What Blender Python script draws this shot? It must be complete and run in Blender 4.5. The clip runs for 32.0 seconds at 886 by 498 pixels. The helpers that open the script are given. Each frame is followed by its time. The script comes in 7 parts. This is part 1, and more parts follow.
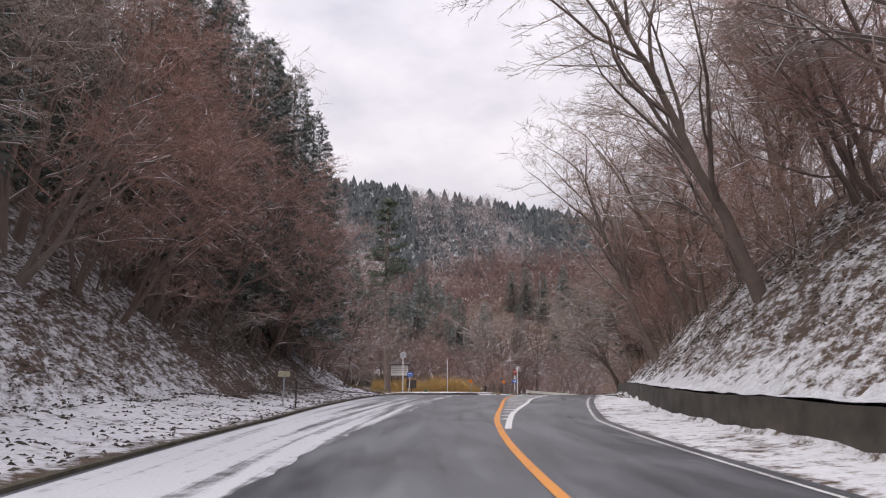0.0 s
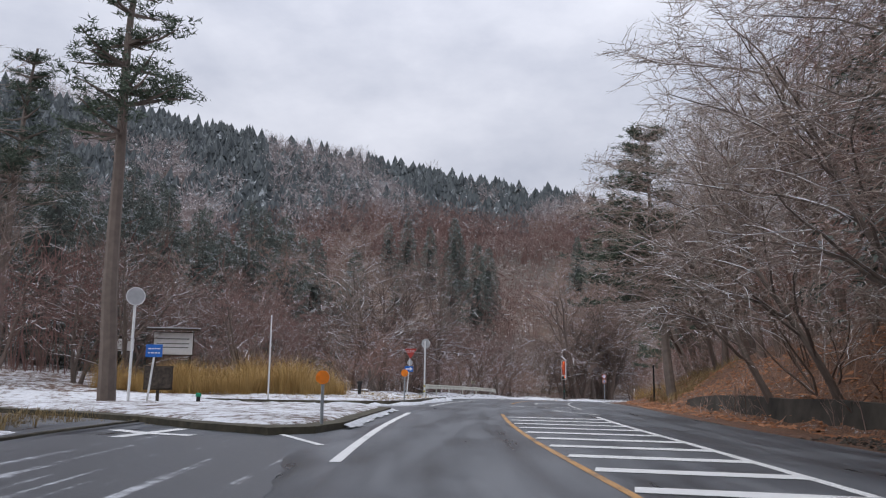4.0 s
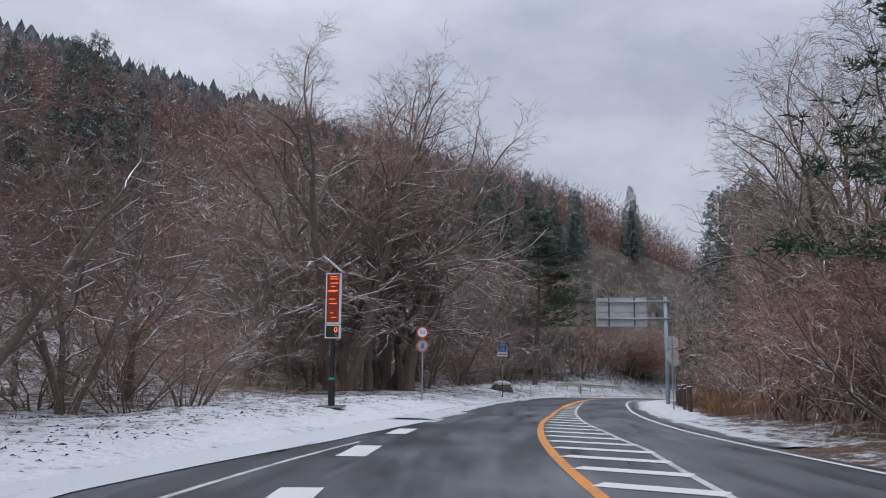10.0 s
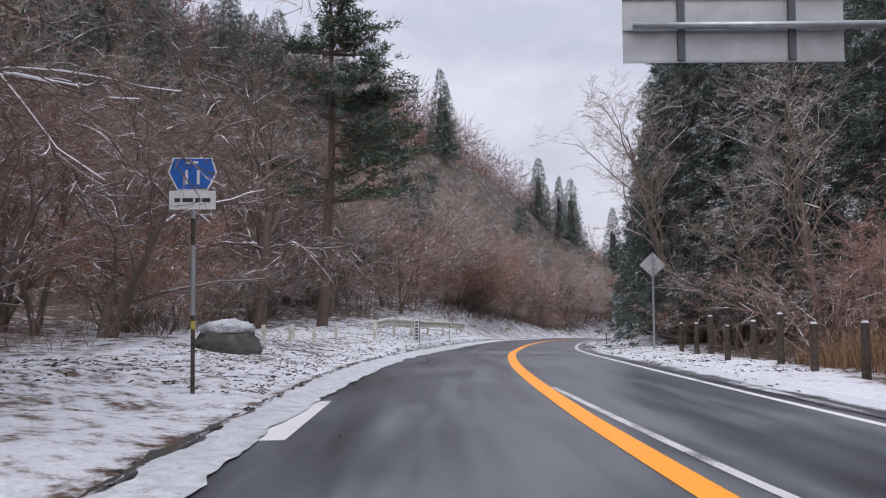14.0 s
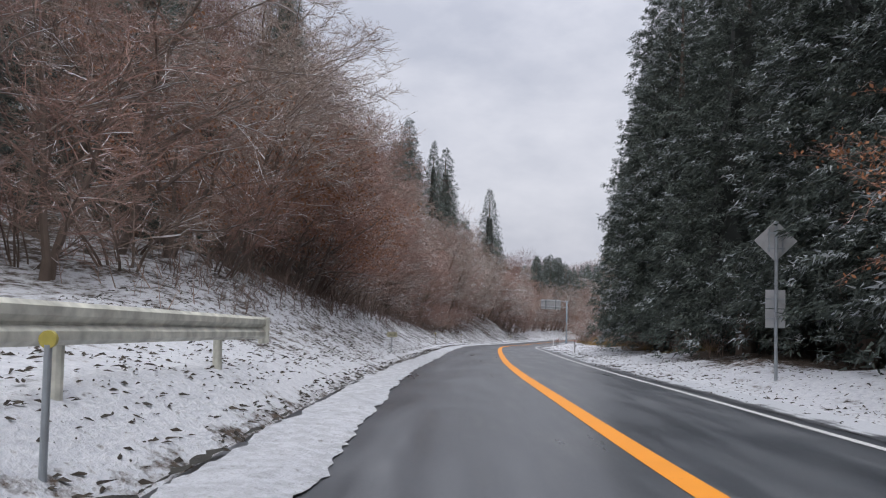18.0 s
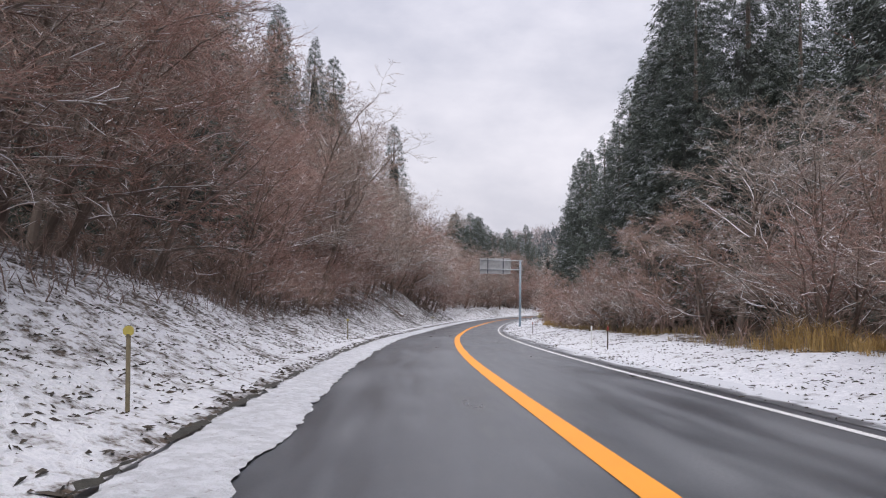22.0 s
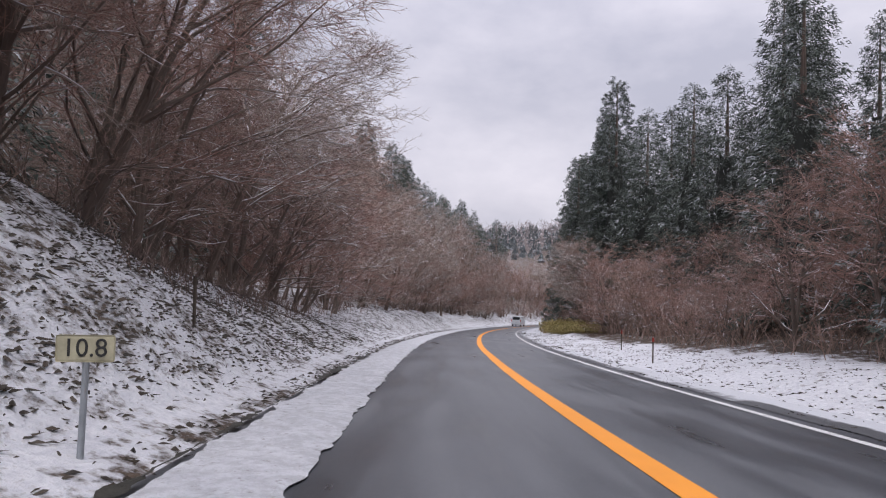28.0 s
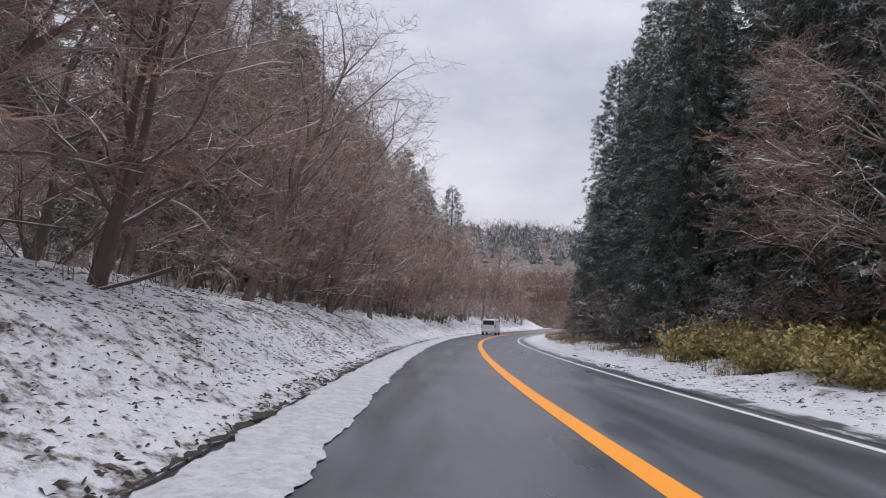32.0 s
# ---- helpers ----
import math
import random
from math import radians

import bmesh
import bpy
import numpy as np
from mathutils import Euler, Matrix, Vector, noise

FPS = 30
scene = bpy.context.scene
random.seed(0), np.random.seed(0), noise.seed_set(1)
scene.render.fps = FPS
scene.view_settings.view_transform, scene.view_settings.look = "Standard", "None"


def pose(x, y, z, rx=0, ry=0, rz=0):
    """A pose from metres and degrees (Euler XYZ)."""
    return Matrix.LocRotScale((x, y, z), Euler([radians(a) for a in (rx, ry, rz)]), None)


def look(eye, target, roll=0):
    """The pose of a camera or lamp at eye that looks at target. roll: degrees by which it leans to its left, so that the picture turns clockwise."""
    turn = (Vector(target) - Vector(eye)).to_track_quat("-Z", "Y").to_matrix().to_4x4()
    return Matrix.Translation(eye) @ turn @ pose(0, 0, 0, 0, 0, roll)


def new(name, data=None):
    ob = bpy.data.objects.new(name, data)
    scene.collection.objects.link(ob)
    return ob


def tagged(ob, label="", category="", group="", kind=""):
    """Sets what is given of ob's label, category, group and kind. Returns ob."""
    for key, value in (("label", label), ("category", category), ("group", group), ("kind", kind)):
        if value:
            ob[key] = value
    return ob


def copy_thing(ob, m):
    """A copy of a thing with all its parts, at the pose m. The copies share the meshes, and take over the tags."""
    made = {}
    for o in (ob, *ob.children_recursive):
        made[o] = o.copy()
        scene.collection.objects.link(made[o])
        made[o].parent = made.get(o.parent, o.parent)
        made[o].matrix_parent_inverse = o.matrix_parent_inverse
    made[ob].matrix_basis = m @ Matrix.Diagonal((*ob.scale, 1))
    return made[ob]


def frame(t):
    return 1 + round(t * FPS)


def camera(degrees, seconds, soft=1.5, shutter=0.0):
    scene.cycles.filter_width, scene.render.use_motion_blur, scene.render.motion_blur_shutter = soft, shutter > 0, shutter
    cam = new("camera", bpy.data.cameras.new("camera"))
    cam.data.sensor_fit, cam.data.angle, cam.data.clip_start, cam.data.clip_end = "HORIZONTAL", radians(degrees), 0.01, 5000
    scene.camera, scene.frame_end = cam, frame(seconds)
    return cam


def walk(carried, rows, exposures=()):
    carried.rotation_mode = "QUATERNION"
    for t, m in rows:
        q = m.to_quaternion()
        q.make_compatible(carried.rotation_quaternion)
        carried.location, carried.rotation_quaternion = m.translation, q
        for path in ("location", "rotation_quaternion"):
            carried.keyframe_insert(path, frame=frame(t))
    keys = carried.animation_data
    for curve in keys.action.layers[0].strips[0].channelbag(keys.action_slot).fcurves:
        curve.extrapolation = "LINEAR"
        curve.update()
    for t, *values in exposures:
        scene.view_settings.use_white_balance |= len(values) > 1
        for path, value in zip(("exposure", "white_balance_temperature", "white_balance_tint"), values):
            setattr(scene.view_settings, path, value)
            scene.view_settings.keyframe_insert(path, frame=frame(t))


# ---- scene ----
cam = camera(60.64, 32.0, 1.15)
PATH = [
    (0, (0.000, 0.000, 1.349), (-0.004, 1.970, 1.694), -0.11),
    (0.5, (-0.336, 6.216, 1.382), (-0.238, 8.184, 1.724), -0.58),
    (1, (-0.504, 12.432, 1.484), (-0.323, 14.396, 1.817), -0.72),
    (1.5, (-0.336, 18.648, 1.552), (-0.073, 20.604, 1.877), -1.49),
    (2, (0.000, 24.864, 1.654), (0.296, 26.815, 1.978), -1.10),
    (2.5, (0.336, 30.912, 1.693), (0.640, 32.862, 2.017), -0.89),
    (4.5, (2.520, 50.736, 1.668), (2.887, 52.679, 1.968), 1.39),
    (5, (3.528, 56.448, 1.553), (3.946, 58.380, 1.858), 1.12),
    (5.5, (4.536, 62.328, 1.482), (5.018, 64.246, 1.783), 0.77),
    (6, (5.712, 67.872, 1.350), (6.220, 69.782, 1.655), 0.63),
    (6.5, (6.888, 73.416, 1.218), (7.444, 75.313, 1.522), 0.59),
    (7, (8.400, 78.792, 1.147), (9.015, 80.671, 1.447), 0.69),
    (7.5, (10.080, 84.168, 0.977), (10.766, 86.023, 1.274), 1.34),
    (8, (11.928, 89.376, 0.752), (12.708, 91.194, 1.044), 1.37),
    (8.5, (14.112, 94.752, 0.604), (14.968, 96.540, 0.870), 1.35),
    (9, (16.296, 99.792, 0.416), (17.202, 101.558, 0.664), 1.26),
    (9.5, (18.648, 104.664, 0.269), (19.615, 106.398, 0.507), 1.35),
    (10, (21.168, 109.536, 0.041), (22.252, 111.199, 0.284), 0.35),
    (10.5, (23.856, 114.072, -0.200), (24.991, 115.702, 0.034), 0.44),
    (11, (26.712, 118.440, -0.461), (27.935, 120.006, -0.230), 0.09),
    (11.5, (29.568, 122.640, -0.707), (30.857, 124.154, -0.490), 0.47),
    (12, (32.760, 126.504, -1.002), (34.117, 127.962, -0.819), 0.54),
    (12.5, (36.120, 130.200, -1.297), (37.528, 131.615, -1.172), 0.45),
    (13, (39.648, 133.896, -1.548), (41.115, 135.253, -1.462), -0.63),
    (13.5, (43.176, 137.256, -1.801), (44.653, 138.602, -1.715), -0.29),
    (14, (46.704, 140.616, -2.009), (48.228, 141.908, -1.927), -0.54),
    (14.5, (50.400, 143.976, -2.220), (51.969, 145.214, -2.146), -0.39),
    (15, (54.096, 147.168, -2.476), (55.686, 148.378, -2.398), -0.58),
    (15.5, (57.624, 150.192, -2.703), (59.240, 151.368, -2.633), -0.44),
    (17.5, (72.939, 161.558, -3.931), (74.625, 162.631, -3.844), 1.23),
    (18, (77.265, 164.208, -4.231), (79.010, 165.180, -4.151), 1.32),
    (18.5, (81.706, 166.833, -4.556), (83.476, 167.762, -4.478), 1.24),
    (19, (86.417, 169.340, -4.895), (88.223, 170.195, -4.821), 0.79),
    (19.5, (91.240, 171.821, -5.241), (93.068, 172.629, -5.174), 0.38),
    (20, (96.247, 174.323, -5.625), (98.095, 175.086, -5.571), 0.26),
    (20.5, (101.505, 176.886, -6.034), (103.362, 177.628, -6.004), 0.45),
    (21, (106.972, 179.582, -6.473), (108.831, 180.319, -6.447), 0.42),
    (21.5, (112.342, 182.121, -6.871), (114.202, 182.856, -6.844), 0.53),
    (22, (117.781, 184.703, -7.272), (119.641, 185.437, -7.244), 0.53),
    (22.5, (123.223, 187.286, -7.699), (125.085, 188.015, -7.664), 0.05),
    (23, (128.843, 189.888, -8.126), (130.706, 190.614, -8.089), 0.42),
    (23.5, (134.558, 192.353, -8.614), (136.427, 193.065, -8.574), 0.74),
    (24, (140.269, 194.817, -9.085), (142.143, 195.516, -9.045), 0.53),
    (24.5, (145.999, 197.100, -9.542), (147.883, 197.771, -9.499), 0.36),
    (26.5, (170.308, 205.903, -11.561), (172.214, 206.505, -11.501), 1.43),
    (27, (176.498, 207.925, -12.014), (178.419, 208.480, -11.955), 1.63),
    (27.5, (182.709, 209.882, -12.462), (184.639, 210.402, -12.403), 1.59),
    (28, (188.727, 211.780, -12.898), (190.664, 212.275, -12.836), 1.34),
    (28.5, (194.358, 213.343, -13.291), (196.298, 213.827, -13.229), 1.22),
    (29, (200.288, 215.072, -13.699), (202.238, 215.515, -13.634), 1.26),
    (29.5, (206.216, 216.588, -14.062), (208.173, 216.999, -13.998), 0.97),
    (30, (212.228, 218.061, -14.455), (214.186, 218.459, -14.387), 1.14),
    (30.5, (218.071, 219.621, -14.806), (220.032, 220.009, -14.741), 1.39),
    (31, (223.783, 220.928, -15.153), (225.747, 221.296, -15.081), 1.33),
    (31.5, (229.407, 222.067, -15.488), (231.377, 222.407, -15.416), 1.19),
    (32, (235.051, 223.142, -15.842), (237.022, 223.473, -15.762), 1.28),
]
walk(cam, [(t, look(eye, target, roll)) for t, eye, target, roll in PATH],
     [(0.0, 0.24, 6850, 12), (2.0, 0.12, 6450, 8), (5.0, -0.08, 6200, 6), (6.0, -0.17, 6120, 6), (9.0, -0.30, 6000, 6), (11.0, -0.18, 6120, 4), (13.0, -0.05, 6250, 9), (15.0, 0.34, 6350, 10), (18.0, 0.12, 6400, 6), (20.0, 0.08, 6400, 9), (22.0, 0.3, 6550, 10), (24.0, 0.05, 6350, 9), (28.0, 0.13, 6450, 13), (32.0, 0.1, 6350, 10)])

# ---- world and light: an overcast winter noon ----
world = bpy.data.worlds.new("overcast_sky")
scene.world = world
world.use_nodes = True
wn, wl = world.node_tree.nodes, world.node_tree.links
wn.clear()
w_out = wn.new("ShaderNodeOutputWorld")
w_bg = wn.new("ShaderNodeBackground")
w_sky = wn.new("ShaderNodeTexSky")
w_sky.sky_type = "NISHITA"
w_sky.sun_disc = False
w_sky.sun_elevation = radians(58)
w_sky.sun_rotation = radians(240)
w_sky.air_density, w_sky.dust_density, w_sky.ozone_density = 1.0, 4.0, 1.0
w_co = wn.new("ShaderNodeTexCoord")
w_map = wn.new("ShaderNodeMapping")
w_map.inputs["Scale"].default_value = (1.6, 1.6, 3.2)
w_noise = wn.new("ShaderNodeTexNoise")
w_noise.inputs["Scale"].default_value = 1.7
w_noise.inputs["Detail"].default_value = 7
w_noise.inputs["Roughness"].default_value = 0.55
w_ramp = wn.new("ShaderNodeValToRGB")
w_ramp.color_ramp.elements[0].position, w_ramp.color_ramp.elements[0].color = 0.34, (4.7, 4.75, 5.6, 1)
w_ramp.color_ramp.elements[1].position, w_ramp.color_ramp.elements[1].color = 0.64, (7.5, 7.3, 8.0, 1)
w_mix = wn.new("ShaderNodeMix")
w_mix.data_type = "RGBA"
w_mix.inputs["Factor"].default_value = 0.93
wl.new(w_co.outputs["Generated"], w_map.inputs["Vector"])
wl.new(w_map.outputs["Vector"], w_noise.inputs["Vector"])
wl.new(w_noise.outputs["Fac"], w_ramp.inputs["Fac"])
wl.new(w_sky.outputs["Color"], w_mix.inputs["A"])
wl.new(w_ramp.outputs["Color"], w_mix.inputs["B"])
# an overcast sky is brightest overhead
w_sep = wn.new("ShaderNodeSeparateXYZ")
w_sq = wn.new("ShaderNodeMath")
w_sq.operation = "POWER"
w_sq.inputs[1].default_value = 2.0
w_gain = wn.new("ShaderNodeMath")
w_gain.operation = "MULTIPLY_ADD"
w_gain.inputs[1].default_value, w_gain.inputs[2].default_value = 1.5, 1.0
w_vec = wn.new("ShaderNodeVectorMath")
w_vec.operation = "SCALE"
wl.new(w_co.outputs["Generated"], w_sep.inputs[0])
wl.new(w_sep.outputs["Z"], w_sq.inputs[0])
wl.new(w_sq.outputs[0], w_gain.inputs[0])
wl.new(w_mix.outputs["Result"], w_vec.inputs[0])
wl.new(w_gain.outputs[0], w_vec.inputs["Scale"])
wl.new(w_vec.outputs[0], w_bg.inputs["Color"])
w_bg.inputs["Strength"].default_value = 0.10
wl.new(w_bg.outputs["Background"], w_out.inputs["Surface"])

sun = new("sun", bpy.data.lights.new("sun", "SUN"))
sun.data.energy, sun.data.angle, sun.data.color = 1.2, radians(40), (1.0, 0.97, 0.94)
sun.matrix_world = look((0, 0, 100), (38, 22, 30))

# ---- materials ----
def mat(name):
    m = bpy.data.materials.new(name)
    m.use_nodes = True
    return m, m.node_tree.nodes, m.node_tree.links, m.node_tree.nodes["Principled BSDF"]


def put(nodes, links, kind, ins=None, **props):
    n = nodes.new(kind)
    for k, v in props.items():
        if k == "op":
            n.operation = v
        elif k == "dt":
            n.data_type = v
        elif k == "blend":
            n.blend_type = v
        elif k == "attr":
            n.attribute_name = v
    for k, v in (ins or {}).items():
        if hasattr(v, "is_output"):
            links.new(v, n.inputs[k])
        else:
            n.inputs[k].default_value = v
    return n


def noise_of(nd, lk, vec, scale, detail=4.0, rough=0.55):
    return put(nd, lk, "ShaderNodeTexNoise", {"Vector": vec, "Scale": scale, "Detail": detail, "Roughness": rough}).outputs["Fac"]


def ramp(nd, lk, fac, *stops):
    r = nd.new("ShaderNodeValToRGB")
    lk.new(fac, r.inputs["Fac"])
    e = r.color_ramp.elements
    while len(e) < len(stops):
        e.new(0.5)
    for el, (p, c) in zip(e, stops):
        el.position = p
        el.color = (c, c, c, 1) if isinstance(c, (int, float)) else (*c, 1)
    return r.outputs["Color"]


def mixc(nd, lk, fac, a, b, blend="MIX"):
    n = put(nd, lk, "ShaderNodeMix", {"Factor": fac}, dt="RGBA", blend=blend)
    for k, v in (("A", a), ("B", b)):
        sock = [i for i in n.inputs if i.name == k and i.type == "RGBA"][0]
        if hasattr(v, "is_output"):
            lk.new(v, sock)
        else:
            sock.default_value = (*v, 1)
    return [o for o in n.outputs if o.type == "RGBA"][0]


def math_of(nd, lk, op, a, b=0.0):
    n = nd.new("ShaderNodeMath")
    n.operation = op
    for i, v in enumerate((a, b)):
        if hasattr(v, "is_output"):
            lk.new(v, n.inputs[i])
        else:
            n.inputs[i].default_value = v
    return n.outputs[0]


def bump(nd, lk, bsdf, height, strength, distance):
    b = put(nd, lk, "ShaderNodeBump", {"Height": height, "Strength": strength, "Distance": distance})
    lk.new(b.outputs["Normal"], bsdf.inputs["Normal"])


def up_of(nd, lk):
    g = nd.new("ShaderNodeNewGeometry")
    x = nd.new("ShaderNodeSeparateXYZ")
    lk.new(g.outputs["Normal"], x.inputs[0])
    return x.outputs["Z"], g.outputs["Position"]


def simple(name, col, rough=0.6, metal=0.0, vary=0.12, scale=6.0, bumps=0.0):
    m, nd, lk, bs = mat(name)
    co = nd.new("ShaderNodeTexCoord").outputs["Object"]
    n1 = noise_of(nd, lk, co, scale, 5)
    dark = tuple(c * (1 - vary * 2) for c in col)
    lite = tuple(min(1, c * (1 + vary)) for c in col)
    c = mixc(nd, lk, ramp(nd, lk, n1, (0.3, 0.0), (0.7, 1.0)), dark, lite)
    lk.new(c, bs.inputs["Base Color"])
    bs.inputs["Roughness"].default_value = rough
    bs.inputs["Metallic"].default_value = metal
    if bumps:
        bump(nd, lk, bs, noise_of(nd, lk, co, scale * 5, 4), bumps, 0.01)
    return m


SNOW = (0.80, 0.82, 0.86)


def ground_material():
    """Snow over leaf litter; the cover layer says how much of the snow is left, the litter layer how red the ground is."""
    m, nd, lk, bs = mat("snowy_ground")
    co = nd.new("ShaderNodeTexCoord").outputs["Object"]
    at = nd.new("ShaderNodeAttribute")
    at.attribute_name = "cover"
    cover = at.outputs["Fac"]
    at2 = nd.new("ShaderNodeAttribute")
    at2.attribute_name = "litter"
    litter = at2.outputs["Fac"]
    stretch = put(nd, lk, "ShaderNodeMapping", {"Vector": co, "Scale": (1, 1, 2.2)}).outputs[0]
    n_big = noise_of(nd, lk, stretch, 0.55, 3)
    n_mid = noise_of(nd, lk, stretch, 2.6, 5, 0.62)
    n_fine = noise_of(nd, lk, stretch, 9.0, 5, 0.65)
    f = math_of(nd, lk, "ADD", math_of(nd, lk, "MULTIPLY", n_mid, 0.5), math_of(nd, lk, "MULTIPLY", n_fine, 0.35))
    f = math_of(nd, lk, "ADD", f, math_of(nd, lk, "MULTIPLY", n_big, 0.25))
    d = math_of(nd, lk, "SUBTRACT", math_of(nd, lk, "ADD", math_of(nd, lk, "MULTIPLY", cover, 0.32), 0.375), f)
    snow = ramp(nd, lk, math_of(nd, lk, "ADD", math_of(nd, lk, "MULTIPLY", d, 9.0), 0.5), (0.0, 0.0), (1.0, 1.0))
    soil = mixc(nd, lk, ramp(nd, lk, n_fine, (0.35, 0.0), (0.65, 1.0)), (0.018, 0.016, 0.013), (0.075, 0.06, 0.042))
    leaf = mixc(nd, lk, ramp(nd, lk, noise_of(nd, lk, co, 14.0, 4), (0.35, 0.0), (0.65, 1.0)), (0.06, 0.03, 0.016), (0.20, 0.095, 0.05))
    base = mixc(nd, lk, litter, soil, leaf)
    white = mixc(nd, lk, ramp(nd, lk, n_fine, (0.35, 0.0), (0.65, 1.0)), (0.56, 0.575, 0.62), (0.74, 0.75, 0.78))
    lk.new(mixc(nd, lk, snow, base, white), bs.inputs["Base Color"])
    bs.inputs["Roughness"].default_value = 0.8
    bs.inputs["Subsurface Weight"].default_value = 0.0
    hgt = math_of(nd, lk, "ADD", math_of(nd, lk, "MULTIPLY", snow, 0.5), math_of(nd, lk, "MULTIPLY", n_fine, 0.8))
    bump(nd, lk, bs, hgt, 0.9, 0.09)
    return m


def asphalt_material(name="wet_asphalt"):
    m, nd, lk, bs = mat(name)
    uv = put(nd, lk, "ShaderNodeUVMap").outputs[0]
    streak = put(nd, lk, "ShaderNodeMapping", {"Vector": uv, "Scale": (0.12, 1.1, 1)}).outputs[0]
    patch = put(nd, lk, "ShaderNodeMapping", {"Vector": uv, "Scale": (0.22, 0.4, 1)}).outputs[0]
    n1 = noise_of(nd, lk, streak, 1.6, 4)
    n2 = noise_of(nd, lk, patch, 1.0, 5, 0.6)
    n3 = noise_of(nd, lk, uv, 30.0, 4, 0.75)
    v = math_of(nd, lk, "ADD", math_of(nd, lk, "MULTIPLY", n1, 0.55), math_of(nd, lk, "MULTIPLY", n2, 0.45))
    c = ramp(nd, lk, v, (0.34, (0.034, 0.038, 0.045)), (0.5, (0.080, 0.087, 0.100)), (0.64, (0.155, 0.163, 0.178)))
    c = mixc(nd, lk, 0.5, c, ramp(nd, lk, n3, (0.3, 0.35), (0.7, 1.15)), "MULTIPLY")
    lk.new(c, bs.inputs["Base Color"])
    lk.new(ramp(nd, lk, v, (0.36, 0.26), (0.62, 0.5)), bs.inputs["Roughness"])
    bs.inputs["Specular IOR Level"].default_value = 0.5
    bump(nd, lk, bs, n3, 0.35, 0.006)
    return m


def slush_material():
    """Snow pressed by tyres: long streaks of white over wet asphalt; the cover layer thins it out."""
    m, nd, lk, bs = mat("slush")
    uv = put(nd, lk, "ShaderNodeUVMap").outputs[0]
    at = nd.new("ShaderNodeAttribute")
    at.attribute_name = "cover"
    long = put(nd, lk, "ShaderNodeMapping", {"Vector": uv, "Scale": (0.07, 2.6, 1)}).outputs[0]
    n1 = noise_of(nd, lk, long, 1.3, 4, 0.6)
    n2 = noise_of(nd, lk, uv, 3.2, 5, 0.65)
    n3 = noise_of(nd, lk, uv, 18.0, 4, 0.65)
    f = math_of(nd, lk, "ADD", math_of(nd, lk, "MULTIPLY", n1, 0.62), math_of(nd, lk, "MULTIPLY", n2, 0.25))
    f = math_of(nd, lk, "ADD", f, math_of(nd, lk, "MULTIPLY", n3, 0.13))
    d = math_of(nd, lk, "SUBTRACT", math_of(nd, lk, "ADD", math_of(nd, lk, "MULTIPLY", at.outputs["Fac"], 0.5), 0.27), f)
    s = ramp(nd, lk, math_of(nd, lk, "ADD", math_of(nd, lk, "MULTIPLY", d, 11.0), 0.5), (0.0, 0.0), (1.0, 1.0))
    c = mixc(nd, lk, s, (0.078, 0.081, 0.090), mixc(nd, lk, n3, (0.42, 0.44, 0.48), (0.64, 0.65, 0.68)))
    lk.new(c, bs.inputs["Base Color"])
    lk.new(ramp(nd, lk, s, (0.0, 0.4), (1.0, 0.85)), bs.inputs["Roughness"])
    bump(nd, lk, bs, n3, 0.4, 0.015)
    return m


def snow_material(name="snow", dirt=0.25):
    m, nd, lk, bs = mat(name)
    co = nd.new("ShaderNodeTexCoord").outputs["Object"]
    n1 = noise_of(nd, lk, co, 1.2, 4)
    n2 = noise_of(nd, lk, co, 11.0, 5, 0.65)
    c = mixc(nd, lk, n1, (0.54, 0.56, 0.61), (0.74, 0.75, 0.78))
    c = mixc(nd, lk, ramp(nd, lk, noise_of(nd, lk, co, 5.0, 6, 0.7), (0.42, 0.45), (0.58, 0.0)), c, (0.34, 0.35, 0.37))
    c = mixc(nd, lk, ramp(nd, lk, n2, (0.64 - dirt * 0.2, 0.0), (0.74, 0.7)), c, (0.13, 0.11, 0.09))
    lk.new(c, bs.inputs["Base Color"])
    bs.inputs["Roughness"].default_value = 0.85
    bump(nd, lk, bs, math_of(nd, lk, "ADD", n2, math_of(nd, lk, "MULTIPLY", n1, 1.5)), 1.0, 0.08)
    return m


def paint_material(name, col, wear=0.5):
    m, nd, lk, bs = mat(name)
    co = nd.new("ShaderNodeTexCoord").outputs["Object"]
    n1 = noise_of(nd, lk, co, 24.0, 5, 0.7)
    n2 = noise_of(nd, lk, co, 1.1, 4, 0.6)
    f = math_of(nd, lk, "ADD", math_of(nd, lk, "MULTIPLY", n1, 0.5), math_of(nd, lk, "MULTIPLY", n2, 0.5))
    k = ramp(nd, lk, f, (0.64 - 0.18 * wear, 0.0), (0.80 - 0.14 * wear, 1.0))
    c = mixc(nd, lk, k, mixc(nd, lk, n2, tuple(x * 0.82 for x in col), col), (0.075, 0.073, 0.075))
    lk.new(c, bs.inputs["Base Color"])
    bs.inputs["Roughness"].default_value = 0.6
    return m


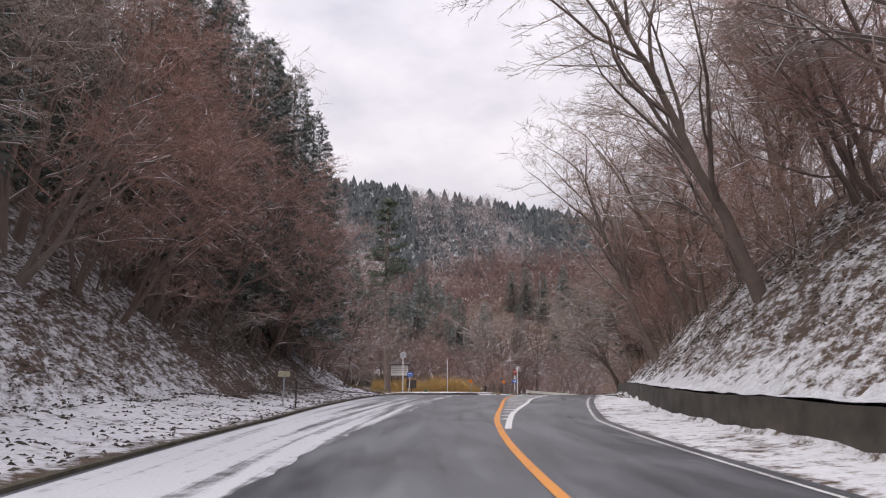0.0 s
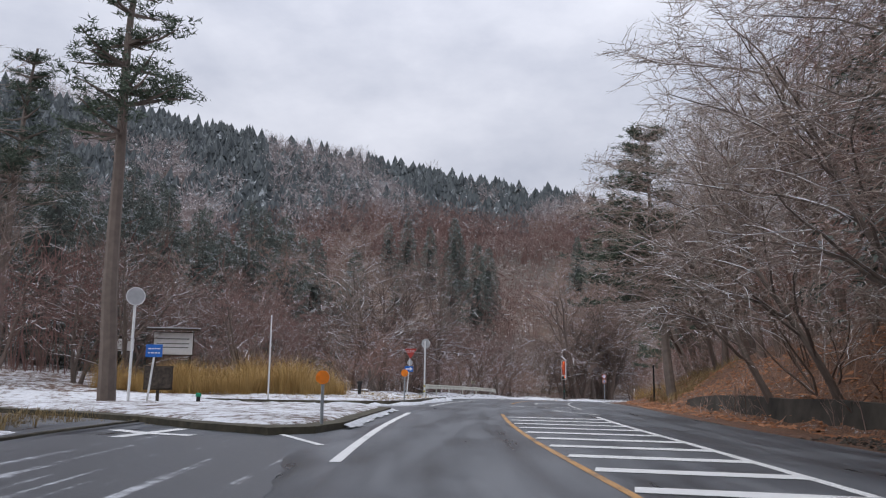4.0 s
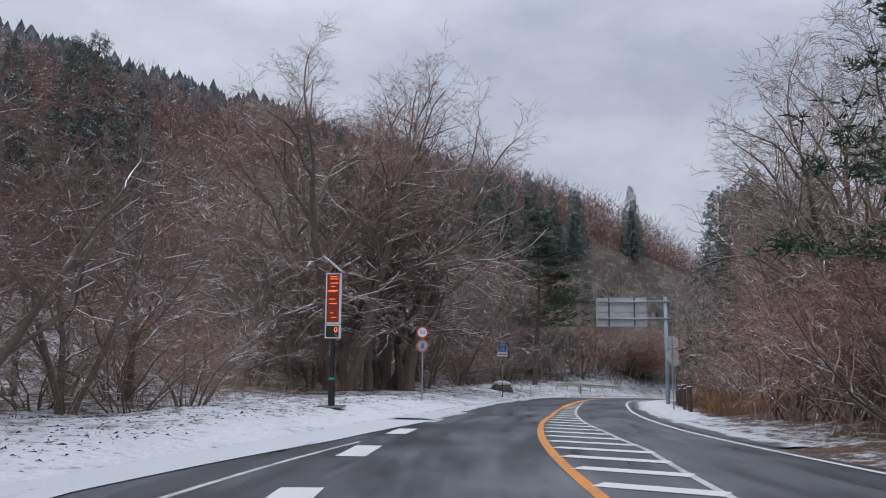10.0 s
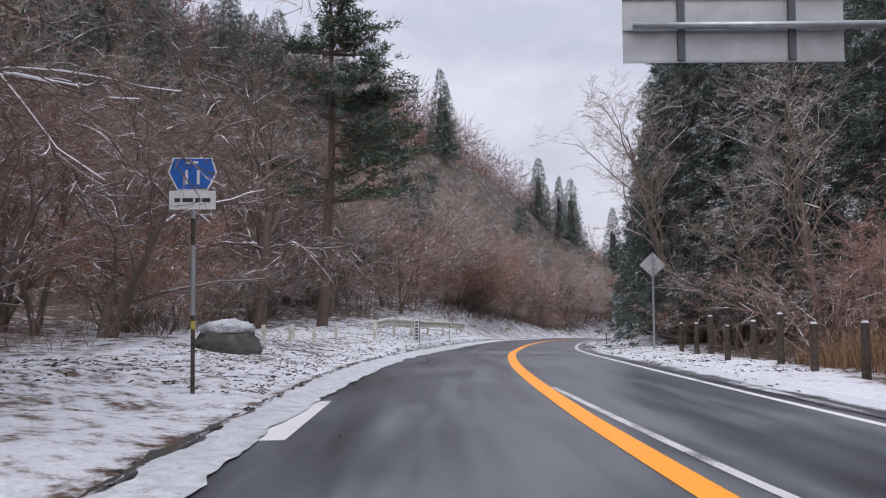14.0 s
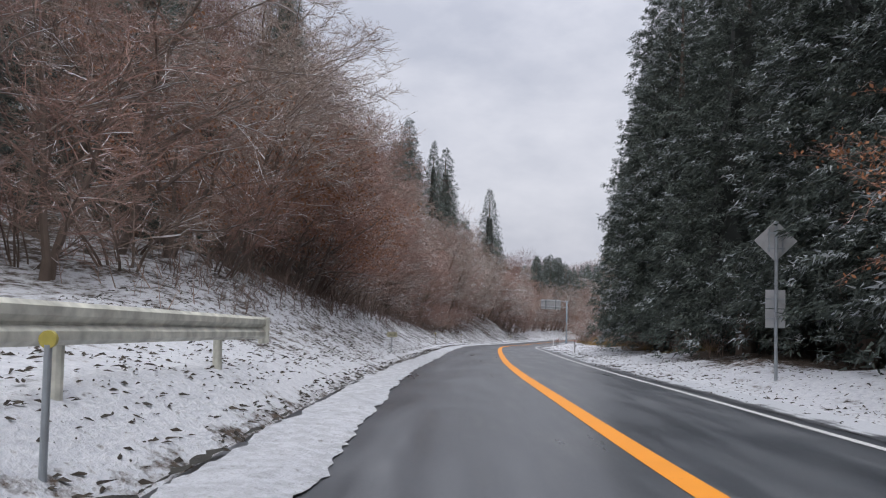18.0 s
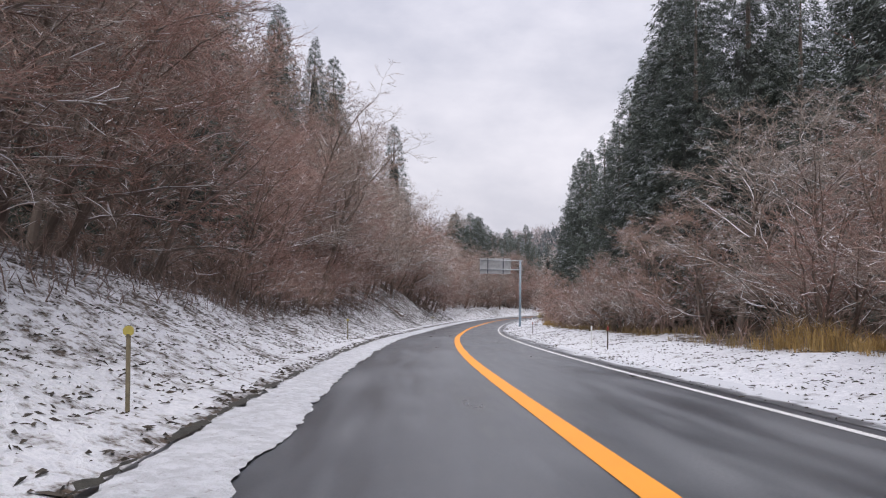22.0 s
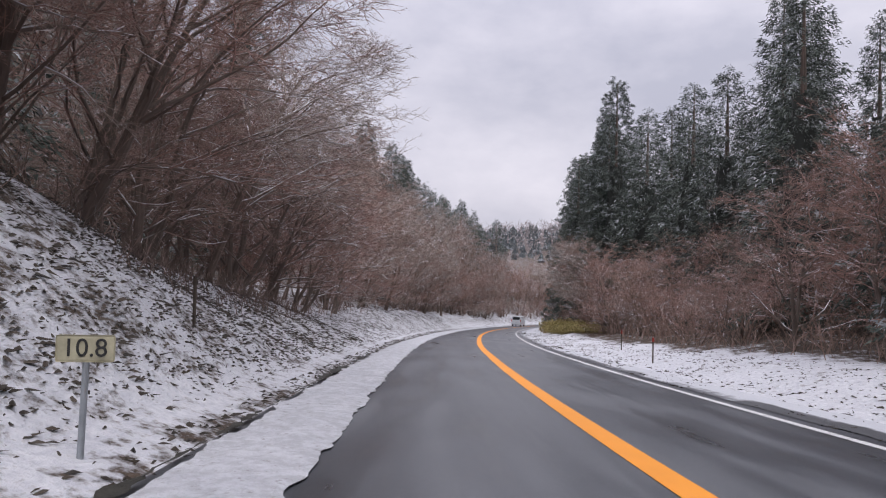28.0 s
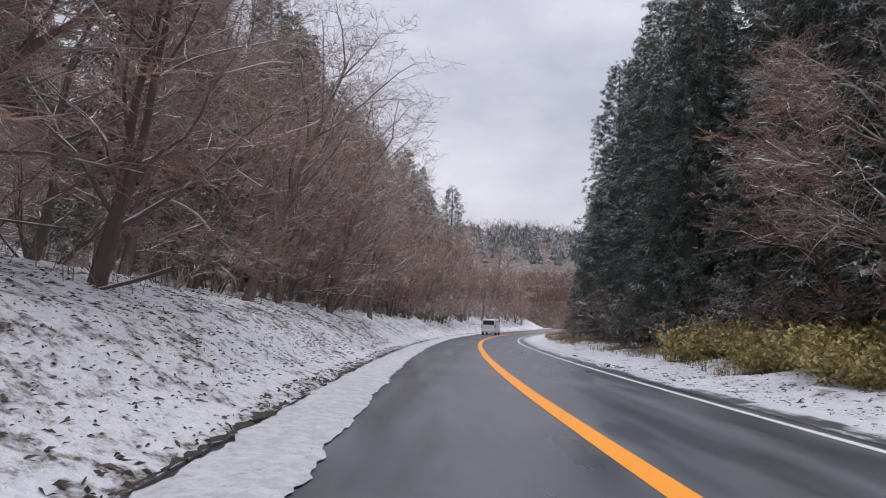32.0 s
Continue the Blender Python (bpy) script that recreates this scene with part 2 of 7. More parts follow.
def bark_material(name, dark, lite, snow=0.5):
    """Bark or twigs, a shade of its own for each tree, with snow lying along the upper sides."""
    m, nd, lk, bs = mat(name)
    up, pos = up_of(nd, lk)
    rnd = nd.new("ShaderNodeObjectInfo").outputs["Random"]
    n1 = noise_of(nd, lk, pos, 3.0, 4)
    n2 = noise_of(nd, lk, pos, 1.3, 3)
    c = mixc(nd, lk, n1, dark, lite)
    c = mixc(nd, lk, math_of(nd, lk, "MULTIPLY", rnd, 0.45), c, (dark[0] * 1.5, dark[1] * 1.15, dark[2] * 1.0))
    if snow:
        hi = math_of(nd, lk, "MULTIPLY", ramp(nd, lk, up, (0.45, 0.0), (0.75, 1.0)), ramp(nd, lk, n2, (0.62 - 0.25 * snow, 0.0), (0.68 - 0.2 * snow, 1.0)))
        c = mixc(nd, lk, hi, c, (0.78, 0.79, 0.83))
    lk.new(c, bs.inputs["Base Color"])
    bs.inputs["Roughness"].default_value = 0.85
    return m


def leaf_material(name, dark, lite, snow=0.0, frost=False):
    m, nd, lk, bs = mat(name)
    up, pos = up_of(nd, lk)
    g = nd.new("ShaderNodeNewGeometry")
    rnd = nd.new("ShaderNodeObjectInfo").outputs["Random"]
    isl = g.outputs["Random Per Island"]
    isl2 = math_of(nd, lk, "FRACT", math_of(nd, lk, "MULTIPLY", isl, 37.0))
    c = mixc(nd, lk, isl, dark, lite)
    c = mixc(nd, lk, math_of(nd, lk, "MULTIPLY", rnd, 0.4), c, tuple(x * 0.55 for x in dark))
    if snow:
        n2 = noise_of(nd, lk, pos, 0.9, 3)
        k = math_of(nd, lk, "MULTIPLY", ramp(nd, lk, n2, (0.62 - 0.2 * snow, 0.0), (0.75 - 0.15 * snow, 1.0)), ramp(nd, lk, isl2, (0.58, 0.0), (0.68, 1.0)))
        k = math_of(nd, lk, "MULTIPLY", k, ramp(nd, lk, up, (0.2, 0.0), (0.55, 1.0)))
        c = mixc(nd, lk, k, c, (0.50, 0.54, 0.57))
    if frost:
        at = nd.new("ShaderNodeAttribute")
        at.attribute_name = "frost"
        c = mixc(nd, lk, math_of(nd, lk, "MULTIPLY", at.outputs["Fac"], 0.8), c, (0.60, 0.64, 0.68))
    lk.new(c, bs.inputs["Base Color"])
    bs.inputs["Roughness"].default_value = 0.7
    return m


M_GROUND = ground_material()
M_ASPHALT = asphalt_material()
M_SLUSH = slush_material()
M_SNOW = snow_material()
M_YELLOW = paint_material("yellow_road_paint", (0.98, 0.36, 0.02), 0.18)
M_YELLOW_MID = paint_material("rubbed_yellow_road_paint", (0.70, 0.28, 0.05), 0.72)
M_YELLOW_OLD = paint_material("worn_yellow_road_paint", (0.50, 0.27, 0.09), 1.0)
M_WHITE = paint_material("white_road_paint", (0.72, 0.72, 0.72), 0.55)
M_WHITE_OLD = paint_material("worn_white_road_paint", (0.60, 0.60, 0.60), 0.95)
M_BARK = bark_material("bark", (0.085, 0.068, 0.058), (0.24, 0.195, 0.168), 0.45)
M_BARK_SNOWY = bark_material("snow_lined_bark", (0.06, 0.047, 0.04), (0.17, 0.14, 0.12), 1.1)
M_TWIG = bark_material("brown_twigs", (0.19, 0.132, 0.11), (0.42, 0.315, 0.27), 0.35)
# the brown twigs at about half strength: woodland shade put into their colour
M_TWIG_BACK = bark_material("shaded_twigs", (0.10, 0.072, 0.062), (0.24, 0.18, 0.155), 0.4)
M_TWIG_DUSK = bark_material("dusky_red_twigs", (0.12, 0.073, 0.065), (0.27, 0.175, 0.155), 0.4)
M_TWIG_RED = bark_material("red_brown_twigs", (0.215, 0.135, 0.115), (0.44, 0.30, 0.255), 0.3)
M_TWIG_GREY = bark_material("grey_twigs", (0.20, 0.165, 0.145), (0.45, 0.385, 0.335), 0.55)
M_CEDAR = leaf_material("cedar_foliage", (0.046, 0.063, 0.055), (0.14, 0.166, 0.14), 0.3, True)
M_SNOW_BOUGH = simple("snow_on_boughs", (0.74, 0.75, 0.79), 0.85, 0, 0.06, 20.0)
# near-black: the shade deep inside a cedar, put into a colour
M_CEDAR_SHADE = leaf_material("cedar_inner_shade", (0.026, 0.032, 0.029), (0.05, 0.055, 0.048))
M_PINE = leaf_material("pine_needles", (0.040, 0.062, 0.044), (0.115, 0.15, 0.095), 0.35)
M_ORANGE_LEAF = leaf_material("withered_leaves", (0.22, 0.085, 0.035), (0.42, 0.20, 0.10))
M_GRASS = leaf_material("dry_grass", (0.20, 0.135, 0.055), (0.44, 0.32, 0.14))
M_BAMBOO = leaf_material("bamboo_grass", (0.25, 0.205, 0.07), (0.50, 0.43, 0.17), 0.1)
M_LITTER = leaf_material("dead_stalks", (0.022, 0.018, 0.014), (0.075, 0.058, 0.042))
M_CONCRETE = simple("concrete", (0.16, 0.155, 0.145), 0.85, 0, 0.25, 2.0, 0.3)
M_KERB = simple("kerb_stone", (0.075, 0.066, 0.045), 0.9, 0, 0.3, 3.0, 0.4)
M_GALV = simple("galvanised_steel", (0.40, 0.43, 0.46), 0.45, 0.6, 0.1, 5.0)
M_POLE = simple("pale_blue_paint", (0.30, 0.38, 0.45), 0.45, 0.1, 0.12, 4.0)
M_SIGNBACK = simple("sign_back_aluminium", (0.46, 0.465, 0.48), 0.5, 0.4, 0.1, 3.0)
M_DARKSTEEL = simple("dark_grey_steel", (0.10, 0.11, 0.125), 0.5, 0.3, 0.12, 5.0)
M_WPAINT = simple("white_paint", (0.72, 0.72, 0.72), 0.5, 0, 0.08, 5.0)
M_RAILPAINT = simple("weathered_cream_paint", (0.64, 0.63, 0.55), 0.6, 0, 0.2, 4.0, 0.1)
M_BLACK = simple("black_paint", (0.018, 0.017, 0.017), 0.5)
M_DARKWOOD = simple("weathered_wood", (0.075, 0.058, 0.045), 0.85, 0, 0.3, 9.0, 0.3)
M_GUTTER = simple("wet_leaves", (0.03, 0.028, 0.02), 0.7, 0, 0.4, 9.0, 0.6)
M_STAKE = simple("weathered_tan_stake", (0.22, 0.185, 0.12), 0.8, 0, 0.25, 8.0)
M_ROCK = simple("rock", (0.10, 0.095, 0.09), 0.9, 0, 0.3, 4.0, 0.5)
M_BLUE = simple("blue_sign_face", (0.02, 0.13, 0.50), 0.4)
M_RED = simple("red_sign_face", (0.36, 0.045, 0.035), 0.5)
M_FADED_RED = simple("faded_red_ring", (0.36, 0.13, 0.11), 0.6)
M_FADED = simple("faded_sign_face", (0.40, 0.35, 0.33), 0.6, 0, 0.2, 9.0)
M_ORANGE = simple("orange_reflector", (0.90, 0.25, 0.02), 0.35)
M_YREFL = simple("yellow_reflector", (0.50, 0.42, 0.10), 0.45)
M_WFACE = simple("white_sign_face", (0.74, 0.74, 0.74), 0.45, 0, 0.06)
M_CREAMFACE = simple("weathered_sign_face", (0.50, 0.47, 0.33), 0.6, 0, 0.2, 6.0)
M_LETTER = simple("dark_lettering", (0.03, 0.03, 0.03), 0.5)
M_GREENBAND = simple("green_plastic", (0.02, 0.25, 0.13), 0.5)

# ---- the road's line: points along the driven lane, each with the asphalt's height ----
LINE = [(3.2, -60.0, 0.15), (1.9, -37.5, 0.15), (1.1, -20.0, 0.15), (0.1, -2.5, 0.15), (-0.5, 15.0, 0.31), (0.4, 32.5, 0.50), (2.4, 49.8, 0.49),
        (5.5, 67.1, 0.17), (10.0, 84.0, -0.21), (16.5, 100.2, -0.80), (24.8, 115.6, -1.49), (35.4, 129.5, -2.44),
        (47.9, 141.7, -3.27), (61.2, 153.1, -4.16), (75.5, 163.1, -5.31), (90.8, 171.6, -6.41), (106.5, 179.4, -7.64),
        (122.3, 186.9, -8.83), (138.3, 194.0, -10.13), (154.6, 200.4, -11.46), (171.1, 206.2, -12.82), (187.8, 211.5, -14.03),
        (204.6, 216.2, -15.16), (221.6, 220.4, -16.22), (238.8, 223.9, -17.28), (256.0, 226.9, -18.33), (273.3, 229.4, -19.38),
        (290.7, 231.4, -20.43), (308.1, 232.6, -21.4), (325.5, 232.6, -22.3), (343.0, 231.0, -23.1), (360.0, 228.0, -23.8), (377.0, 224.0, -24.4), (394.0, 219.0, -25.0)]


def dense_line():
    pts = [Vector(p) for p in LINE]
    out = []
    for i in range(len(pts) - 1):
        a, b, c, d = pts[max(i - 1, 0)], pts[i], pts[i + 1], pts[min(i + 2, len(pts) - 1)]
        for k in range(24):
            u = k / 24
            out.append(0.5 * ((2 * b) + (c - a) * u + (2 * a - 5 * b + 4 * c - d) * u * u + (3 * b - a - 3 * c + d) * u ** 3))
    return np.array([tuple(p) for p in out])


DENSE = dense_line()
ARC = np.concatenate([[0], np.cumsum(np.linalg.norm(np.diff(DENSE[:, :2], axis=0), axis=1))])
ARC = ARC - np.interp(0.0, DENSE[:, 1], ARC)     # s = 0 where the clip begins
S_MIN, S_MAX = -52.0, 500.0


def on_line(s):
    """x, y, z and the unit way ahead at s metres along the lane."""
    p = [float(np.interp(s, ARC, DENSE[:, i])) for i in range(3)]
    q = [float(np.interp(s + 0.6, ARC, DENSE[:, i])) - float(np.interp(s - 0.6, ARC, DENSE[:, i])) for i in range(2)]
    n = math.hypot(*q)
    return p[0], p[1], p[2], q[0] / n, q[1] / n


def knots(table):
    xs, ys = zip(*table)
    return lambda s: float(np.interp(s, xs, ys))


LEFT_EDGE = knots([(-60, -3.9), (20, -4.1), (32, -4.7), (48, -5.8), (56, -6.8), (60, -7.0), (76.2, -7.0), (77.2, -4.8), (78.0, -3.2), (79.0, -2.2), (80, -2.0), (91.5, -2.1), (94, -4.5),
                   (108, -4.5), (121, -4.6), (128, -3.5), (136, -3.0), (141, -2.3), (150, -2.2), (168, -2.2), (180, -1.95), (520, -1.95)])
RIGHT_EDGE = knots([(-60, 4.2), (20, 4.5), (30, 5.5), (45, 7.0), (60, 7.4), (80, 8.1), (92, 7.8), (100, 7.1), (115, 6.6), (140, 6.05), (150, 5.5), (160, 5.15), (520, 5.05)])
YELLOW_AT = knots([(-60, 1.5), (6, 1.5), (20, 1.72), (28, 2.0), (45, 2.15), (60, 1.92), (112, 1.75), (120, 1.9), (137, 2.15), (142, 2.28), (149, 2.12), (155, 1.95), (162, 1.9), (172, 1.95), (190, 2.15),
                   (205, 2.0), (222, 1.8), (270, 1.86), (300, 1.95), (340, 2.1), (375, 1.9), (520, 1.9)])

U_KNOTS = [0, 1, 2.5, 4, 6, 10, 18, 35, 70]
LEFT_SIDE = [(-60, [0, .1, .2, .5, 2.8, 7.0, 12, 20, 35]), (40, [0, .1, .2, .5, 2.6, 6.5, 11, 18, 32]), (56, [0, .05, .2, .8, 2.0, 3.5, 6, 10, 20]),
             (62, [0, 0, 0, 0, 0, 0, .2, 2, 12]), (76.4, [0, 0, 0, 0, 0, .1, .3, 2, 14]), (78.2, [0, .18, .22, .25, .3, .35, .6, 2, 14]), (92, [0, .2, .3, .35, .35, .4, .6, 2.5, 14]),
             (130, [0, .15, .25, .3, .3, .3, .6, 3, 16]), (165, [0, .12, .3, .45, .5, .6, 1.2, 4, 18]), (178, [0, .2, .4, .6, .75, .9, 1.8, 5, 19]), (184, [0, .62, .85, .95, 1.0, 1.2, 2, 6, 20]),
             (204, [0, .6, .95, 1.25, 1.6, 2.4, 4, 9, 22]), (215, [0, .3, 1.2, 2.4, 3.3, 4.3, 6.5, 12, 25]), (240, [0, .25, 1.0, 2.0, 2.7, 3.7, 6.2, 12, 25]),
             (254, [0, .25, .95, 1.9, 2.6, 3.6, 6.2, 12, 25]), (266, [0, .2, .65, 1.3, 1.9, 2.9, 5.6, 12, 25]), (290, [0, .2, .8, 1.8, 2.9, 4.2, 7, 13, 27]), (311, [0, .3, 1.15, 2.2, 3.4, 4.9, 8, 14, 28]), (323, [0, .3, 1.8, 3.2, 4.8, 6.5, 9, 15, 30]),
             (332, [0, .3, 1.2, 2.1, 2.8, 3.8, 6, 12, 26]), (350, [0, .25, .8, 1.2, 1.5, 2.3, 4, 10, 24]), (372, [0, .4, 1.4, 1.9, 2.3, 3.0, 5, 11, 24]), (520, [0, .2, .7, 1.4, 2.0, 3.2, 6, 12, 26])]
V_KNOTS = [0, 1.6, 2.0, 3, 4.5, 7, 12, 25, 70]
RIGHT_SIDE = [(-60, [0, .08, .7, 1.8, 3.6, 6.0, 10, 18, 35]), (50, [0, .08, .75, 1.8, 3.6, 6.0, 10, 18, 32]), (74, [0, .08, .7, 1.2, 2.2, 3.6, 6, 10, 20]),
              (88, [0, .1, .3, .8, 1.7, 2.9, 5, 8, 15]), (105, [0, .1, .2, .5, 1.0, 1.8, 3, 5, 10]), (125, [0, .1, .1, .2, .4, .8, 1.5, 4, 10]),
              (140, [0, .05, .05, .1, .2, .3, .8, 2, 8]), (165, [0, .05, .05, 0, 0, .2, .5, 1, 5]), (190, [0, .1, .2, .3, .35, .5, 1.2, 3, 8]), (212, [0, .12, .3, .5, .6, .7, 1.4, 3, 8]), (230, [0, .1, .2, .3, .4, .6, 1.2, 3, 8]),
              (520, [0, .1, .2, .3, .4, .7, 1.6, 4, 10])]


def side_height(table, at, s, u):
    for (s0, h0), (s1, h1) in zip(table, table[1:]):
        if s <= s1:
            break
    k = min(max((s - s0) / (s1 - s0), 0), 1)
    return float(np.interp(u, at, h0)) * (1 - k) + float(np.interp(u, at, h1)) * k


RIDGE = [(-420, 330, 118), (-150, 330, 104), (4, 318, 76), (60, 312, 66), (120, 305, 58), (190, 290, 33), (260, 280, 6), (350, 292, -8), (520, 330, -14)]
HILLS = [(980, 290, 30, 240), (900, 0, 20, 220), (420, -40, 25, 200), (150, -160, 45, 170), (-200, -180, 60, 220), (-320, 60, 70, 220), (500, 620, 40, 220), (1500, 200, 60, 420), (120, 700, 120, 330)]


def ridge_height(x, y):
    best = -40.0
    for (x0, y0, z0), (x1, y1, z1) in zip(RIDGE, RIDGE[1:]):
        dx, dy = x1 - x0, y1 - y0
        k = min(max(((x - x0) * dx + (y - y0) * dy) / (dx * dx + dy * dy), 0), 1)
        d = math.hypot(x - x0 - k * dx, y - y0 - k * dy)
        best = max(best, z0 + (z1 - z0) * k - d * 0.46)
    for hx, hy, hz, hr in HILLS:
        d = math.hypot(x - hx, y - hy) / hr
        best = max(best, -30 + (hz + 30) * math.exp(-d * d))
    return best


def lumps(x, y):
    return noise.noise(Vector((x * 0.35, y * 0.35, 3.1)))


def ground_dz(s, o):
    """Height of the ground over the asphalt's level, at s along the lane and o to its right."""
    le, ri = LEFT_EDGE(s), RIGHT_EDGE(s)
    if o <= le:
        u = le - o
        h = side_height(LEFT_SIDE, U_KNOTS, s, u)
    elif o >= ri:
        u = o - ri
        h = side_height(RIGHT_SIDE, V_KNOTS, s, u)
    else:
        return -0.07
    return h - 0.02


def ground_at(s, o, extra=0.0):
    """The place on the ground at s along the lane and o to its right."""
    x, y, z, tx, ty = on_line(s)
    gx, gy = x + ty * o, y - tx * o
    le, ri = LEFT_EDGE(s), RIGHT_EDGE(s)
    u = max(le - o, o - ri, 0)
    n = lumps(gx, gy) * min(u * 0.09, 0.28) + noise.noise(Vector((gx * 1.4, gy * 1.4, 7.7))) * min(u * 0.05, 0.09)
    if 60 < s < 78 and o < -6.5:
        n = 0
    h = z + ground_dz(s, o) + n
    if u > 20:
        h = max(h, ridge_height(gx, gy))
    return Vector((gx, gy, h + extra))


def road_at(s, o, dz=0.0):
    x, y, z, tx, ty = on_line(s)
    return Vector((x + ty * o, y - tx * o, z + dz))


def heading(s):
    """Degrees by which a thing turns about z so that its +y looks ahead along the road."""
    _, _, _, tx, ty = on_line(s)
    return math.degrees(math.atan2(-tx, ty))


def stand(s, o, turn=0.0, extra=0.0):
    p = ground_at(s, o, extra)
    return pose(p.x, p.y, p.z, 0, 0, heading(s) + turn)


# ---- mesh helpers ----
def mesh_of(name, verts, faces, material, smooth=False):
    me = bpy.data.meshes.new(name)
    me.from_pydata(verts, [], faces)
    for m in (material if isinstance(material, (list, tuple)) else [material]):
        me.materials.append(m)
    if smooth:
        me.polygons.foreach_set("use_smooth", [True] * len(me.polygons))
    me.update()
    return me


def part(name, data, material, parent=None, label="", smooth=False):
    """Links a bmesh, or ready mesh data, as one mesh object, under a thing or a part."""
    if isinstance(data, bmesh.types.BMesh):
        me = bpy.data.meshes.new(name)
        data.to_mesh(me)
        data.free()
        me.materials.append(material)
        if smooth:
            me.polygons.foreach_set("use_smooth", [True] * len(me.polygons))
    else:
        me = data
    ob = new(name, me)
    if parent:
        ob.parent = parent
    if label:
        ob["label"] = label
    return ob


def box(bm, x, y, z, sx, sy, sz, bevel=0.0, m=None):
    r = bmesh.ops.create_cube(bm, size=1.0, matrix=(m or Matrix()) @ Matrix.Translation((x, y, z)) @ Matrix.Diagonal((sx, sy, sz, 1)))
    if bevel:
        edges = list({e for v in r["verts"] for e in v.link_edges})
        bmesh.ops.bevel(bm, geom=edges, offset=bevel, segments=2, affect="EDGES", profile=0.6)
    return bm


def tube(bm, a, b, r0, r1=None, seg=10, caps=True):
    a, b = Vector(a), Vector(b)
    d = b - a
    q = d.to_track_quat("Z", "Y").to_matrix().to_4x4()
    bmesh.ops.create_cone(bm, cap_ends=caps, segments=seg, radius1=r0, radius2=r0 if r1 is None else r1, depth=d.length, matrix=Matrix.Translation((a + b) / 2) @ q)
    return bm


def thing(name, m, label, category, group="", kind=""):
    ob = new(name)
    ob.matrix_world = m
    ob.empty_display_size = 0.2
    return tagged(ob, label, category, group, kind)


def ribbon(name, s0, s1, left, right, dz, material, step=0.75, cols=2, cover=None, label="", parent=None):
    """A strip along the road between two offsets, with the length and width as its uv."""
    n = max(int((s1 - s0) / step), 1)
    verts, faces, uvs, cov = [], [], [], []
    for i in range(n + 1):
        s = s0 + (s1 - s0) * i / n
        a, b = left(s), right(s)
        for j in range(cols):
            o = a + (b - a) * j / (cols - 1)
            verts.append(road_at(s, o, dz(s, o) if callable(dz) else dz))
            uvs.append((s, o))
            cov.append(cover(s, o) if cover else 1.0)
    for i in range(n):
        for j in range(cols - 1):
            k = i * cols + j
            faces.append((k, k + 1, k + cols + 1, k + cols))
    me = mesh_of(name, verts, faces, material, True)
    layer = me.uv_layers.new(name="UVMap")
    for loop in me.loops:
        layer.data[loop.index].uv = uvs[loop.vertex_index]
    if cover:
        me.attributes.new("cover", "FLOAT", "POINT").data.foreach_set("value", cov)
    return part(name, me, material, parent, label)


def const(v):
    return lambda s: v


# ---- ground: one sheet, fine along the road and coarse to the horizon ----
def snow_cover(s, o):
    le, ri = LEFT_EDGE(s), RIGHT_EDGE(s)
    if o < le:
        u = le - o
        if 47 < s < 58:
            return float(np.interp(u, [0, 0.4, 0.8, 5, 9, 20], [0.3, 0.5, 0.75, 0.74, 0.55, 0.25]))
        if 28 < s <= 47:
            return float(np.interp(u, [0, 0.4, 0.8, 2.6, 3.6, 9, 20], [0.25, 0.45, 0.72, 0.62, 0.36, 0.3, 0.2]))
        if s < 58:
            return float(np.interp(u, [0, 0.4, 0.8, 3.6, 4.4, 9, 20], [0.25, 0.5, 0.80, 0.76, 0.5, 0.44, 0.25]))
        if s < 78:
            return 0.72
        if s < 93:
            return float(np.interp(u, [0, 0.3, 0.8, 6, 12], [0.3, 0.5, 0.68, 0.72, 0.5]))
        if s < 150:
            return float(np.interp(u, [0, 0.3, 1.2, 5, 10], [0.8, 0.9, 0.84, 0.66, 0.5]))
        if 181 < s < 207:
            return float(np.interp(u, [0, 0.12, 0.4, 2.2, 4.5, 8, 18], [0.35, 0.6, 0.9, 0.88, 0.7, 0.4, 0.25]))
        far = float(np.interp(s, [150, 190, 212, 240, 250, 285, 318, 335, 360], [.68, .86, .70, .68, .62, .58, .6, .76, .84]))
        return float(np.interp(u, [0, 0.12, 0.4, 2.2, 4.5, 8, 18], [0.3, 0.5, 0.80, 0.63, far - 0.09, far - 0.26, 0.25]))
    if o > ri:
        u = o - ri
        if s < 56:
            return float(np.interp(u, [0, 0.3, 1.6, 2.0, 2.6, 3.2, 10], [0.45, 0.74, 0.68, 0.6, 0.55, 0.46, 0.28]))
        if s < 100:
            return 0.12
        if s < 128:
            return float(np.interp(u, [0, 0.8, 2, 4, 8], [0.4, 0.42, 0.3, 0.25, 0.25]))
        if s < 141:
            return float(np.interp(u, [0, 0.8, 2, 4, 8], [0.35, 0.62, 0.5, 0.28, 0.25]))
        if s < 168:
            return float(np.interp(u, [0, 0.4, 1.8, 2.6, 5], [0.4, 0.93, 0.9, 0.35, 0.25]))
        w = float(np.interp(s, [168, 205, 212, 225, 260, 335, 352, 380, 500], [2.6, 3.4, 1.7, 3.6, 4.2, 4.4, 3.2, 2.6, 2.5]))
        return float(np.interp(u, [0, 0.25, 0.6, w, w + 1.2, 12], [0.3, 0.55, 0.88, 0.84, 0.28, 0.18]))
    return 0.6


def litter_of(s, o):
    if o > 0:
        return float(np.interp(s, [50, 62, 100, 130, 165, 190], [0.35, 1.0, 1.0, 0.5, 0.5, 0.25]))
    return float(np.interp(s, [-10, 58, 80, 170, 190], [0.3, 0.35, 0.7, 0.5, 0.2]))


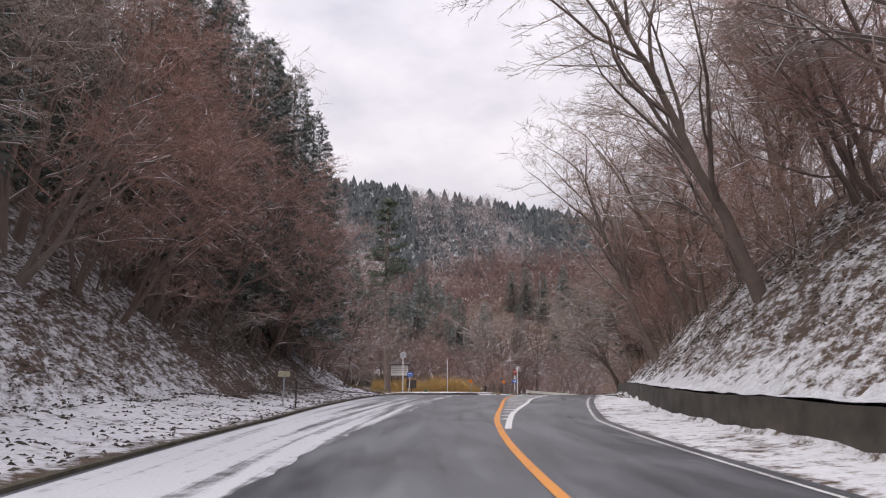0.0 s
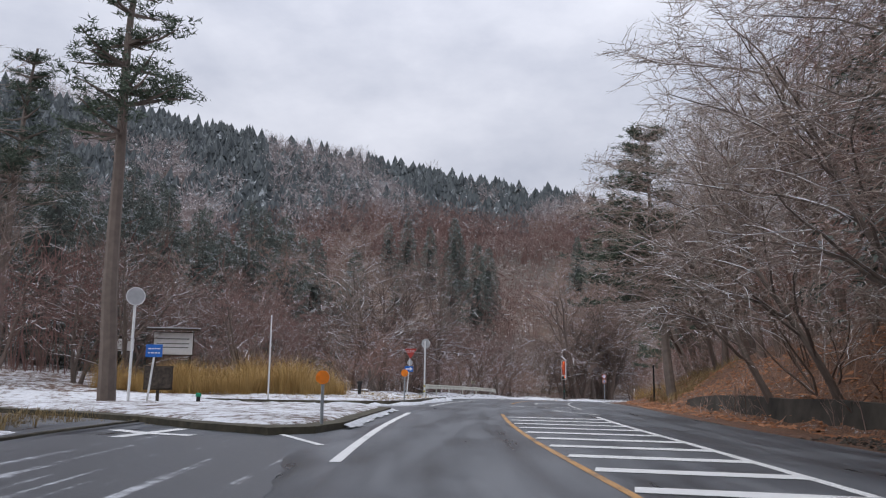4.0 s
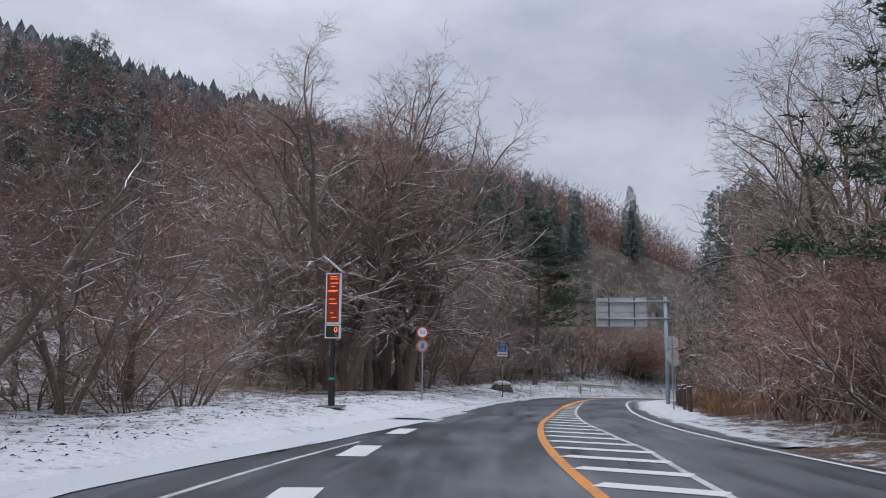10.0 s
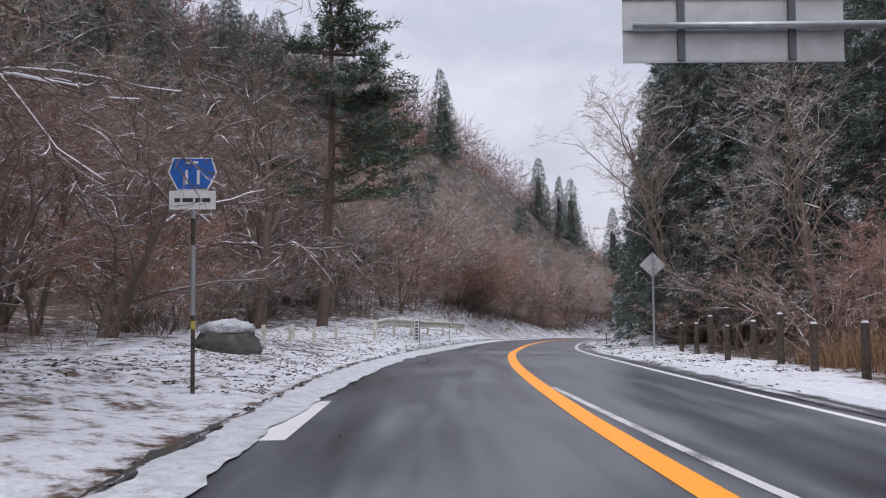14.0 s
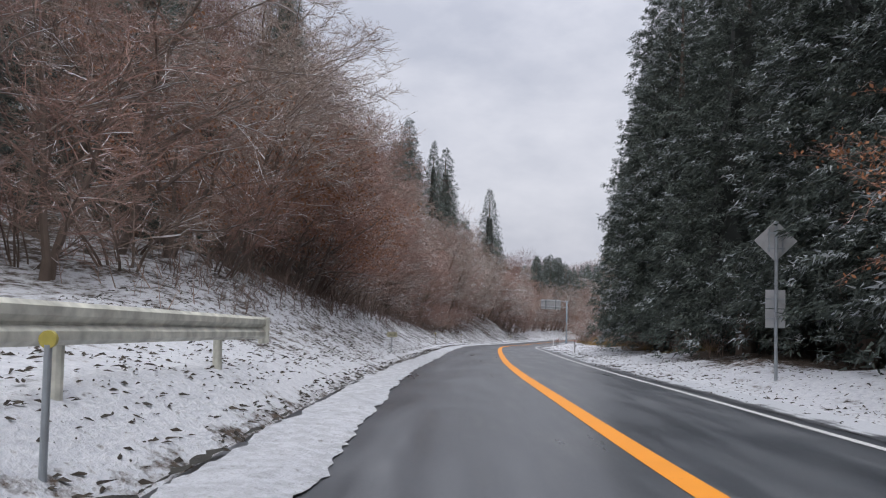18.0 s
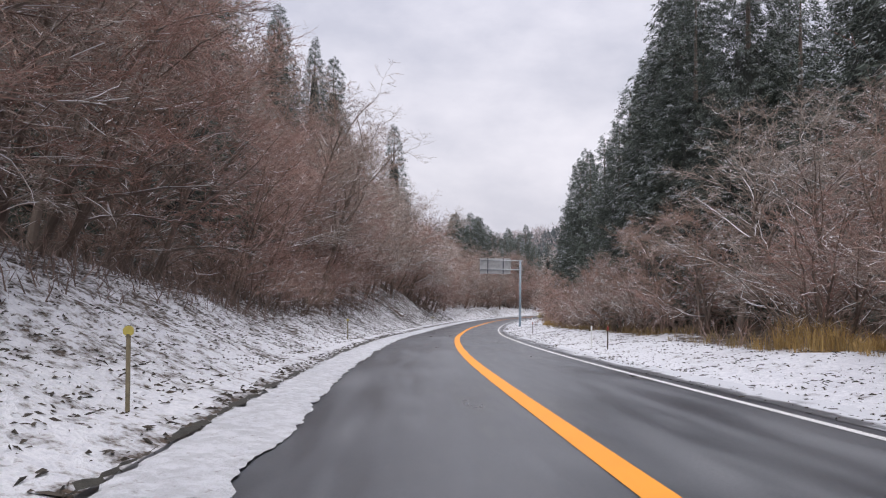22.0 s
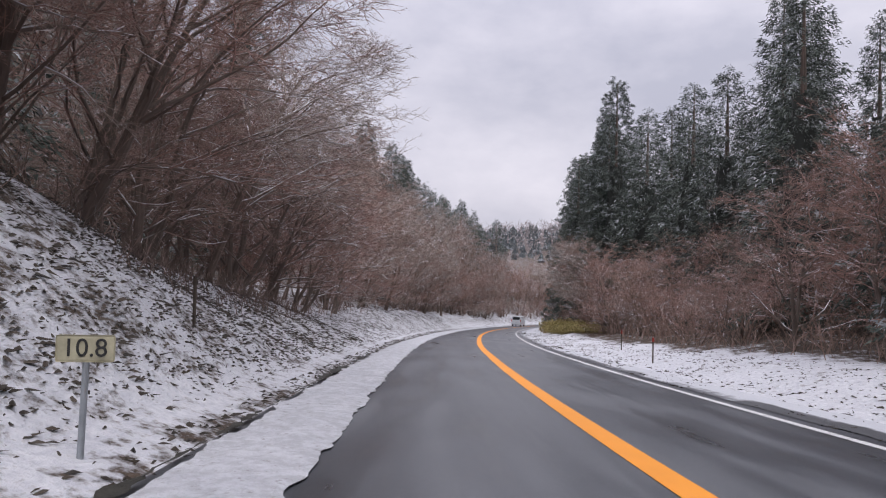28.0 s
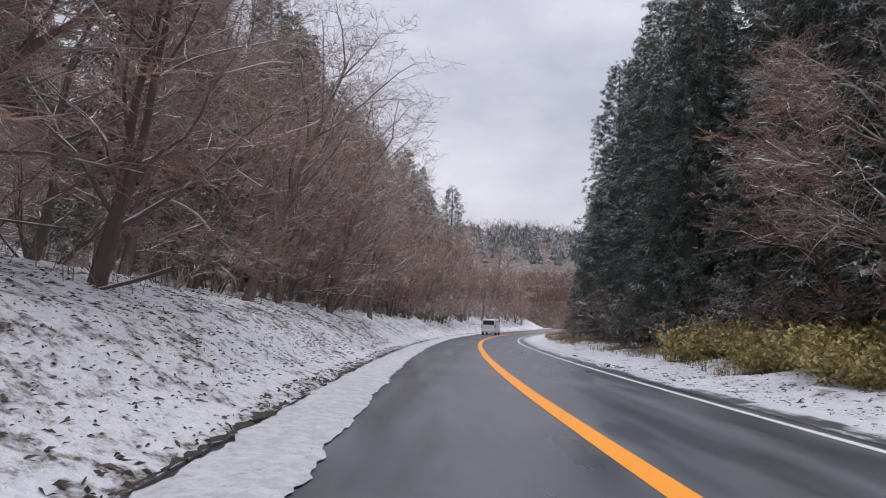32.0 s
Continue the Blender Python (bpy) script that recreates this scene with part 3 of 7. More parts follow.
def build_ground():
    left_u = [0, 0.15, 0.35, 0.6, 0.9, 1.2, 1.6, 2, 2.5, 3, 3.5, 4, 4.6, 5.3, 6, 7, 8.2, 9.6, 11.5, 14, 17, 21, 26, 33, 42, 54, 70]
    right_u = [0, 0.15, 0.35, 0.6, 0.9, 1.25, 1.62, 1.98, 2.5, 3, 3.6, 4.2, 5, 6, 7, 8.5, 10.5, 13, 16, 20, 26, 34, 45, 60]
    verts, faces, cov, lit = [], [], [], []
    n = int((S_MAX - S_MIN) / 0.8)
    cols = len(left_u) + len(right_u) + 1
    for i in range(n + 1):
        s = S_MIN + (S_MAX - S_MIN) * i / n
        le, ri = LEFT_EDGE(s), RIGHT_EDGE(s)
        for o in [le - u for u in reversed(left_u)] + [(le + ri) / 2] + [ri + u for u in right_u]:
            verts.append(ground_at(s, o))
            cov.append(snow_cover(s, o))
            lit.append(litter_of(s, o))
    for i in range(n):
        for j in range(cols - 1):
            k = i * cols + j
            faces.append((k, k + 1, k + cols + 1, k + cols))
    near = np.array([(v.x, v.y) for v in verts])
    base = len(verts)
    axis = [-1500, -1100, -800, -600, -450] + list(range(-350, 701, 25)) + [800, 950, 1150, 1400, 1700]
    m = len(axis)
    road_xy = DENSE[:, :2]
    for gy in axis:
        for gx in axis:
            d = np.hypot(road_xy[:, 0] - gx, road_xy[:, 1] - gy)
            i = int(d.argmin())
            near_road = d[i] < 66
            z = max(ridge_height(gx, gy), DENSE[i, 2] + (10 if near_road else 14) * math.exp(-((d[i] - 70) / 160) ** 2) - (0 if near_road else 2))
            if near_road:
                z = DENSE[i, 2] - 7
            verts.append(Vector((gx, gy, z)))
            cov.append(0.32 if gx > 560 else (0.36 if -20 < gx < 55 and z > 15 else 0.22))
            lit.append(0.3)
    for i in range(m - 1):
        for j in range(m - 1):
            k = base + i * m + j
            faces.append((k, k + 1, k + m + 1, k + m))
    me = mesh_of("ground", verts, faces, M_GROUND, True)
    me.attributes.new("cover", "FLOAT", "POINT").data.foreach_set("value", cov)
    me.attributes.new("litter", "FLOAT", "POINT").data.foreach_set("value", lit)
    return tagged(new("ground", me), "snow-covered verges and wooded slopes with leaf litter showing through", "ground", kind="structure")


ground = build_ground()

# ---- road, its snow and its lines ----
road = ribbon("road", S_MIN, S_MAX, lambda s: LEFT_EDGE(s) - 0.05, lambda s: RIGHT_EDGE(s) + 0.05, 0.0, M_ASPHALT, 0.8, 5)
tagged(road, "dark wet asphalt road with worn paint and snowy edges", "road", kind="structure")


def side_road_mesh():
    pts = [(50, -5.8), (60, -6.8), (76.2, -6.8), (77.2, -14), (78.5, -24), (79, -44), (66, -44), (63, -26), (58, -15), (54, -9.5)]
    bm = bmesh.new()
    vs = [bm.verts.new(road_at(s, o, 0.012)) for s, o in pts]
    f = bm.faces.new(vs)
    uv = bm.loops.layers.uv.new("UVMap")
    for loop, p in zip(f.loops, pts):
        loop[uv].uv = p
    bmesh.ops.triangulate(bm, faces=[f])
    if bm.faces[:][0].normal.z < 0:
        bmesh.ops.reverse_faces(bm, faces=bm.faces[:])
    return bm


side_road = part("road_side", side_road_mesh(), M_ASPHALT)
tagged(side_road, "dark asphalt mouth of a side road", "road", kind="structure")


def jag(s, seed, amp):
    return amp * (noise.noise(Vector((s * 0.9, seed, 0))) + 0.6 * noise.noise(Vector((s * 3.1, seed, 5))) + 0.35 * noise.noise(Vector((s * 8.0, seed, 9))))


# snow pushed to the left edge of the lane
edge_in = knots([(136, -1.15), (150, -1.45), (162, -1.58), (167, -1.36), (175, -1.15), (190, -0.8), (215, -1.05), (262, -1.0), (300, -0.9), (340, -0.72), (361, -0.85), (520, -0.85)])
snow_edge = ribbon("snow_strip", 137, S_MAX, lambda s: LEFT_EDGE(s) + 0.12 + jag(s, 2.2, 0.12), lambda s: edge_in(s) + jag(s, 8.4, 0.085) + jag(s * 2.3, 3.7, 0.04),
                   lambda s, o: 0.008 + 0.055 * max(0.0, min(1.0, (edge_in(s) - o + 0.1) * 2.2)) * (1 + 0.45 * noise.noise(Vector((s * 2.4, o * 5, 0))) + 0.35 * noise.noise(Vector((s * 6, o * 11, 3)))), M_SNOW, 0.13, 9)
tagged(snow_edge, "ploughed snow along the left lane edge, ragged towards the asphalt", "snow", kind="structure")

# the broken line of wet leaves and bare gutter between the bank and the ploughed snow
def gutter_width(s):
    return max(0.0, 0.05 + 0.26 * noise.noise(Vector((s * 0.23, 1.7, 0))) + 0.30 * noise.noise(Vector((s * 1.1, 4.2, 0))) + 0.22 * noise.noise(Vector((s * 4.0, 8.2, 0)))) * float(np.interp(s, [175, 200], [0.5, 1.0]))


gutter = ribbon("gutter", 139, S_MAX, lambda s: LEFT_EDGE(s) + 0.02 - gutter_width(s) * 0.5 + jag(s * 2.2, 6.1, 0.05), lambda s: LEFT_EDGE(s) + 0.06 + gutter_width(s) * 0.5 - 0.05 + jag(s * 2.2, 7.7, 0.05),
                lambda s, o: 0.062 + 0.25 * max(0.0, LEFT_EDGE(s) - o), M_GUTTER, 0.12, 3)
tagged(gutter, "narrow gutter of wet dark leaves, partly hidden by snow", "gutter", kind="structure")

# tyre-marked slush on the wide left shoulder at the start
slush_in = knots([(-60, -1.7), (4, -1.9), (12, -1.6), (25, -1.0), (40, -0.9), (52, -1.3), (60, -2.5)])
slush = ribbon("slush_shoulder", S_MIN, 60, lambda s: LEFT_EDGE(s) + 0.1, lambda s: slush_in(s) + jag(s, 3.0, 0.2), 0.004, M_SLUSH, 0.5, 8,
               cover=lambda s, o: float(np.interp(s, [-5, 12, 25, 40, 60], [0.58, 0.54, 0.46, 0.34, 0.2])) * float(np.interp(o - LEFT_EDGE(s), [0, 1.3, 3.0, 5], [1.15, 0.95, 0.8, 0.6])) + 0.08)
tagged(slush, "thin snow streaked by tyre tracks on the asphalt shoulder", "snow", kind="structure")
slush2 = ribbon("slush_bay", 93, 141, lambda s: LEFT_EDGE(s) + 0.02, lambda s: LEFT_EDGE(s) + float(np.interp(s, [93, 120, 136, 141], [0.8, 1.0, 1.7, 1.2])), 0.016, M_SLUSH, 0.5, 5,
                cover=lambda s, o: float(np.interp(o - LEFT_EDGE(s), [0, 0.4, 1.0, 1.7], [1.1, 0.75, float(np.interp(s, [100, 130], [0.25, 0.8])), float(np.interp(s, [100, 130], [0.1, 0.7]))])))
tagged(slush2, "thin melting snow at the edge of the lay-by", "snow", kind="structure")
right_dirt = ribbon("snow_fringe", 128, S_MAX, lambda s: RIGHT_EDGE(s) - 0.02 + jag(s, 5.5, 0.06), lambda s: RIGHT_EDGE(s) + 0.7, lambda s, o: 0.012 + 0.06 * (o - RIGHT_EDGE(s)), M_SLUSH, 0.3, 8,
                    cover=lambda s, o: float(np.interp(o - RIGHT_EDGE(s) + jag(s, 4.4, 0.22), [0, 0.2, 0.4, 0.6], [0.22, 0.4, 0.65, 0.95])))
tagged(right_dirt, "dirty broken snow along the right road edge", "snow", kind="structure")


def line_mark(name, s0, s1, at, width, material, label, dz=0.006, step=0.8):
    ob = ribbon(name, s0, s1, lambda s: at(s) - width / 2, lambda s: at(s) + width / 2, dz, material, step, 2, parent=road)
    ob["label"] = label
    return ob


line_mark("centre_line", S_MIN, 52, YELLOW_AT, 0.14, M_YELLOW_MID, "orange-yellow no-passing line")
line_mark("centre_line", 52, 71.5, YELLOW_AT, 0.11, M_YELLOW_OLD, "worn orange-yellow no-passing line")
line_mark("centre_line", 113, 151.5, YELLOW_AT, 0.16, M_YELLOW_MID, "orange-yellow no-passing line")
line_mark("centre_line", 151.5, S_MAX, YELLOW_AT, 0.27, M_YELLOW, "orange-yellow no-passing line")
line_mark("lane_line", 84, 113, lambda s: 2.08 if s > 92 else 2.2, 0.12, M_YELLOW_OLD, "faded lane line")
line_mark("edge_line", 93, S_MAX, lambda s: RIGHT_EDGE(s) - 0.3, 0.13, M_WHITE, "white edge line")
line_mark("edge_line", S_MIN, 42, lambda s: RIGHT_EDGE(s) - 0.22, 0.08, M_WHITE_OLD, "worn white edge line")
line_mark("edge_line", 56, 71.5, const(-1.2), 0.16, M_WHITE, "white lane line beside the island")
line_mark("edge_line", 78.2, 94, lambda s: float(np.interp(s, [78.2, 82, 94], [-1.06, -1.0, -0.7])), 0.13, M_WHITE, "white edge line")
line_mark("edge_line", 93, 102.5, const(-1.25), 0.15, M_WHITE_OLD, "white lane line")
line_mark("edge_line", 90, 101, lambda s: float(np.interp(s, [90, 94, 98.2, 101], [-4.0, -2.9, -1.66, -1.25])), 0.13, M_WHITE_OLD, "white merging line")
line_mark("edge_line", 107, 114.5, lambda s: float(np.interp(s, [107, 110, 114.5], [-4.6, -3.95, -1.9])), 0.10, M_WHITE_OLD, "white merging line")
line_mark("edge_line", 120, 128, lambda s: float(np.interp(s, [120, 128], [-2.6, -1.6])), 0.10, M_WHITE_OLD, "white merging line")


def flat_mark(name, corners, material, label="", dz=0.008):
    bm = bmesh.new()
    f = bm.faces.new([bm.verts.new(road_at(s, o, dz)) for s, o in corners])
    f.normal_update()
    if f.normal.z < 0:
        f.normal_flip()
    return part(name, bm, material, road, label)


def stroke(name, a, b, width, material, label=""):
    (s0, o0), (s1, o1) = a, b
    n = math.hypot(s1 - s0, o1 - o0)
    ds, do = (s1 - s0) / n * width / 2, (o1 - o0) / n * width / 2
    return flat_mark(name, [(s0 - do, o0 + ds), (s0 + do, o0 - ds), (s1 + do, o1 - ds), (s1 - do, o1 + ds)], material, label)


hatch_a = knots([(17, 1.85), (20, 2.05), (23, 2.25), (31, 3.0), (38, 3.35), (45, 4.0), (54, 4.45), (60, 4.7), (70, 4.85)])
hatch_b = knots([(112, 1.9), (119, 3.1), (127, 3.75), (133, 3.7), (137, 3.5), (141, 3.3), (145, 3.05), (152, 2.7), (159, 2.34), (166, 2.1)])
line_mark("hatch_border", 17, 70.5, hatch_a, 0.15, M_WHITE, "white border of the hatched island")
line_mark("hatch_border", 112, 166, hatch_b, 0.11, M_WHITE_OLD, "white border of the hatched island")
for s in np.arange(20.5, 71, 1.75):
    stroke("hatch_stripe", (s, YELLOW_AT(s) + 0.12), (s - 0.25 * (hatch_a(s) - YELLOW_AT(s)), hatch_a(s)), 0.42, M_WHITE)
for s in np.arange(114.5, 158, 1.75):
    w = hatch_b(s) - YELLOW_AT(s)
    if w > 0.25:
        stroke("hatch_stripe", (s + 0.35 * w, YELLOW_AT(s) + 0.14), (s - 0.2 * w, hatch_b(s)), 0.42, M_WHITE)
for s in (36.5, 41, 45.5, 50.5):
    flat_mark("lane_dash", [(s, -1.35), (s, -0.95), (s + 1.9, -0.95), (s + 1.9, -1.35)], M_WHITE_OLD, "worn white lane dash")
for s in (104.8, 109.6, 114.4, 119.4, 125.0, 130.5, 136.0, 141.2):
    flat_mark("lane_dash", [(s, -1.5), (s, -1.02), (s + 2.1, -1.02), (s + 2.1, -1.5)], M_WHITE if s < 131 else M_WHITE_OLD, "broad white lane dash")
flat_mark("lane_dash", [(160.8, -1.8), (160.8, -1.32), (164.2, -1.32), (164.2, -1.8)], M_WHITE, "broad white lane dash")
stroke("cross_line", (80.2, 2.26), (79.3, 5.0), 0.14, M_WHITE)
stroke("guide_line", (83.0, 5.0), (77.4, 5.1), 0.10, M_WHITE_OLD)
stroke("guide_line", (77.4, 5.1), (75.2, 3.8), 0.10, M_WHITE_OLD)
stroke("guide_line", (75.2, 3.8), (72.0, 5.2), 0.13, M_WHITE)
line_mark("lane_line", 82, 112, const(5.0), 0.10, M_WHITE_OLD, "faint lane line")
for s, o in ((86.8, 3.5), (105.8, 3.3)):
    stroke("turn_arrow", (s - 1.6, o - 0.15), (s + 0.7, o - 0.15), 0.16, M_WHITE)
    stroke("turn_arrow", (s + 0.65, o - 0.2), (s + 0.65, o + 0.45), 0.3, M_WHITE)
    flat_mark("turn_arrow", [(s + 1.2, o + 0.4), (s + 0.1, o + 0.4), (s + 0.65, o + 0.95)], M_WHITE)
stroke("hatch_stripe", (100.0, -4.17), (101.4, -1.45), 0.13, M_WHITE)
for k in range(2):
    stroke("hatch_stripe", (94.2 + 2.0 * k, -4.1), (95.0 + 2.0 * k, -3.0 + 0.2 * k), 0.22, M_WHITE_OLD)
stroke("side_line", (58.5, -1.75), (62.2, -3.6), 0.13, M_WHITE)
stroke("side_line", (62.2, -3.6), (64.2, -7.4), 0.13, M_WHITE)
stroke("side_line", (78.2, -1.0), (77.0, -3.2), 0.13, M_WHITE)
stroke("side_line", (77.0, -3.2), (75.4, -7.0), 0.13, M_WHITE)
for a, b in (((59.6, -5.6), (62.0, -5.2)), ((60.6, -5.4), (60.2, -4.4)), ((60.6, -5.4), (61.4, -6.4))):
    stroke("turn_arrow", a, b, 0.3, M_WHITE)

# ---- vegetation ----
def perp(d, rng):
    v = Vector((rng.gauss(0, 1), rng.gauss(0, 1), rng.gauss(0, 1)))
    v = v - d * v.dot(d)
    return v.normalized() if v.length > 1e-4 else Vector((1, 0, 0))


def bend(d, angle, rng, up=0.0):
    """A way that leaves d by angle (degrees), drawn a little upwards."""
    a = radians(angle)
    w = d * math.cos(a) + perp(d, rng) * math.sin(a)
    w.z += up
    return w.normalized()


def add_tube(V, F, pts, radii, seg):
    base = len(V)
    for i, p in enumerate(pts):
        d = (pts[min(i + 1, len(pts) - 1)] - pts[max(i - 1, 0)]).normalized()
        a = d.orthogonal().normalized()
        b = d.cross(a)
        for k in range(seg):
            t = 2 * math.pi * k / seg
            V.append(p + (a * math.cos(t) + b * math.sin(t)) * radii[i])
    for i in range(len(pts) - 1):
        for k in range(seg):
            k2 = (k + 1) % seg
            F.append((base + i * seg + k, base + i * seg + k2, base + (i + 1) * seg + k2, base + (i + 1) * seg + k))
    F.append(tuple(base + (len(pts) - 1) * seg + k for k in range(seg)))


def run(p, d, length, n, rng, wiggle, up=0.0):
    pts = [p.copy()]
    for _ in range(n):
        d = (d + Vector((rng.gauss(0, wiggle), rng.gauss(0, wiggle), rng.gauss(0, wiggle) + up))).normalized()
        pts.append(pts[-1] + d * (length / n))
    return pts, d


def add_blade(V, F, p, q, w):
    b = len(V)
    V.extend((p - w, p + w, q))
    F.append((b, b + 1, b + 2))


def flat_side(d, rng):
    """A way at right angles to d that lies nearly level, to either side."""
    v = d.cross(Vector((rng.gauss(0, 0.3), rng.gauss(0, 0.3), 1)))
    v = v.normalized() if v.length > 1e-3 else perp(d, rng)
    return v if rng.random() < 0.5 else -v


def add_spray(V, F, p, d, length, w, rng):
    """A thin crooked twig with side shoots that leave it in turn to either side."""
    side = flat_side(d, rng)
    e = (d + side * rng.uniform(-0.45, 0.45) + Vector((0, 0, rng.gauss(0.03, 0.16)))).normalized()
    mid = p + d * length * 0.48
    tip = mid + e * length * 0.52
    a = perp(d, rng) * w
    b = len(V)
    V.extend((p - a, p + a, mid + a * 0.7, mid - a * 0.7, tip))
    F.append((b, b + 1, b + 2, b + 3))
    F.append((b + 3, b + 2, b + 4))
    sign = rng.choice((-1, 1))
    for f in (0.22, 0.45, 0.7):
        q = p.lerp(mid, f * 2) if f < 0.5 else mid.lerp(tip, f * 2 - 1)
        g = (d * rng.uniform(0.7, 1.1) + side * sign * rng.uniform(0.5, 0.95) + Vector((0, 0, rng.gauss(0.02, 0.2)))).normalized()
        add_blade(V, F, q, q + g * length * rng.uniform(0.3, 0.55) * (1.2 - 0.6 * f), perp(g, rng) * w * 0.75)
        sign = -sign


def lay_snow(SV, SF, pts, radii, rng, cover):
    """Snow that lies along the upper side of a bough, in broken lengths, where it is not too steep."""
    run_p, run_r = [], []
    for i, p in enumerate(pts):
        d = (pts[min(i + 1, len(pts) - 1)] - pts[max(i - 1, 0)]).normalized()
        if abs(d.z) < 0.74 and rng.random() < cover:
            run_p.append(p + Vector((0, 0, radii[i] * 0.75 + 0.004)))
            run_r.append(max(radii[i] * 0.62, 0.008))
            continue
        if len(run_p) > 1:
            add_tube(SV, SF, run_p, run_r, 3)
        run_p, run_r = [], []
    if len(run_p) > 1:
        add_tube(SV, SF, run_p, run_r, 3)


def grow(T, C, S, p, d, length, r, kids, rng, crook, rise, cover, twig_len, twig_w, first=0.22):
    """A crooked bough with its branches, branchlets and twigs. kids: how many grow from each, level by level."""
    n = 7 if len(kids) > 2 else (5 if len(kids) > 1 else 3)
    pts, way = [p.copy()], [d]
    for i in range(n):
        d = (d + Vector((rng.gauss(0, crook), rng.gauss(0, crook), rng.gauss(0, crook * 0.8) + rise))).normalized()
        pts.append(pts[-1] + d * (length / n))
        way.append(d)
    radii = [max(r * (1 - 0.78 * i / n), 0.004) for i in range(n + 1)]
    mesh = T if r > 0.03 else C
    add_tube(*mesh, pts, radii, 6 if r > 0.06 else (4 if r > 0.025 else 3))
    if r > 0.011 and cover:
        lay_snow(*S, pts, radii, rng, cover)
    sign = rng.choice((-1, 1))
    for k in range(kids[0]):
        g = (first + (1 - first) * (k + rng.random()) / kids[0]) * n
        i = min(int(g), n - 1)
        q = pts[i].lerp(pts[i + 1], min(g - i, 1))
        side = flat_side(way[i + 1], rng)
        if side.dot(Vector((way[i + 1].y, -way[i + 1].x, 0))) * sign < 0:
            side = -side
        sign = -sign
        ang = radians(rng.uniform(28, 62))
        w = (way[i + 1] * math.cos(ang) + side * math.sin(ang) + Vector((0, 0, rng.gauss(0.06, 0.22)))).normalized()
        if len(kids) == 1:
            add_spray(*C, q, w, twig_len * rng.uniform(0.55, 1.25), twig_w, rng)
        else:
            grow(T, C, S, q, w, length * rng.uniform(0.36, 0.62) * (1.22 - 0.55 * g / n), radii[i] * rng.uniform(0.45, 0.62), kids[1:], rng, crook * 1.1, rise * 0.6, cover * 0.85, twig_len, twig_w)


def bare_tree(rng, height, girth, stems, limbs, spread, fork=0.35, twig_len=0.5, branches=7, twigs=5, twig_w=0.0065, lean=(0, 0), fan=0.22, low=0, rise=0.05, toward=0.0, cover=0.55, lets=5, crook=0.15):
    """Trunk, crown and snow of a leafless tree of that height. toward: how far its boughs reach out to +x rather than all round."""
    T, C, S = ([], []), ([], []), ([], [])
    for st in range(stems):
        a = 2 * math.pi * (st + rng.random()) / stems
        d = Vector((math.cos(a) * fan * (stems > 1) + lean[0], math.sin(a) * fan * (stems > 1) + lean[1], 1)).normalized()
        p = Vector((math.cos(a), math.sin(a), 0)) * (girth * 0.9 if stems > 1 else 0) - Vector((0, 0, 0.35))
        h = height * rng.uniform(0.86, 1.0)
        pts, _ = run(p, d, h * 0.80, 8, rng, 0.085)
        rad = [girth * (1.3 if i == 0 else 1.0 - 0.86 * i / 8) for i in range(9)]
        add_tube(*T, pts, rad, 8)
        a0 = rng.uniform(0, 6.28)
        for li in range(limbs):
            f = fork + (0.99 - fork) * (li + rng.uniform(0, 0.8)) / limbs
            i = min(int(f * 8), 7)
            q = pts[i].lerp(pts[i + 1], f * 8 - i)
            az = a0 + li * 2.4 + rng.gauss(0, 0.4)
            if rng.random() < toward:
                az = rng.gauss(0, 0.75)
            tilt = radians(min(rng.uniform(38, 72) * spread * (1.12 - 0.45 * f), 92))
            ld = Vector((math.cos(az) * math.sin(tilt), math.sin(az) * math.sin(tilt), math.cos(tilt)))
            ld = (ld + (pts[i + 1] - pts[i]).normalized() * 0.25).normalized()
            ln = h * rng.uniform(0.34, 0.52) * (1.18 - 0.6 * f)
            grow(T, C, S, q, ld, ln, girth * (0.52 - 0.33 * f), (branches, lets, twigs), rng, crook, rise, cover, twig_len, twig_w)
    for k in range(low):
        a = 2 * math.pi * (k + rng.random()) / low
        d = Vector((math.cos(a), math.sin(a), rng.uniform(0.2, 0.6))).normalized()
        grow(T, C, S, Vector((0, 0, height * rng.uniform(0.2, 0.36))), d, height * rng.uniform(0.38, 0.52), girth * 0.29, (branches + 3, lets, twigs), rng, crook * 1.25, -0.01, 0.85, twig_len, twig_w)
    return T, C, S


def shrub(rng, height, spread, stems=9, twigs=5, twig_len=0.42, twig_w=0.006, cover=0.3):
    T, C, S = ([], []), ([], []), ([], [])
    for st in range(stems):
        a = 2 * math.pi * (st + rng.random()) / stems
        out = rng.uniform(0.25, 0.95) * spread / height
        d = Vector((math.cos(a) * out, math.sin(a) * out, 1)).normalized()
        p = Vector((math.cos(a) * 0.35, math.sin(a) * 0.35, -0.2))
        grow(T, C, S, p, d, height * rng.uniform(0.75, 1.15), 0.04, (8, 3, twigs), rng, 0.15, -0.035, cover, twig_len, twig_w, 0.28)
    return T, C, S


def leaf_cloud(rng, twig_verts, n, size):
    V, F = [], []
    for _ in range(n):
        p = twig_verts[rng.randrange(len(twig_verts))] + Vector((rng.gauss(0, 0.12), rng.gauss(0, 0.12), rng.gauss(0, 0.12)))
        a = Vector((rng.gauss(0, 1), rng.gauss(0, 1), rng.gauss(0, 1))).normalized() * size * rng.uniform(0.6, 1.2)
        b = perp(a.normalized(), rng) * size * 0.6
        k = len(V)
        V.extend((p - a, p - b * 0.9, p + a, p + b))
        F.append((k, k + 1, k + 2, k + 3))
    return V, F


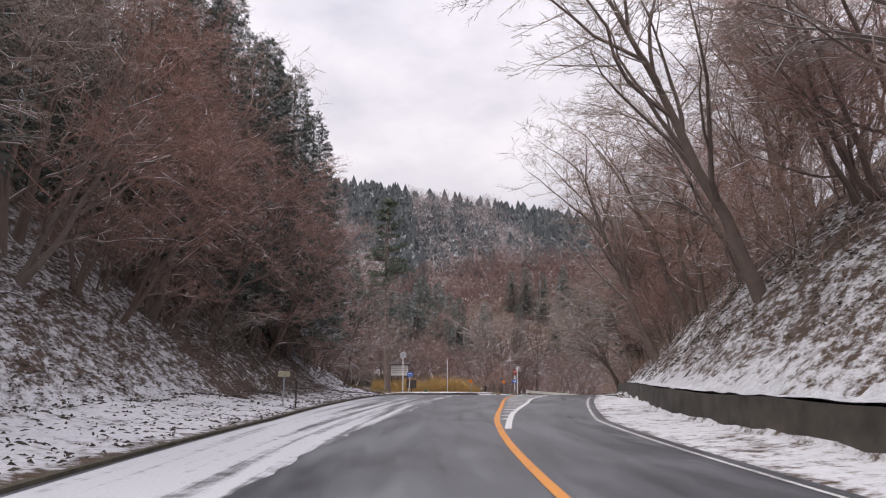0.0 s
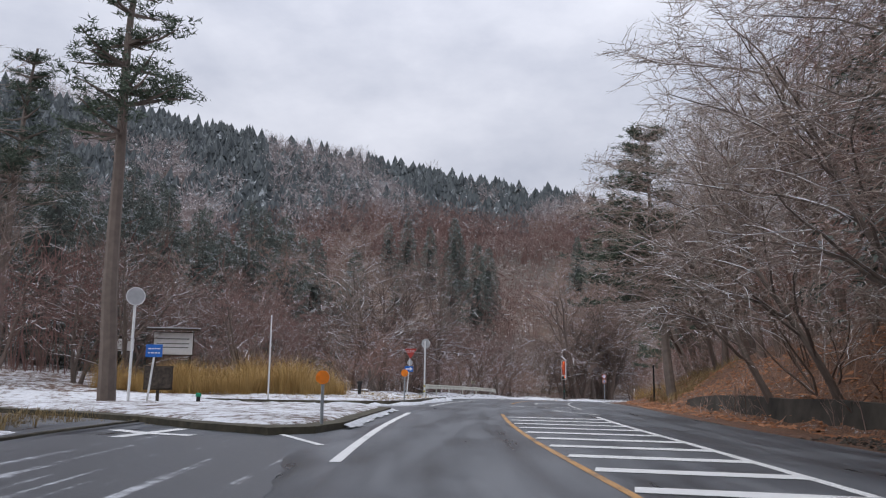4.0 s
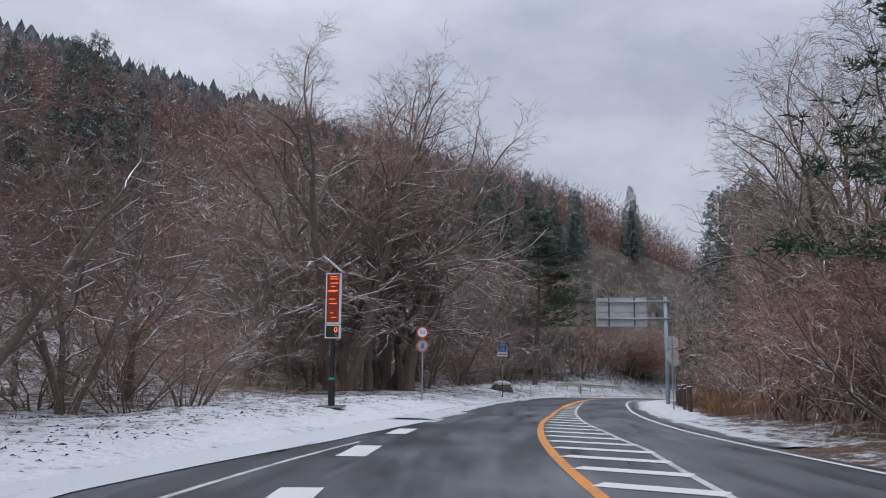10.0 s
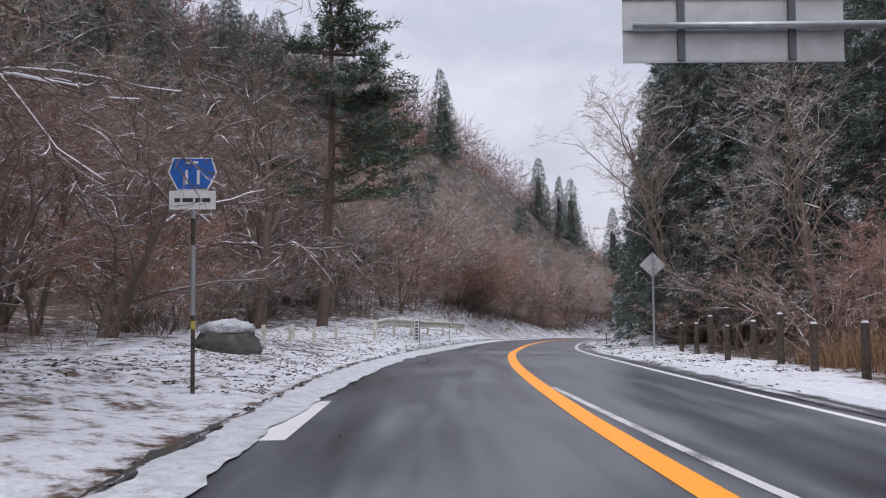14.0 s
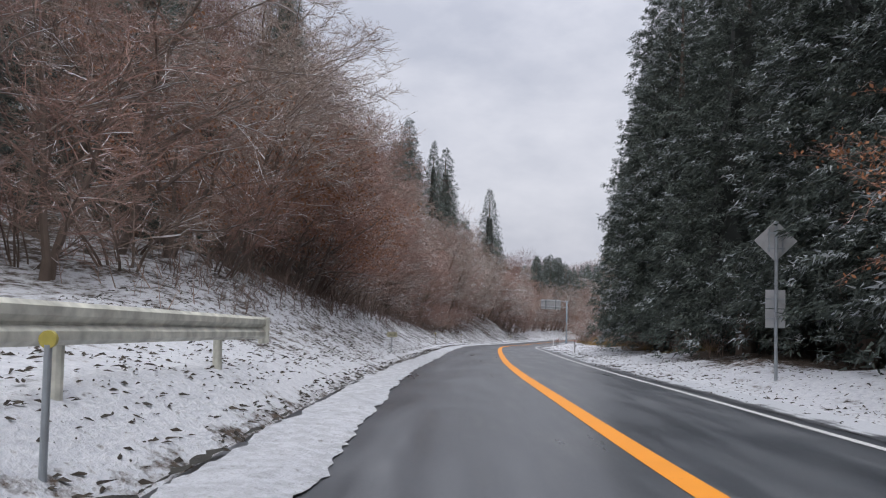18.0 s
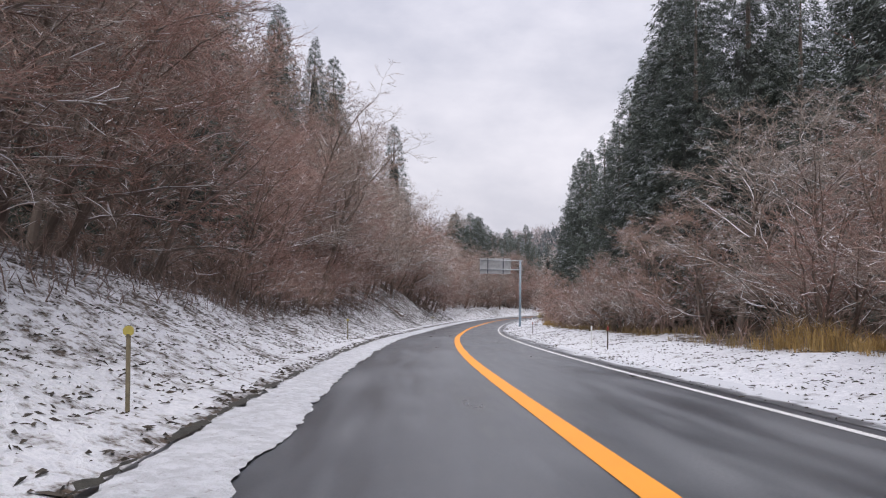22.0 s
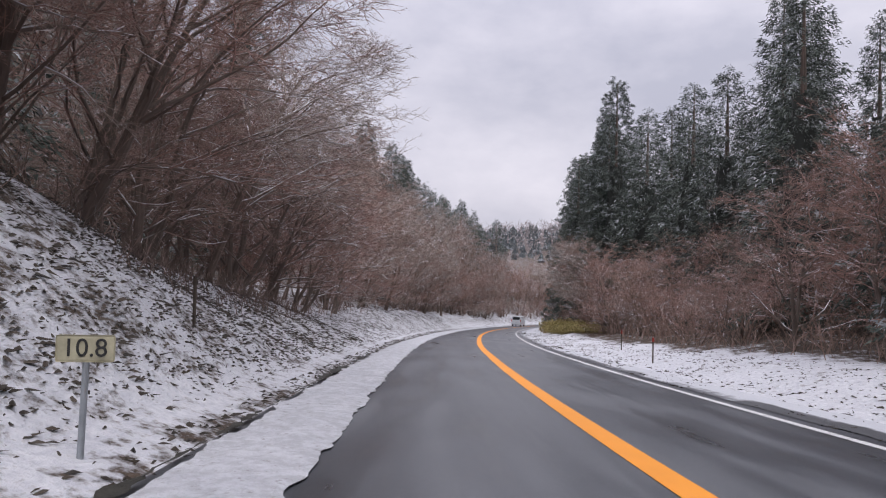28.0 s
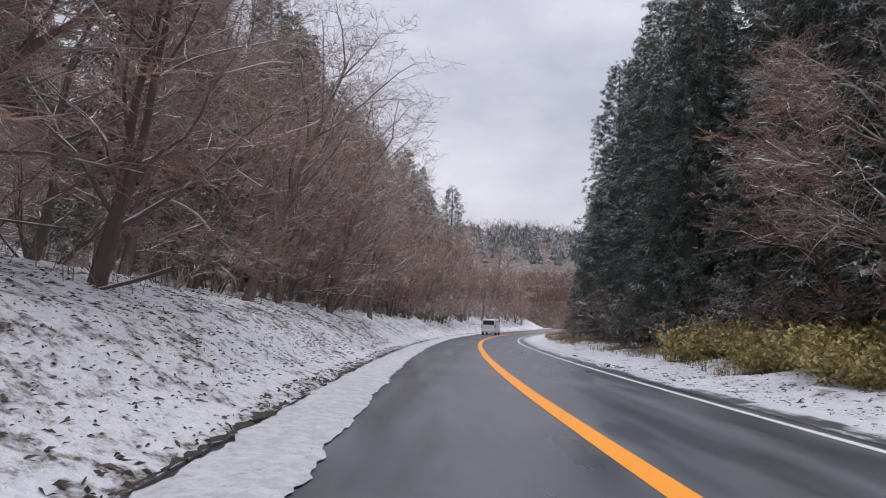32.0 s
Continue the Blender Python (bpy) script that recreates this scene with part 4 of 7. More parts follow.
def conifer(rng, height, radius, boughs, shape=0.7, first=0.05, size=0.8, droop=0.35, sprays=9, plume=6, frost=0.35):
    """Trunk, a dark shell added for the shade inside the crown, and foliage in drooping tufts along the boughs; the
    frost layer says which sprays carry snow.
    """
    TV, TF, IV, IF, CV, CF, snowy = [], [], [], [], [], [], []
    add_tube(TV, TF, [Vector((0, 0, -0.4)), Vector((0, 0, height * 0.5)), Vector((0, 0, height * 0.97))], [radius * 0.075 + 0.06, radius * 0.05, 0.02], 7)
    # closed dark shell, added to stand for the shade between the boughs
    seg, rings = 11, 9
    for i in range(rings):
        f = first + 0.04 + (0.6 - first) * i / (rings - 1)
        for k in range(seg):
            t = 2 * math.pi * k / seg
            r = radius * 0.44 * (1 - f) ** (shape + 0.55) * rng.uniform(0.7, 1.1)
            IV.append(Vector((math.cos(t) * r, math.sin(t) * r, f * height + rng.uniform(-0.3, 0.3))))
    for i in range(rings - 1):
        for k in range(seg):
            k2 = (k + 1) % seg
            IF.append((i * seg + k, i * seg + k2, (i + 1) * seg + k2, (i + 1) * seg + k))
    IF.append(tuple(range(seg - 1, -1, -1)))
    for n in range(boughs):
        f = first + (0.985 - first) * (1 - (1 - (n + rng.random()) / boughs) ** 0.84)
        t = n * 2.39996 + rng.uniform(-0.5, 0.5)
        r = radius * (1 - f) ** shape * rng.uniform(0.7, 1.15) + 0.12
        out = Vector((math.cos(t), math.sin(t), 0))
        side = Vector((-out.y, out.x, 0))
        white = rng.random() < frost * (0.5 + f)
        wide = 0.35 + 0.14 * r
        for k in range(sprays):
            e = 0.3 + 0.7 * ((k + rng.random()) / sprays) ** 0.7
            # a tuft: its tips hang outwards and down, snow rests on the upper ones
            c = out * (r * e) + side * rng.gauss(0, wide * 0.55) + Vector((0, 0, f * height - droop * r * e * e + rng.gauss(0, 0.14)))
            fat = size * rng.uniform(0.7, 1.25) * (0.55 + 0.45 * (1 - f))
            for q in range(plume):
                rel = Vector((rng.gauss(0, 0.55), rng.gauss(0, 0.55), rng.gauss(0, 0.42))) * fat
                d = (out * rng.uniform(0.2, 1.0) + side * rng.gauss(0, 0.55) + Vector((0, 0, rng.uniform(-0.95, 0.2)))).normalized()
                w = perp(d, rng) * fat * rng.uniform(0.08, 0.16)
                b = len(CV)
                tip = c + rel + d * fat * rng.uniform(0.6, 1.1)
                CV.extend((c + rel - w, c + rel + w, tip))
                CF.append((b, b + 1, b + 2))
                v = 1.0 if white and e > 0.55 and rel.z > 0 and rng.random() < 0.7 else 0.0
                snowy.extend((v * 0.6, v * 0.6, v))
    return TV, TF, IV, IF, CV, CF, snowy


def pine(rng, height, spread, levels, low=0.3, tufts=9, flat=0.35, lean=0.0, one_side=0.0):
    """Trunk with limbs, and needle pads, of a red pine."""
    TV, TF, CV, CF = [], [], [], []
    d = Vector((lean, 0, 1)).normalized()
    pts, _ = run(Vector((0, 0, -0.4)), d, height, 9, rng, 0.03)
    add_tube(TV, TF, pts, [0.19 * height / 13 * (1.15 - 0.105 * i) for i in range(10)], 8)
    for lv in range(levels):
        f = low + (0.99 - low) * (lv + rng.random() * 0.6) / levels
        i = min(int(f * 9), 8)
        p = pts[i].lerp(pts[i + 1], f * 9 - i)
        for bi in range(rng.randint(3, 5)):
            a = rng.uniform(0, 2 * math.pi)
            if one_side and rng.random() < one_side:
                a = math.pi + rng.gauss(0, 0.7)
            bd = Vector((math.cos(a), math.sin(a), rng.uniform(-0.05, 0.3))).normalized()
            ln = spread * (1.14 - 1.06 * f) * rng.uniform(0.6, 1.1) + 0.3
            bp, _ = run(p, bd, ln, 5, rng, 0.1, 0.03)
            add_tube(TV, TF, bp, [0.065 * (1 - 0.17 * k) * height / 13 for k in range(6)], 4)
            for ti in range(int(tufts * (0.6 + ln / spread))):
                e = (0.25 + 0.75 * rng.random()) * 5
                k = min(int(e), 4)
                c = bp[k].lerp(bp[k + 1], min(e - k, 1)) + Vector((rng.gauss(0, 0.34), rng.gauss(0, 0.34), rng.uniform(0, flat)))
                for nd_ in range(17):
                    w = Vector((rng.gauss(0, 1), rng.gauss(0, 1), rng.gauss(0.4, 0.5))).normalized()
                    s_ = perp(w, rng) * 0.026
                    b = len(CV)
                    c2 = c + Vector((rng.gauss(0, 0.12), rng.gauss(0, 0.12), rng.gauss(0, 0.05)))
                    CV.extend((c2 - s_, c2 + s_, c2 + w * rng.uniform(0.18, 0.34)))
                    CF.append((b, b + 1, b + 2))
    return TV, TF, CV, CF


def tree_template(name, label, category, pieces, group):
    root = new(name)
    root.empty_display_size = 0.3
    tagged(root, label, category, group)
    for pname, V, F, material in pieces:
        ob = part(pname, mesh_of(pname, V, F, material), material, root)
        if pname == "snow_lining":
            ob["kind"] = "stuff"
    return root


def make_bare(name, label, twig, seed, group, bark=None, **kw):
    T, C, S = bare_tree(random.Random(seed), **kw)
    pieces = [("trunk", *T, bark or M_BARK), ("crown", *C, twig)]
    return tree_template(name, label, "tree", pieces + ([("snow_lining", *S, M_SNOW_BOUGH)] if S[0] else []), group)


def make_shrub(label, twig, seed, group, leaves=None, n_leaves=0, leaf=0.05, name="shrub", **kw):
    T, C, S = shrub(random.Random(seed), **kw)
    pieces = [("stem", *T, M_BARK), ("crown", *C, twig)]
    if S[0]:
        pieces.append(("snow_lining", *S, M_SNOW_BOUGH))
    if leaves:
        LV, LF = leaf_cloud(random.Random(seed + 1), C[0], n_leaves, leaf)
        pieces.append(("foliage", LV, LF, leaves))
    return tree_template(name, label, "shrub", pieces, group)


def make_conifer(label, seed, group, name="cedar_tree", **kw):
    TV, TF, IV, IF, CV, CF, snowy = conifer(random.Random(seed), **kw)
    root = tree_template(name, label, "conifer", [("trunk", TV, TF, M_BARK), ("inner_crown", IV, IF, M_CEDAR_SHADE), ("foliage", CV, CF, M_CEDAR)], group)
    leaves = [c for c in root.children if c.name.startswith("foliage")][0].data
    leaves.attributes.new("frost", "FLOAT", "POINT").data.foreach_set("value", snowy)
    return root


def make_pine(label, seed, group, **kw):
    TV, TF, CV, CF = pine(random.Random(seed), **kw)
    return tree_template("pine_tree", label, "conifer", [("trunk", TV, TF, M_BARK), ("needles", CV, CF, M_PINE)], group)


BARE_G, SHRUB_G, CEDAR_G = "bare trees along the road", "leafless shrubs along the road", "cedars along the road"
TW = dict(twig_w=0.0062)
T_TALL = [make_bare("tall_bare_tree", "tall leafless tree with grey-brown twigs, light snow on its limbs", M_TWIG_GREY, 11, BARE_G, height=12, girth=0.16, stems=1, limbs=12, spread=0.8, fork=0.26, branches=7, lets=4, twigs=5, rise=0.07, **TW),
          make_bare("tall_bare_tree", "tall leafless forked tree with brown twigs", M_TWIG, 12, BARE_G, height=11.5, girth=0.14, stems=2, limbs=7, spread=0.8, fork=0.25, branches=7, lets=4, twigs=4, rise=0.06, **TW),
          make_bare("tall_bare_tree", "slender leafless tree with reddish twigs", M_TWIG_RED, 13, BARE_G, height=11, girth=0.12, stems=1, limbs=12, spread=0.85, fork=0.2, branches=7, lets=4, twigs=5, rise=0.04, cover=0.35, **TW)]
T_BROAD = [make_bare("bare_tree", "broad leafless tree, dense red-brown twigs", M_TWIG_RED, 21, BARE_G, height=8.5, girth=0.11, stems=2, limbs=8, spread=1.15, fork=0.16, branches=8, lets=4, twigs=5, rise=0.0, cover=0.4, **TW),
           make_bare("bare_tree", "broad leafless tree, brown twigs dusted with snow", M_TWIG, 22, BARE_G, height=8.5, girth=0.10, stems=3, limbs=6, spread=1.15, fork=0.16, branches=7, lets=4, twigs=5, rise=-0.01, cover=0.6, **TW),
           make_bare("bare_tree", "broad leafless tree with snow-lined boughs", M_TWIG_GREY, 23, BARE_G, height=9, girth=0.12, stems=2, limbs=8, spread=1.1, fork=0.16, branches=7, lets=4, twigs=5, rise=0.01, cover=0.75, **TW)]
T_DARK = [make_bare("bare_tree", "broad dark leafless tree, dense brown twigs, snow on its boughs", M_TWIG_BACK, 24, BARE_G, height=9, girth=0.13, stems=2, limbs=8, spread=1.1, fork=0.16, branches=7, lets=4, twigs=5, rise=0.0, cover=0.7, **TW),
          make_bare("bare_tree", "broad leafless tree with dusky red-brown twigs", M_TWIG_DUSK, 26, BARE_G, height=8.5, girth=0.11, stems=3, limbs=6, spread=1.1, fork=0.16, branches=7, lets=4, twigs=5, rise=0.0, cover=0.22, **TW)]
T_GIANT = [make_bare("bare_tree", "great spreading leafless tree, its long crooked boughs lined with snow", M_TWIG, 25, BARE_G, height=17, girth=0.34, stems=4, limbs=8, spread=0.85, fork=0.2, branches=8, lets=4, twigs=4, twig_len=0.7, twig_w=0.008, fan=0.36, low=6, rise=0.05, crook=0.2)]
T_SHRUB = [make_shrub("leafless red-brown roadside shrub", M_TWIG_RED, 31, SHRUB_G, height=3.8, spread=3.6),
           make_shrub("leafless brown roadside shrub", M_TWIG, 32, SHRUB_G, height=3.4, spread=3.6),
           make_shrub("leafless grey-brown roadside shrub with a little snow", M_TWIG_GREY, 33, SHRUB_G, height=3.2, spread=3.2, stems=8, cover=0.6)]
T_ORANGE = [make_shrub("bushy shrub still holding withered orange-brown leaves", M_TWIG_RED, 41, SHRUB_G, M_ORANGE_LEAF, 3600, 0.06, height=5.0, spread=5.0, stems=11, twigs=5, twig_len=0.5)]
T_CEDAR = [make_conifer("tall dark green cedar flecked with snow", 51, CEDAR_G, height=20, radius=4.4, boughs=230, shape=0.66, size=0.42, sprays=5, plume=17),
           make_conifer("dense dark cedar with drooping snow-dusted sprays", 52, CEDAR_G, height=18, radius=4.4, boughs=230, shape=0.6, droop=0.45, size=0.42, sprays=5, plume=17),
           make_conifer("narrow pointed cedar, dark green", 53, CEDAR_G, height=17, radius=3.6, boughs=210, shape=0.75, size=0.38, sprays=5, plume=16)]
T_CEDAR_NEAR = [make_conifer("tall dark cedar by the roadside, snow on its drooping sprays", 54, CEDAR_G, height=20, radius=3.6, boughs=330, shape=0.55, first=0.10, size=0.22, droop=0.4, sprays=8, plume=38),
                make_conifer("dense dark roadside cedar, sprays flecked with snow", 55, CEDAR_G, height=19, radius=3.9, boughs=330, shape=0.5, first=0.10, size=0.22, droop=0.5, sprays=8, plume=38)]
T_PINE = [make_pine("broad red pine with dense dark green needle pads", 61, "pines by the road", height=12.8, spread=5.6, levels=17, low=0.22, tufts=30),
          make_pine("leaning red pine reaching over the road, dark green needle pads", 64, "pines by the road", height=16, spread=7.2, levels=12, low=0.36, tufts=26, lean=-0.05, one_side=0.5),
          make_pine("tall slender red pine with open needle pads", 66, "pines by the road", height=20, spread=5.0, levels=10, low=0.52, tufts=16)]
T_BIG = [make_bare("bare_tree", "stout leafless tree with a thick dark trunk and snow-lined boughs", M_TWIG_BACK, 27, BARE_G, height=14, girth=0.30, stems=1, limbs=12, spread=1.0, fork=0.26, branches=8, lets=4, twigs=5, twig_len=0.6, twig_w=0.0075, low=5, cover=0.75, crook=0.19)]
T_SASA = [make_shrub("clump of yellow-green bamboo grass", M_GRASS, 71, "bamboo grass clumps", M_BAMBOO, 1500, 0.09, name="bamboo_grass", height=1.5, spread=1.8, stems=12, twigs=2, twig_len=0.3, cover=0)]
T_ARCH = [make_bare("leaning_tree", "leaning leafless tree with long pale snow-lined limbs", M_TWIG_GREY, 81, BARE_G, height=10, girth=0.12, stems=1, limbs=12, spread=1.15, fork=0.2, branches=8, lets=4, twigs=5, rise=0.0, toward=0.65, lean=(0.25, 0), cover=0.75, **TW),
          make_bare("leaning_tree", "leaning forked leafless tree, snow along its limbs", M_TWIG_RED, 82, BARE_G, height=9.5, girth=0.10, stems=2, limbs=8, spread=1.15, fork=0.18, branches=7, lets=4, twigs=5, rise=-0.01, toward=0.65, lean=(0.25, 0), cover=0.6, **TW)]
USED = {}


def plant(tpl, s, o, scale=1.0, turn=None, lean=0.0, rng=random):
    """A tree of that kind at s, o; lean tips it (degrees) towards the road. The first one is the template itself."""
    p = ground_at(s, o)
    a = rng.uniform(0, 360) if turn is None else turn
    if tpl in T_ARCH:
        a = heading(s) + (180 if o > 0 else 0) + (rng.gauss(0, 25) if turn is None else (turn % 50) - 25)
    m = Matrix.Translation(p)
    if lean:
        _, _, _, tx, ty = on_line(s)
        side = -1 if o > 0 else 1
        axis = Vector((tx, ty, 0)) * side
        m = m @ Matrix.Rotation(radians(lean), 4, axis)
    m = m @ Matrix.Rotation(radians(a), 4, "Z") @ Matrix.Scale(scale, 4)
    if tpl.name not in USED:
        USED[tpl.name] = 1
        tpl.matrix_world = m
        return tpl
    ob = copy_thing(tpl, Matrix())
    ob.matrix_basis = m
    return ob


def scatter(seed, tpls, s0, s1, o0, o1, n, lo, hi, lean=0.0, gap=1.4):
    rng = random.Random(seed)
    done = []
    tries = 0
    while len(done) < n and tries < n * 30:
        tries += 1
        s, o = rng.uniform(s0, s1), rng.uniform(o0, o1)
        if any(abs(s - a) < gap and abs(o - b) < gap for a, b in done):
            continue
        done.append((s, o))
        plant(rng.choice(tpls), s, o, rng.uniform(lo, hi), lean=rng.uniform(0.4, 1.2) * lean if lean else 0, rng=rng)


# left side, from the start to the side road: steep wooded slope
scatter(101, T_BROAD[1:] + T_TALL[:2], 4, 40, -14.0, -11.0, 12, 0.85, 1.15, 14, 2.0)
scatter(102, T_TALL, 0, 56, -17, -12.5, 9, 0.95, 1.25, 10, 3.0)
scatter(103, T_CEDAR, 0, 56, -24, -13.5, 24, 0.9, 1.12, 0, 3.2)
scatter(104, T_SHRUB, 24, 58, -13, -10.2, 11, 0.7, 1.05, 10, 1.6)
for s, o, k in ((37, -13.2, 1.0), (41.5, -12.8, 1.02), (46, -12.6, 1.0), (50, -12.6, 0.95), (33, -13.5, 1.0)):
    plant(T_CEDAR_NEAR[int(s) % 2], s, o + 0.8, k * 0.95, turn=s * 31)
plant(T_ARCH[0], 54.5, -10.6, 0.95, turn=25, lean=10)
for s, o, k in ((50.0, -12.0, 0.95), (57.5, -12.6, 0.95), (60.5, -15.0, 1.0), (63.0, -18.0, 1.05), (58.0, -17.0, 1.1)):
    plant(T_BROAD[int(s) % 3], s, o, k, turn=s * 53)
# right side above the retaining wall
scatter(111, T_TALL + T_BROAD[:1], 6, 66, 10.2, 15, 17, 0.85, 1.1, 12, 2.4)
scatter(194, T_DARK + T_BROAD[:1], 28, 78, 12.5, 20, 18, 0.85, 1.15, 6, 2.4)
scatter(195, T_BROAD[:1], 24, 70, 10.6, 12.6, 9, 0.45, 0.6, 4, 2.2)
scatter(112, T_BROAD + T_TALL, 0, 80, 15, 25, 11, 1.0, 1.3, 4, 3.2)
scatter(113, T_SHRUB, 8, 74, 9.8, 14, 24, 0.6, 0.95, 5, 1.6)
plant(T_TALL[0], 38.8, 9.5, 1.22, turn=120, lean=20)
plant(T_TALL[1], 34.0, 10.2, 1.12, turn=20, lean=16)
plant(T_TALL[2], 46.0, 10.8, 1.12, turn=200, lean=14)
plant(T_TALL[0], 20.0, 8.6, 1.2, turn=290, lean=22)
plant(T_TALL[1], 56.0, 11.5, 1.1, turn=77, lean=10)
# behind the side road and the verge, on the left
scatter(121, T_DARK[1:] + T_DARK, 78, 132, -24, -12.5, 24, 0.9, 1.2, 0, 2.6)
scatter(122, T_TALL + T_BROAD, 76, 150, -34, -22, 5, 1.0, 1.3, 0, 4.0)
scatter(123, T_SHRUB, 100, 138, -13.5, -9.6, 20, 0.75, 1.15, 0, 1.6)
scatter(190, T_SHRUB, 138, 168, -17, -12.5, 8, 0.6, 0.9, 0, 1.8)
scatter(124, T_DARK, 128, 172, -20, -11.0, 17, 0.95, 1.25, 0, 2.4)
scatter(125, T_CEDAR[:2], 84, 175, -62, -30, 26, 0.6, 0.85, 0, 4)
scatter(191, T_CEDAR[:2], 90, 134, -52, -29, 34, 0.78, 1.02, 0, 3.0)
# right, from the wall's end to the fence
scatter(131, T_BROAD[1:] + T_TALL[:2], 72, 94, 12.5, 22, 10, 0.95, 1.25, 6, 2.6)
scatter(132, T_SHRUB, 96, 118, 10.5, 15, 14, 0.5, 0.75, 3, 1.5)
scatter(198, T_SHRUB[:2], 118, 142, 9.8, 13, 16, 0.8, 1.2, 3, 1.5)
scatter(200, T_DARK[1:], 120, 142, 11.5, 15, 6, 0.6, 0.8, 3, 1.8)
scatter(133, T_DARK, 121, 144, 13, 22, 9, 0.85, 1.1, 0, 2.8)
scatter(134, T_TALL, 142, 178, 15, 26, 11, 0.75, 1.1, 0, 3.0)
scatter(135, T_SHRUB, 150, 184, 11.5, 16, 12, 0.6, 1.0, 0, 1.8)
# left, past the hexagonal route sign
scatter(141, T_BROAD[1:] + T_DARK, 168, 208, -14, -9.0, 14, 0.95, 1.25, 5, 2.4)
scatter(142, T_CEDAR[:2], 194, 236, -22, -13.0, 20, 0.52, 0.74, 0, 2.8)
scatter(199, T_CEDAR[:2], 190, 245, -42, -24, 22, 0.55, 0.75, 0, 4.0)
scatter(180, T_TALL + T_BROAD, 172, 196, -17, -10, 5, 0.9, 1.25, 4, 2.6)
scatter(143, T_ORANGE, 219, 236, -9.6, -7.4, 6, 0.9, 1.2, 6, 1.8)
scatter(144, T_BROAD, 207, 275, -9.6, -7.0, 17, 0.85, 1.1, 13, 2.0)
scatter(145, T_TALL[:1] + T_DARK, 210, 300, -13, -8.5, 12, 0.95, 1.2, 9, 2.6)
scatter(146, T_CEDAR, 236, 330, -27, -13, 24, 0.6, 0.82, 0, 3.8)
scatter(147, T_BROAD + T_DARK[1:], 275, 345, -9.8, -7.0, 17, 0.85, 1.15, 13, 2.0)
scatter(148, T_TALL + T_BROAD, 300, 380, -14, -9, 10, 0.95, 1.2, 9, 2.6)
scatter(149, T_BROAD, 345, 450, -9.5, -6.2, 17, 0.8, 1.1, 11, 2.2)
scatter(150, T_TALL[1:], 380, 495, -14, -7, 9, 0.85, 1.1, 5, 2.8)
scatter(154, T_BROAD, 436, 498, -9, -4.8, 20, 0.8, 1.1, 5, 2.0)
scatter(192, T_SHRUB, 430, 498, -6.5, -4.0, 18, 0.7, 1.0, 4, 1.8)
scatter(193, T_CEDAR_NEAR, 396, 436, -16, -11.5, 9, 0.85, 1.05, 0, 3.0)
scatter(151, T_CEDAR, 330, 490, -30, -12.5, 26, 0.8, 1.1, 0, 4.4)
scatter(197, T_DARK, 266, 284, -10.5, -8.0, 5, 0.8, 1.05, 10, 1.8)
scatter(196, T_SHRUB[:2], 264, 286, -7.6, -5.4, 12, 0.45, 0.75, 6, 1.4)
scatter(152, T_SHRUB, 206, 300, -9.2, -6.6, 26, 0.6, 1.0, 12, 1.5)
scatter(153, T_SHRUB, 300, 440, -9.2, -6.6, 30, 0.6, 1.0, 10, 1.7)
# right, cedars and shrubs in turn
scatter(161, T_CEDAR_NEAR, 190, 243, 10.6, 14.5, 24, 0.95, 1.15, 0, 2.6)
scatter(173, T_CEDAR[:2], 189, 243, 14.5, 20, 22, 0.95, 1.15, 0, 2.6)
scatter(174, T_CEDAR_NEAR, 378, 420, 10.8, 14.5, 14, 0.95, 1.1, 0, 2.8)
scatter(175, T_ARCH, 208, 300, -8.6, -6.8, 16, 0.85, 1.15, 14, 3.0)
scatter(176, T_ARCH, 300, 440, -8.8, -6.6, 20, 0.85, 1.15, 16, 3.4)
scatter(182, T_TALL, 176, 242, -17, -9.5, 7, 1.0, 1.25, 5, 2.8)
scatter(183, T_BROAD, 210, 345, -9.0, -7.0, 9, 0.8, 1.05, 16, 2.4)
scatter(184, T_BROAD, 345, 420, -8.2, -6.0, 10, 0.85, 1.1, 18, 2.4)
scatter(185, T_TALL, 210, 400, -10.5, -7.5, 20, 0.95, 1.2, 14, 3.0)
scatter(186, T_TALL, 396, 492, -9, -5.0, 18, 1.0, 1.3, 8, 3.0)
scatter(187, T_CEDAR, 410, 492, -15, -9, 9, 0.9, 1.15, 0, 4.0)
scatter(189, T_BROAD, 279, 302, 10.4, 12.4, 8, 0.42, 0.58, 4, 2.0)
for s, o, k in ((266.5, 11.2, 0.72), (270.5, 10.8, 0.78), (274.5, 10.9, 0.75), (278.0, 11.6, 0.62)):
    plant(T_BROAD[1 + int(s) % 2], s, o, k, turn=s * 37)
scatter(177, T_DARK, 106, 138, -12.5, -10.2, 5, 0.85, 1.1, 12, 3.4)
scatter(178, T_ARCH, 8, 40, -12.5, -10.4, 7, 0.9, 1.15, 20, 3.4)
scatter(179, T_ARCH, 10, 70, 9.2, 11, 7, 0.9, 1.1, 20, 3.4)
scatter(181, T_SHRUB, 176, 207, -13, -9.0, 10, 0.7, 1.1, 4, 1.5)
scatter(162, T_SHRUB, 168, 192, 9.5, 13, 12, 0.7, 1.0, 3, 1.7)
scatter(163, T_BROAD[1:], 246, 264, 10.8, 15, 9, 0.7, 0.95, 4, 2.0)
scatter(164, T_CEDAR, 262, 312, 14.5, 28, 26, 0.85, 1.1, 0, 3.4)
scatter(165, T_SHRUB, 243, 318, 10.2, 14, 38, 0.7, 1.05, 3, 1.6)
scatter(166, T_BROAD[:2] + T_SHRUB[:1], 318, 366, 10.8, 17, 34, 0.62, 0.8, 3, 1.8)
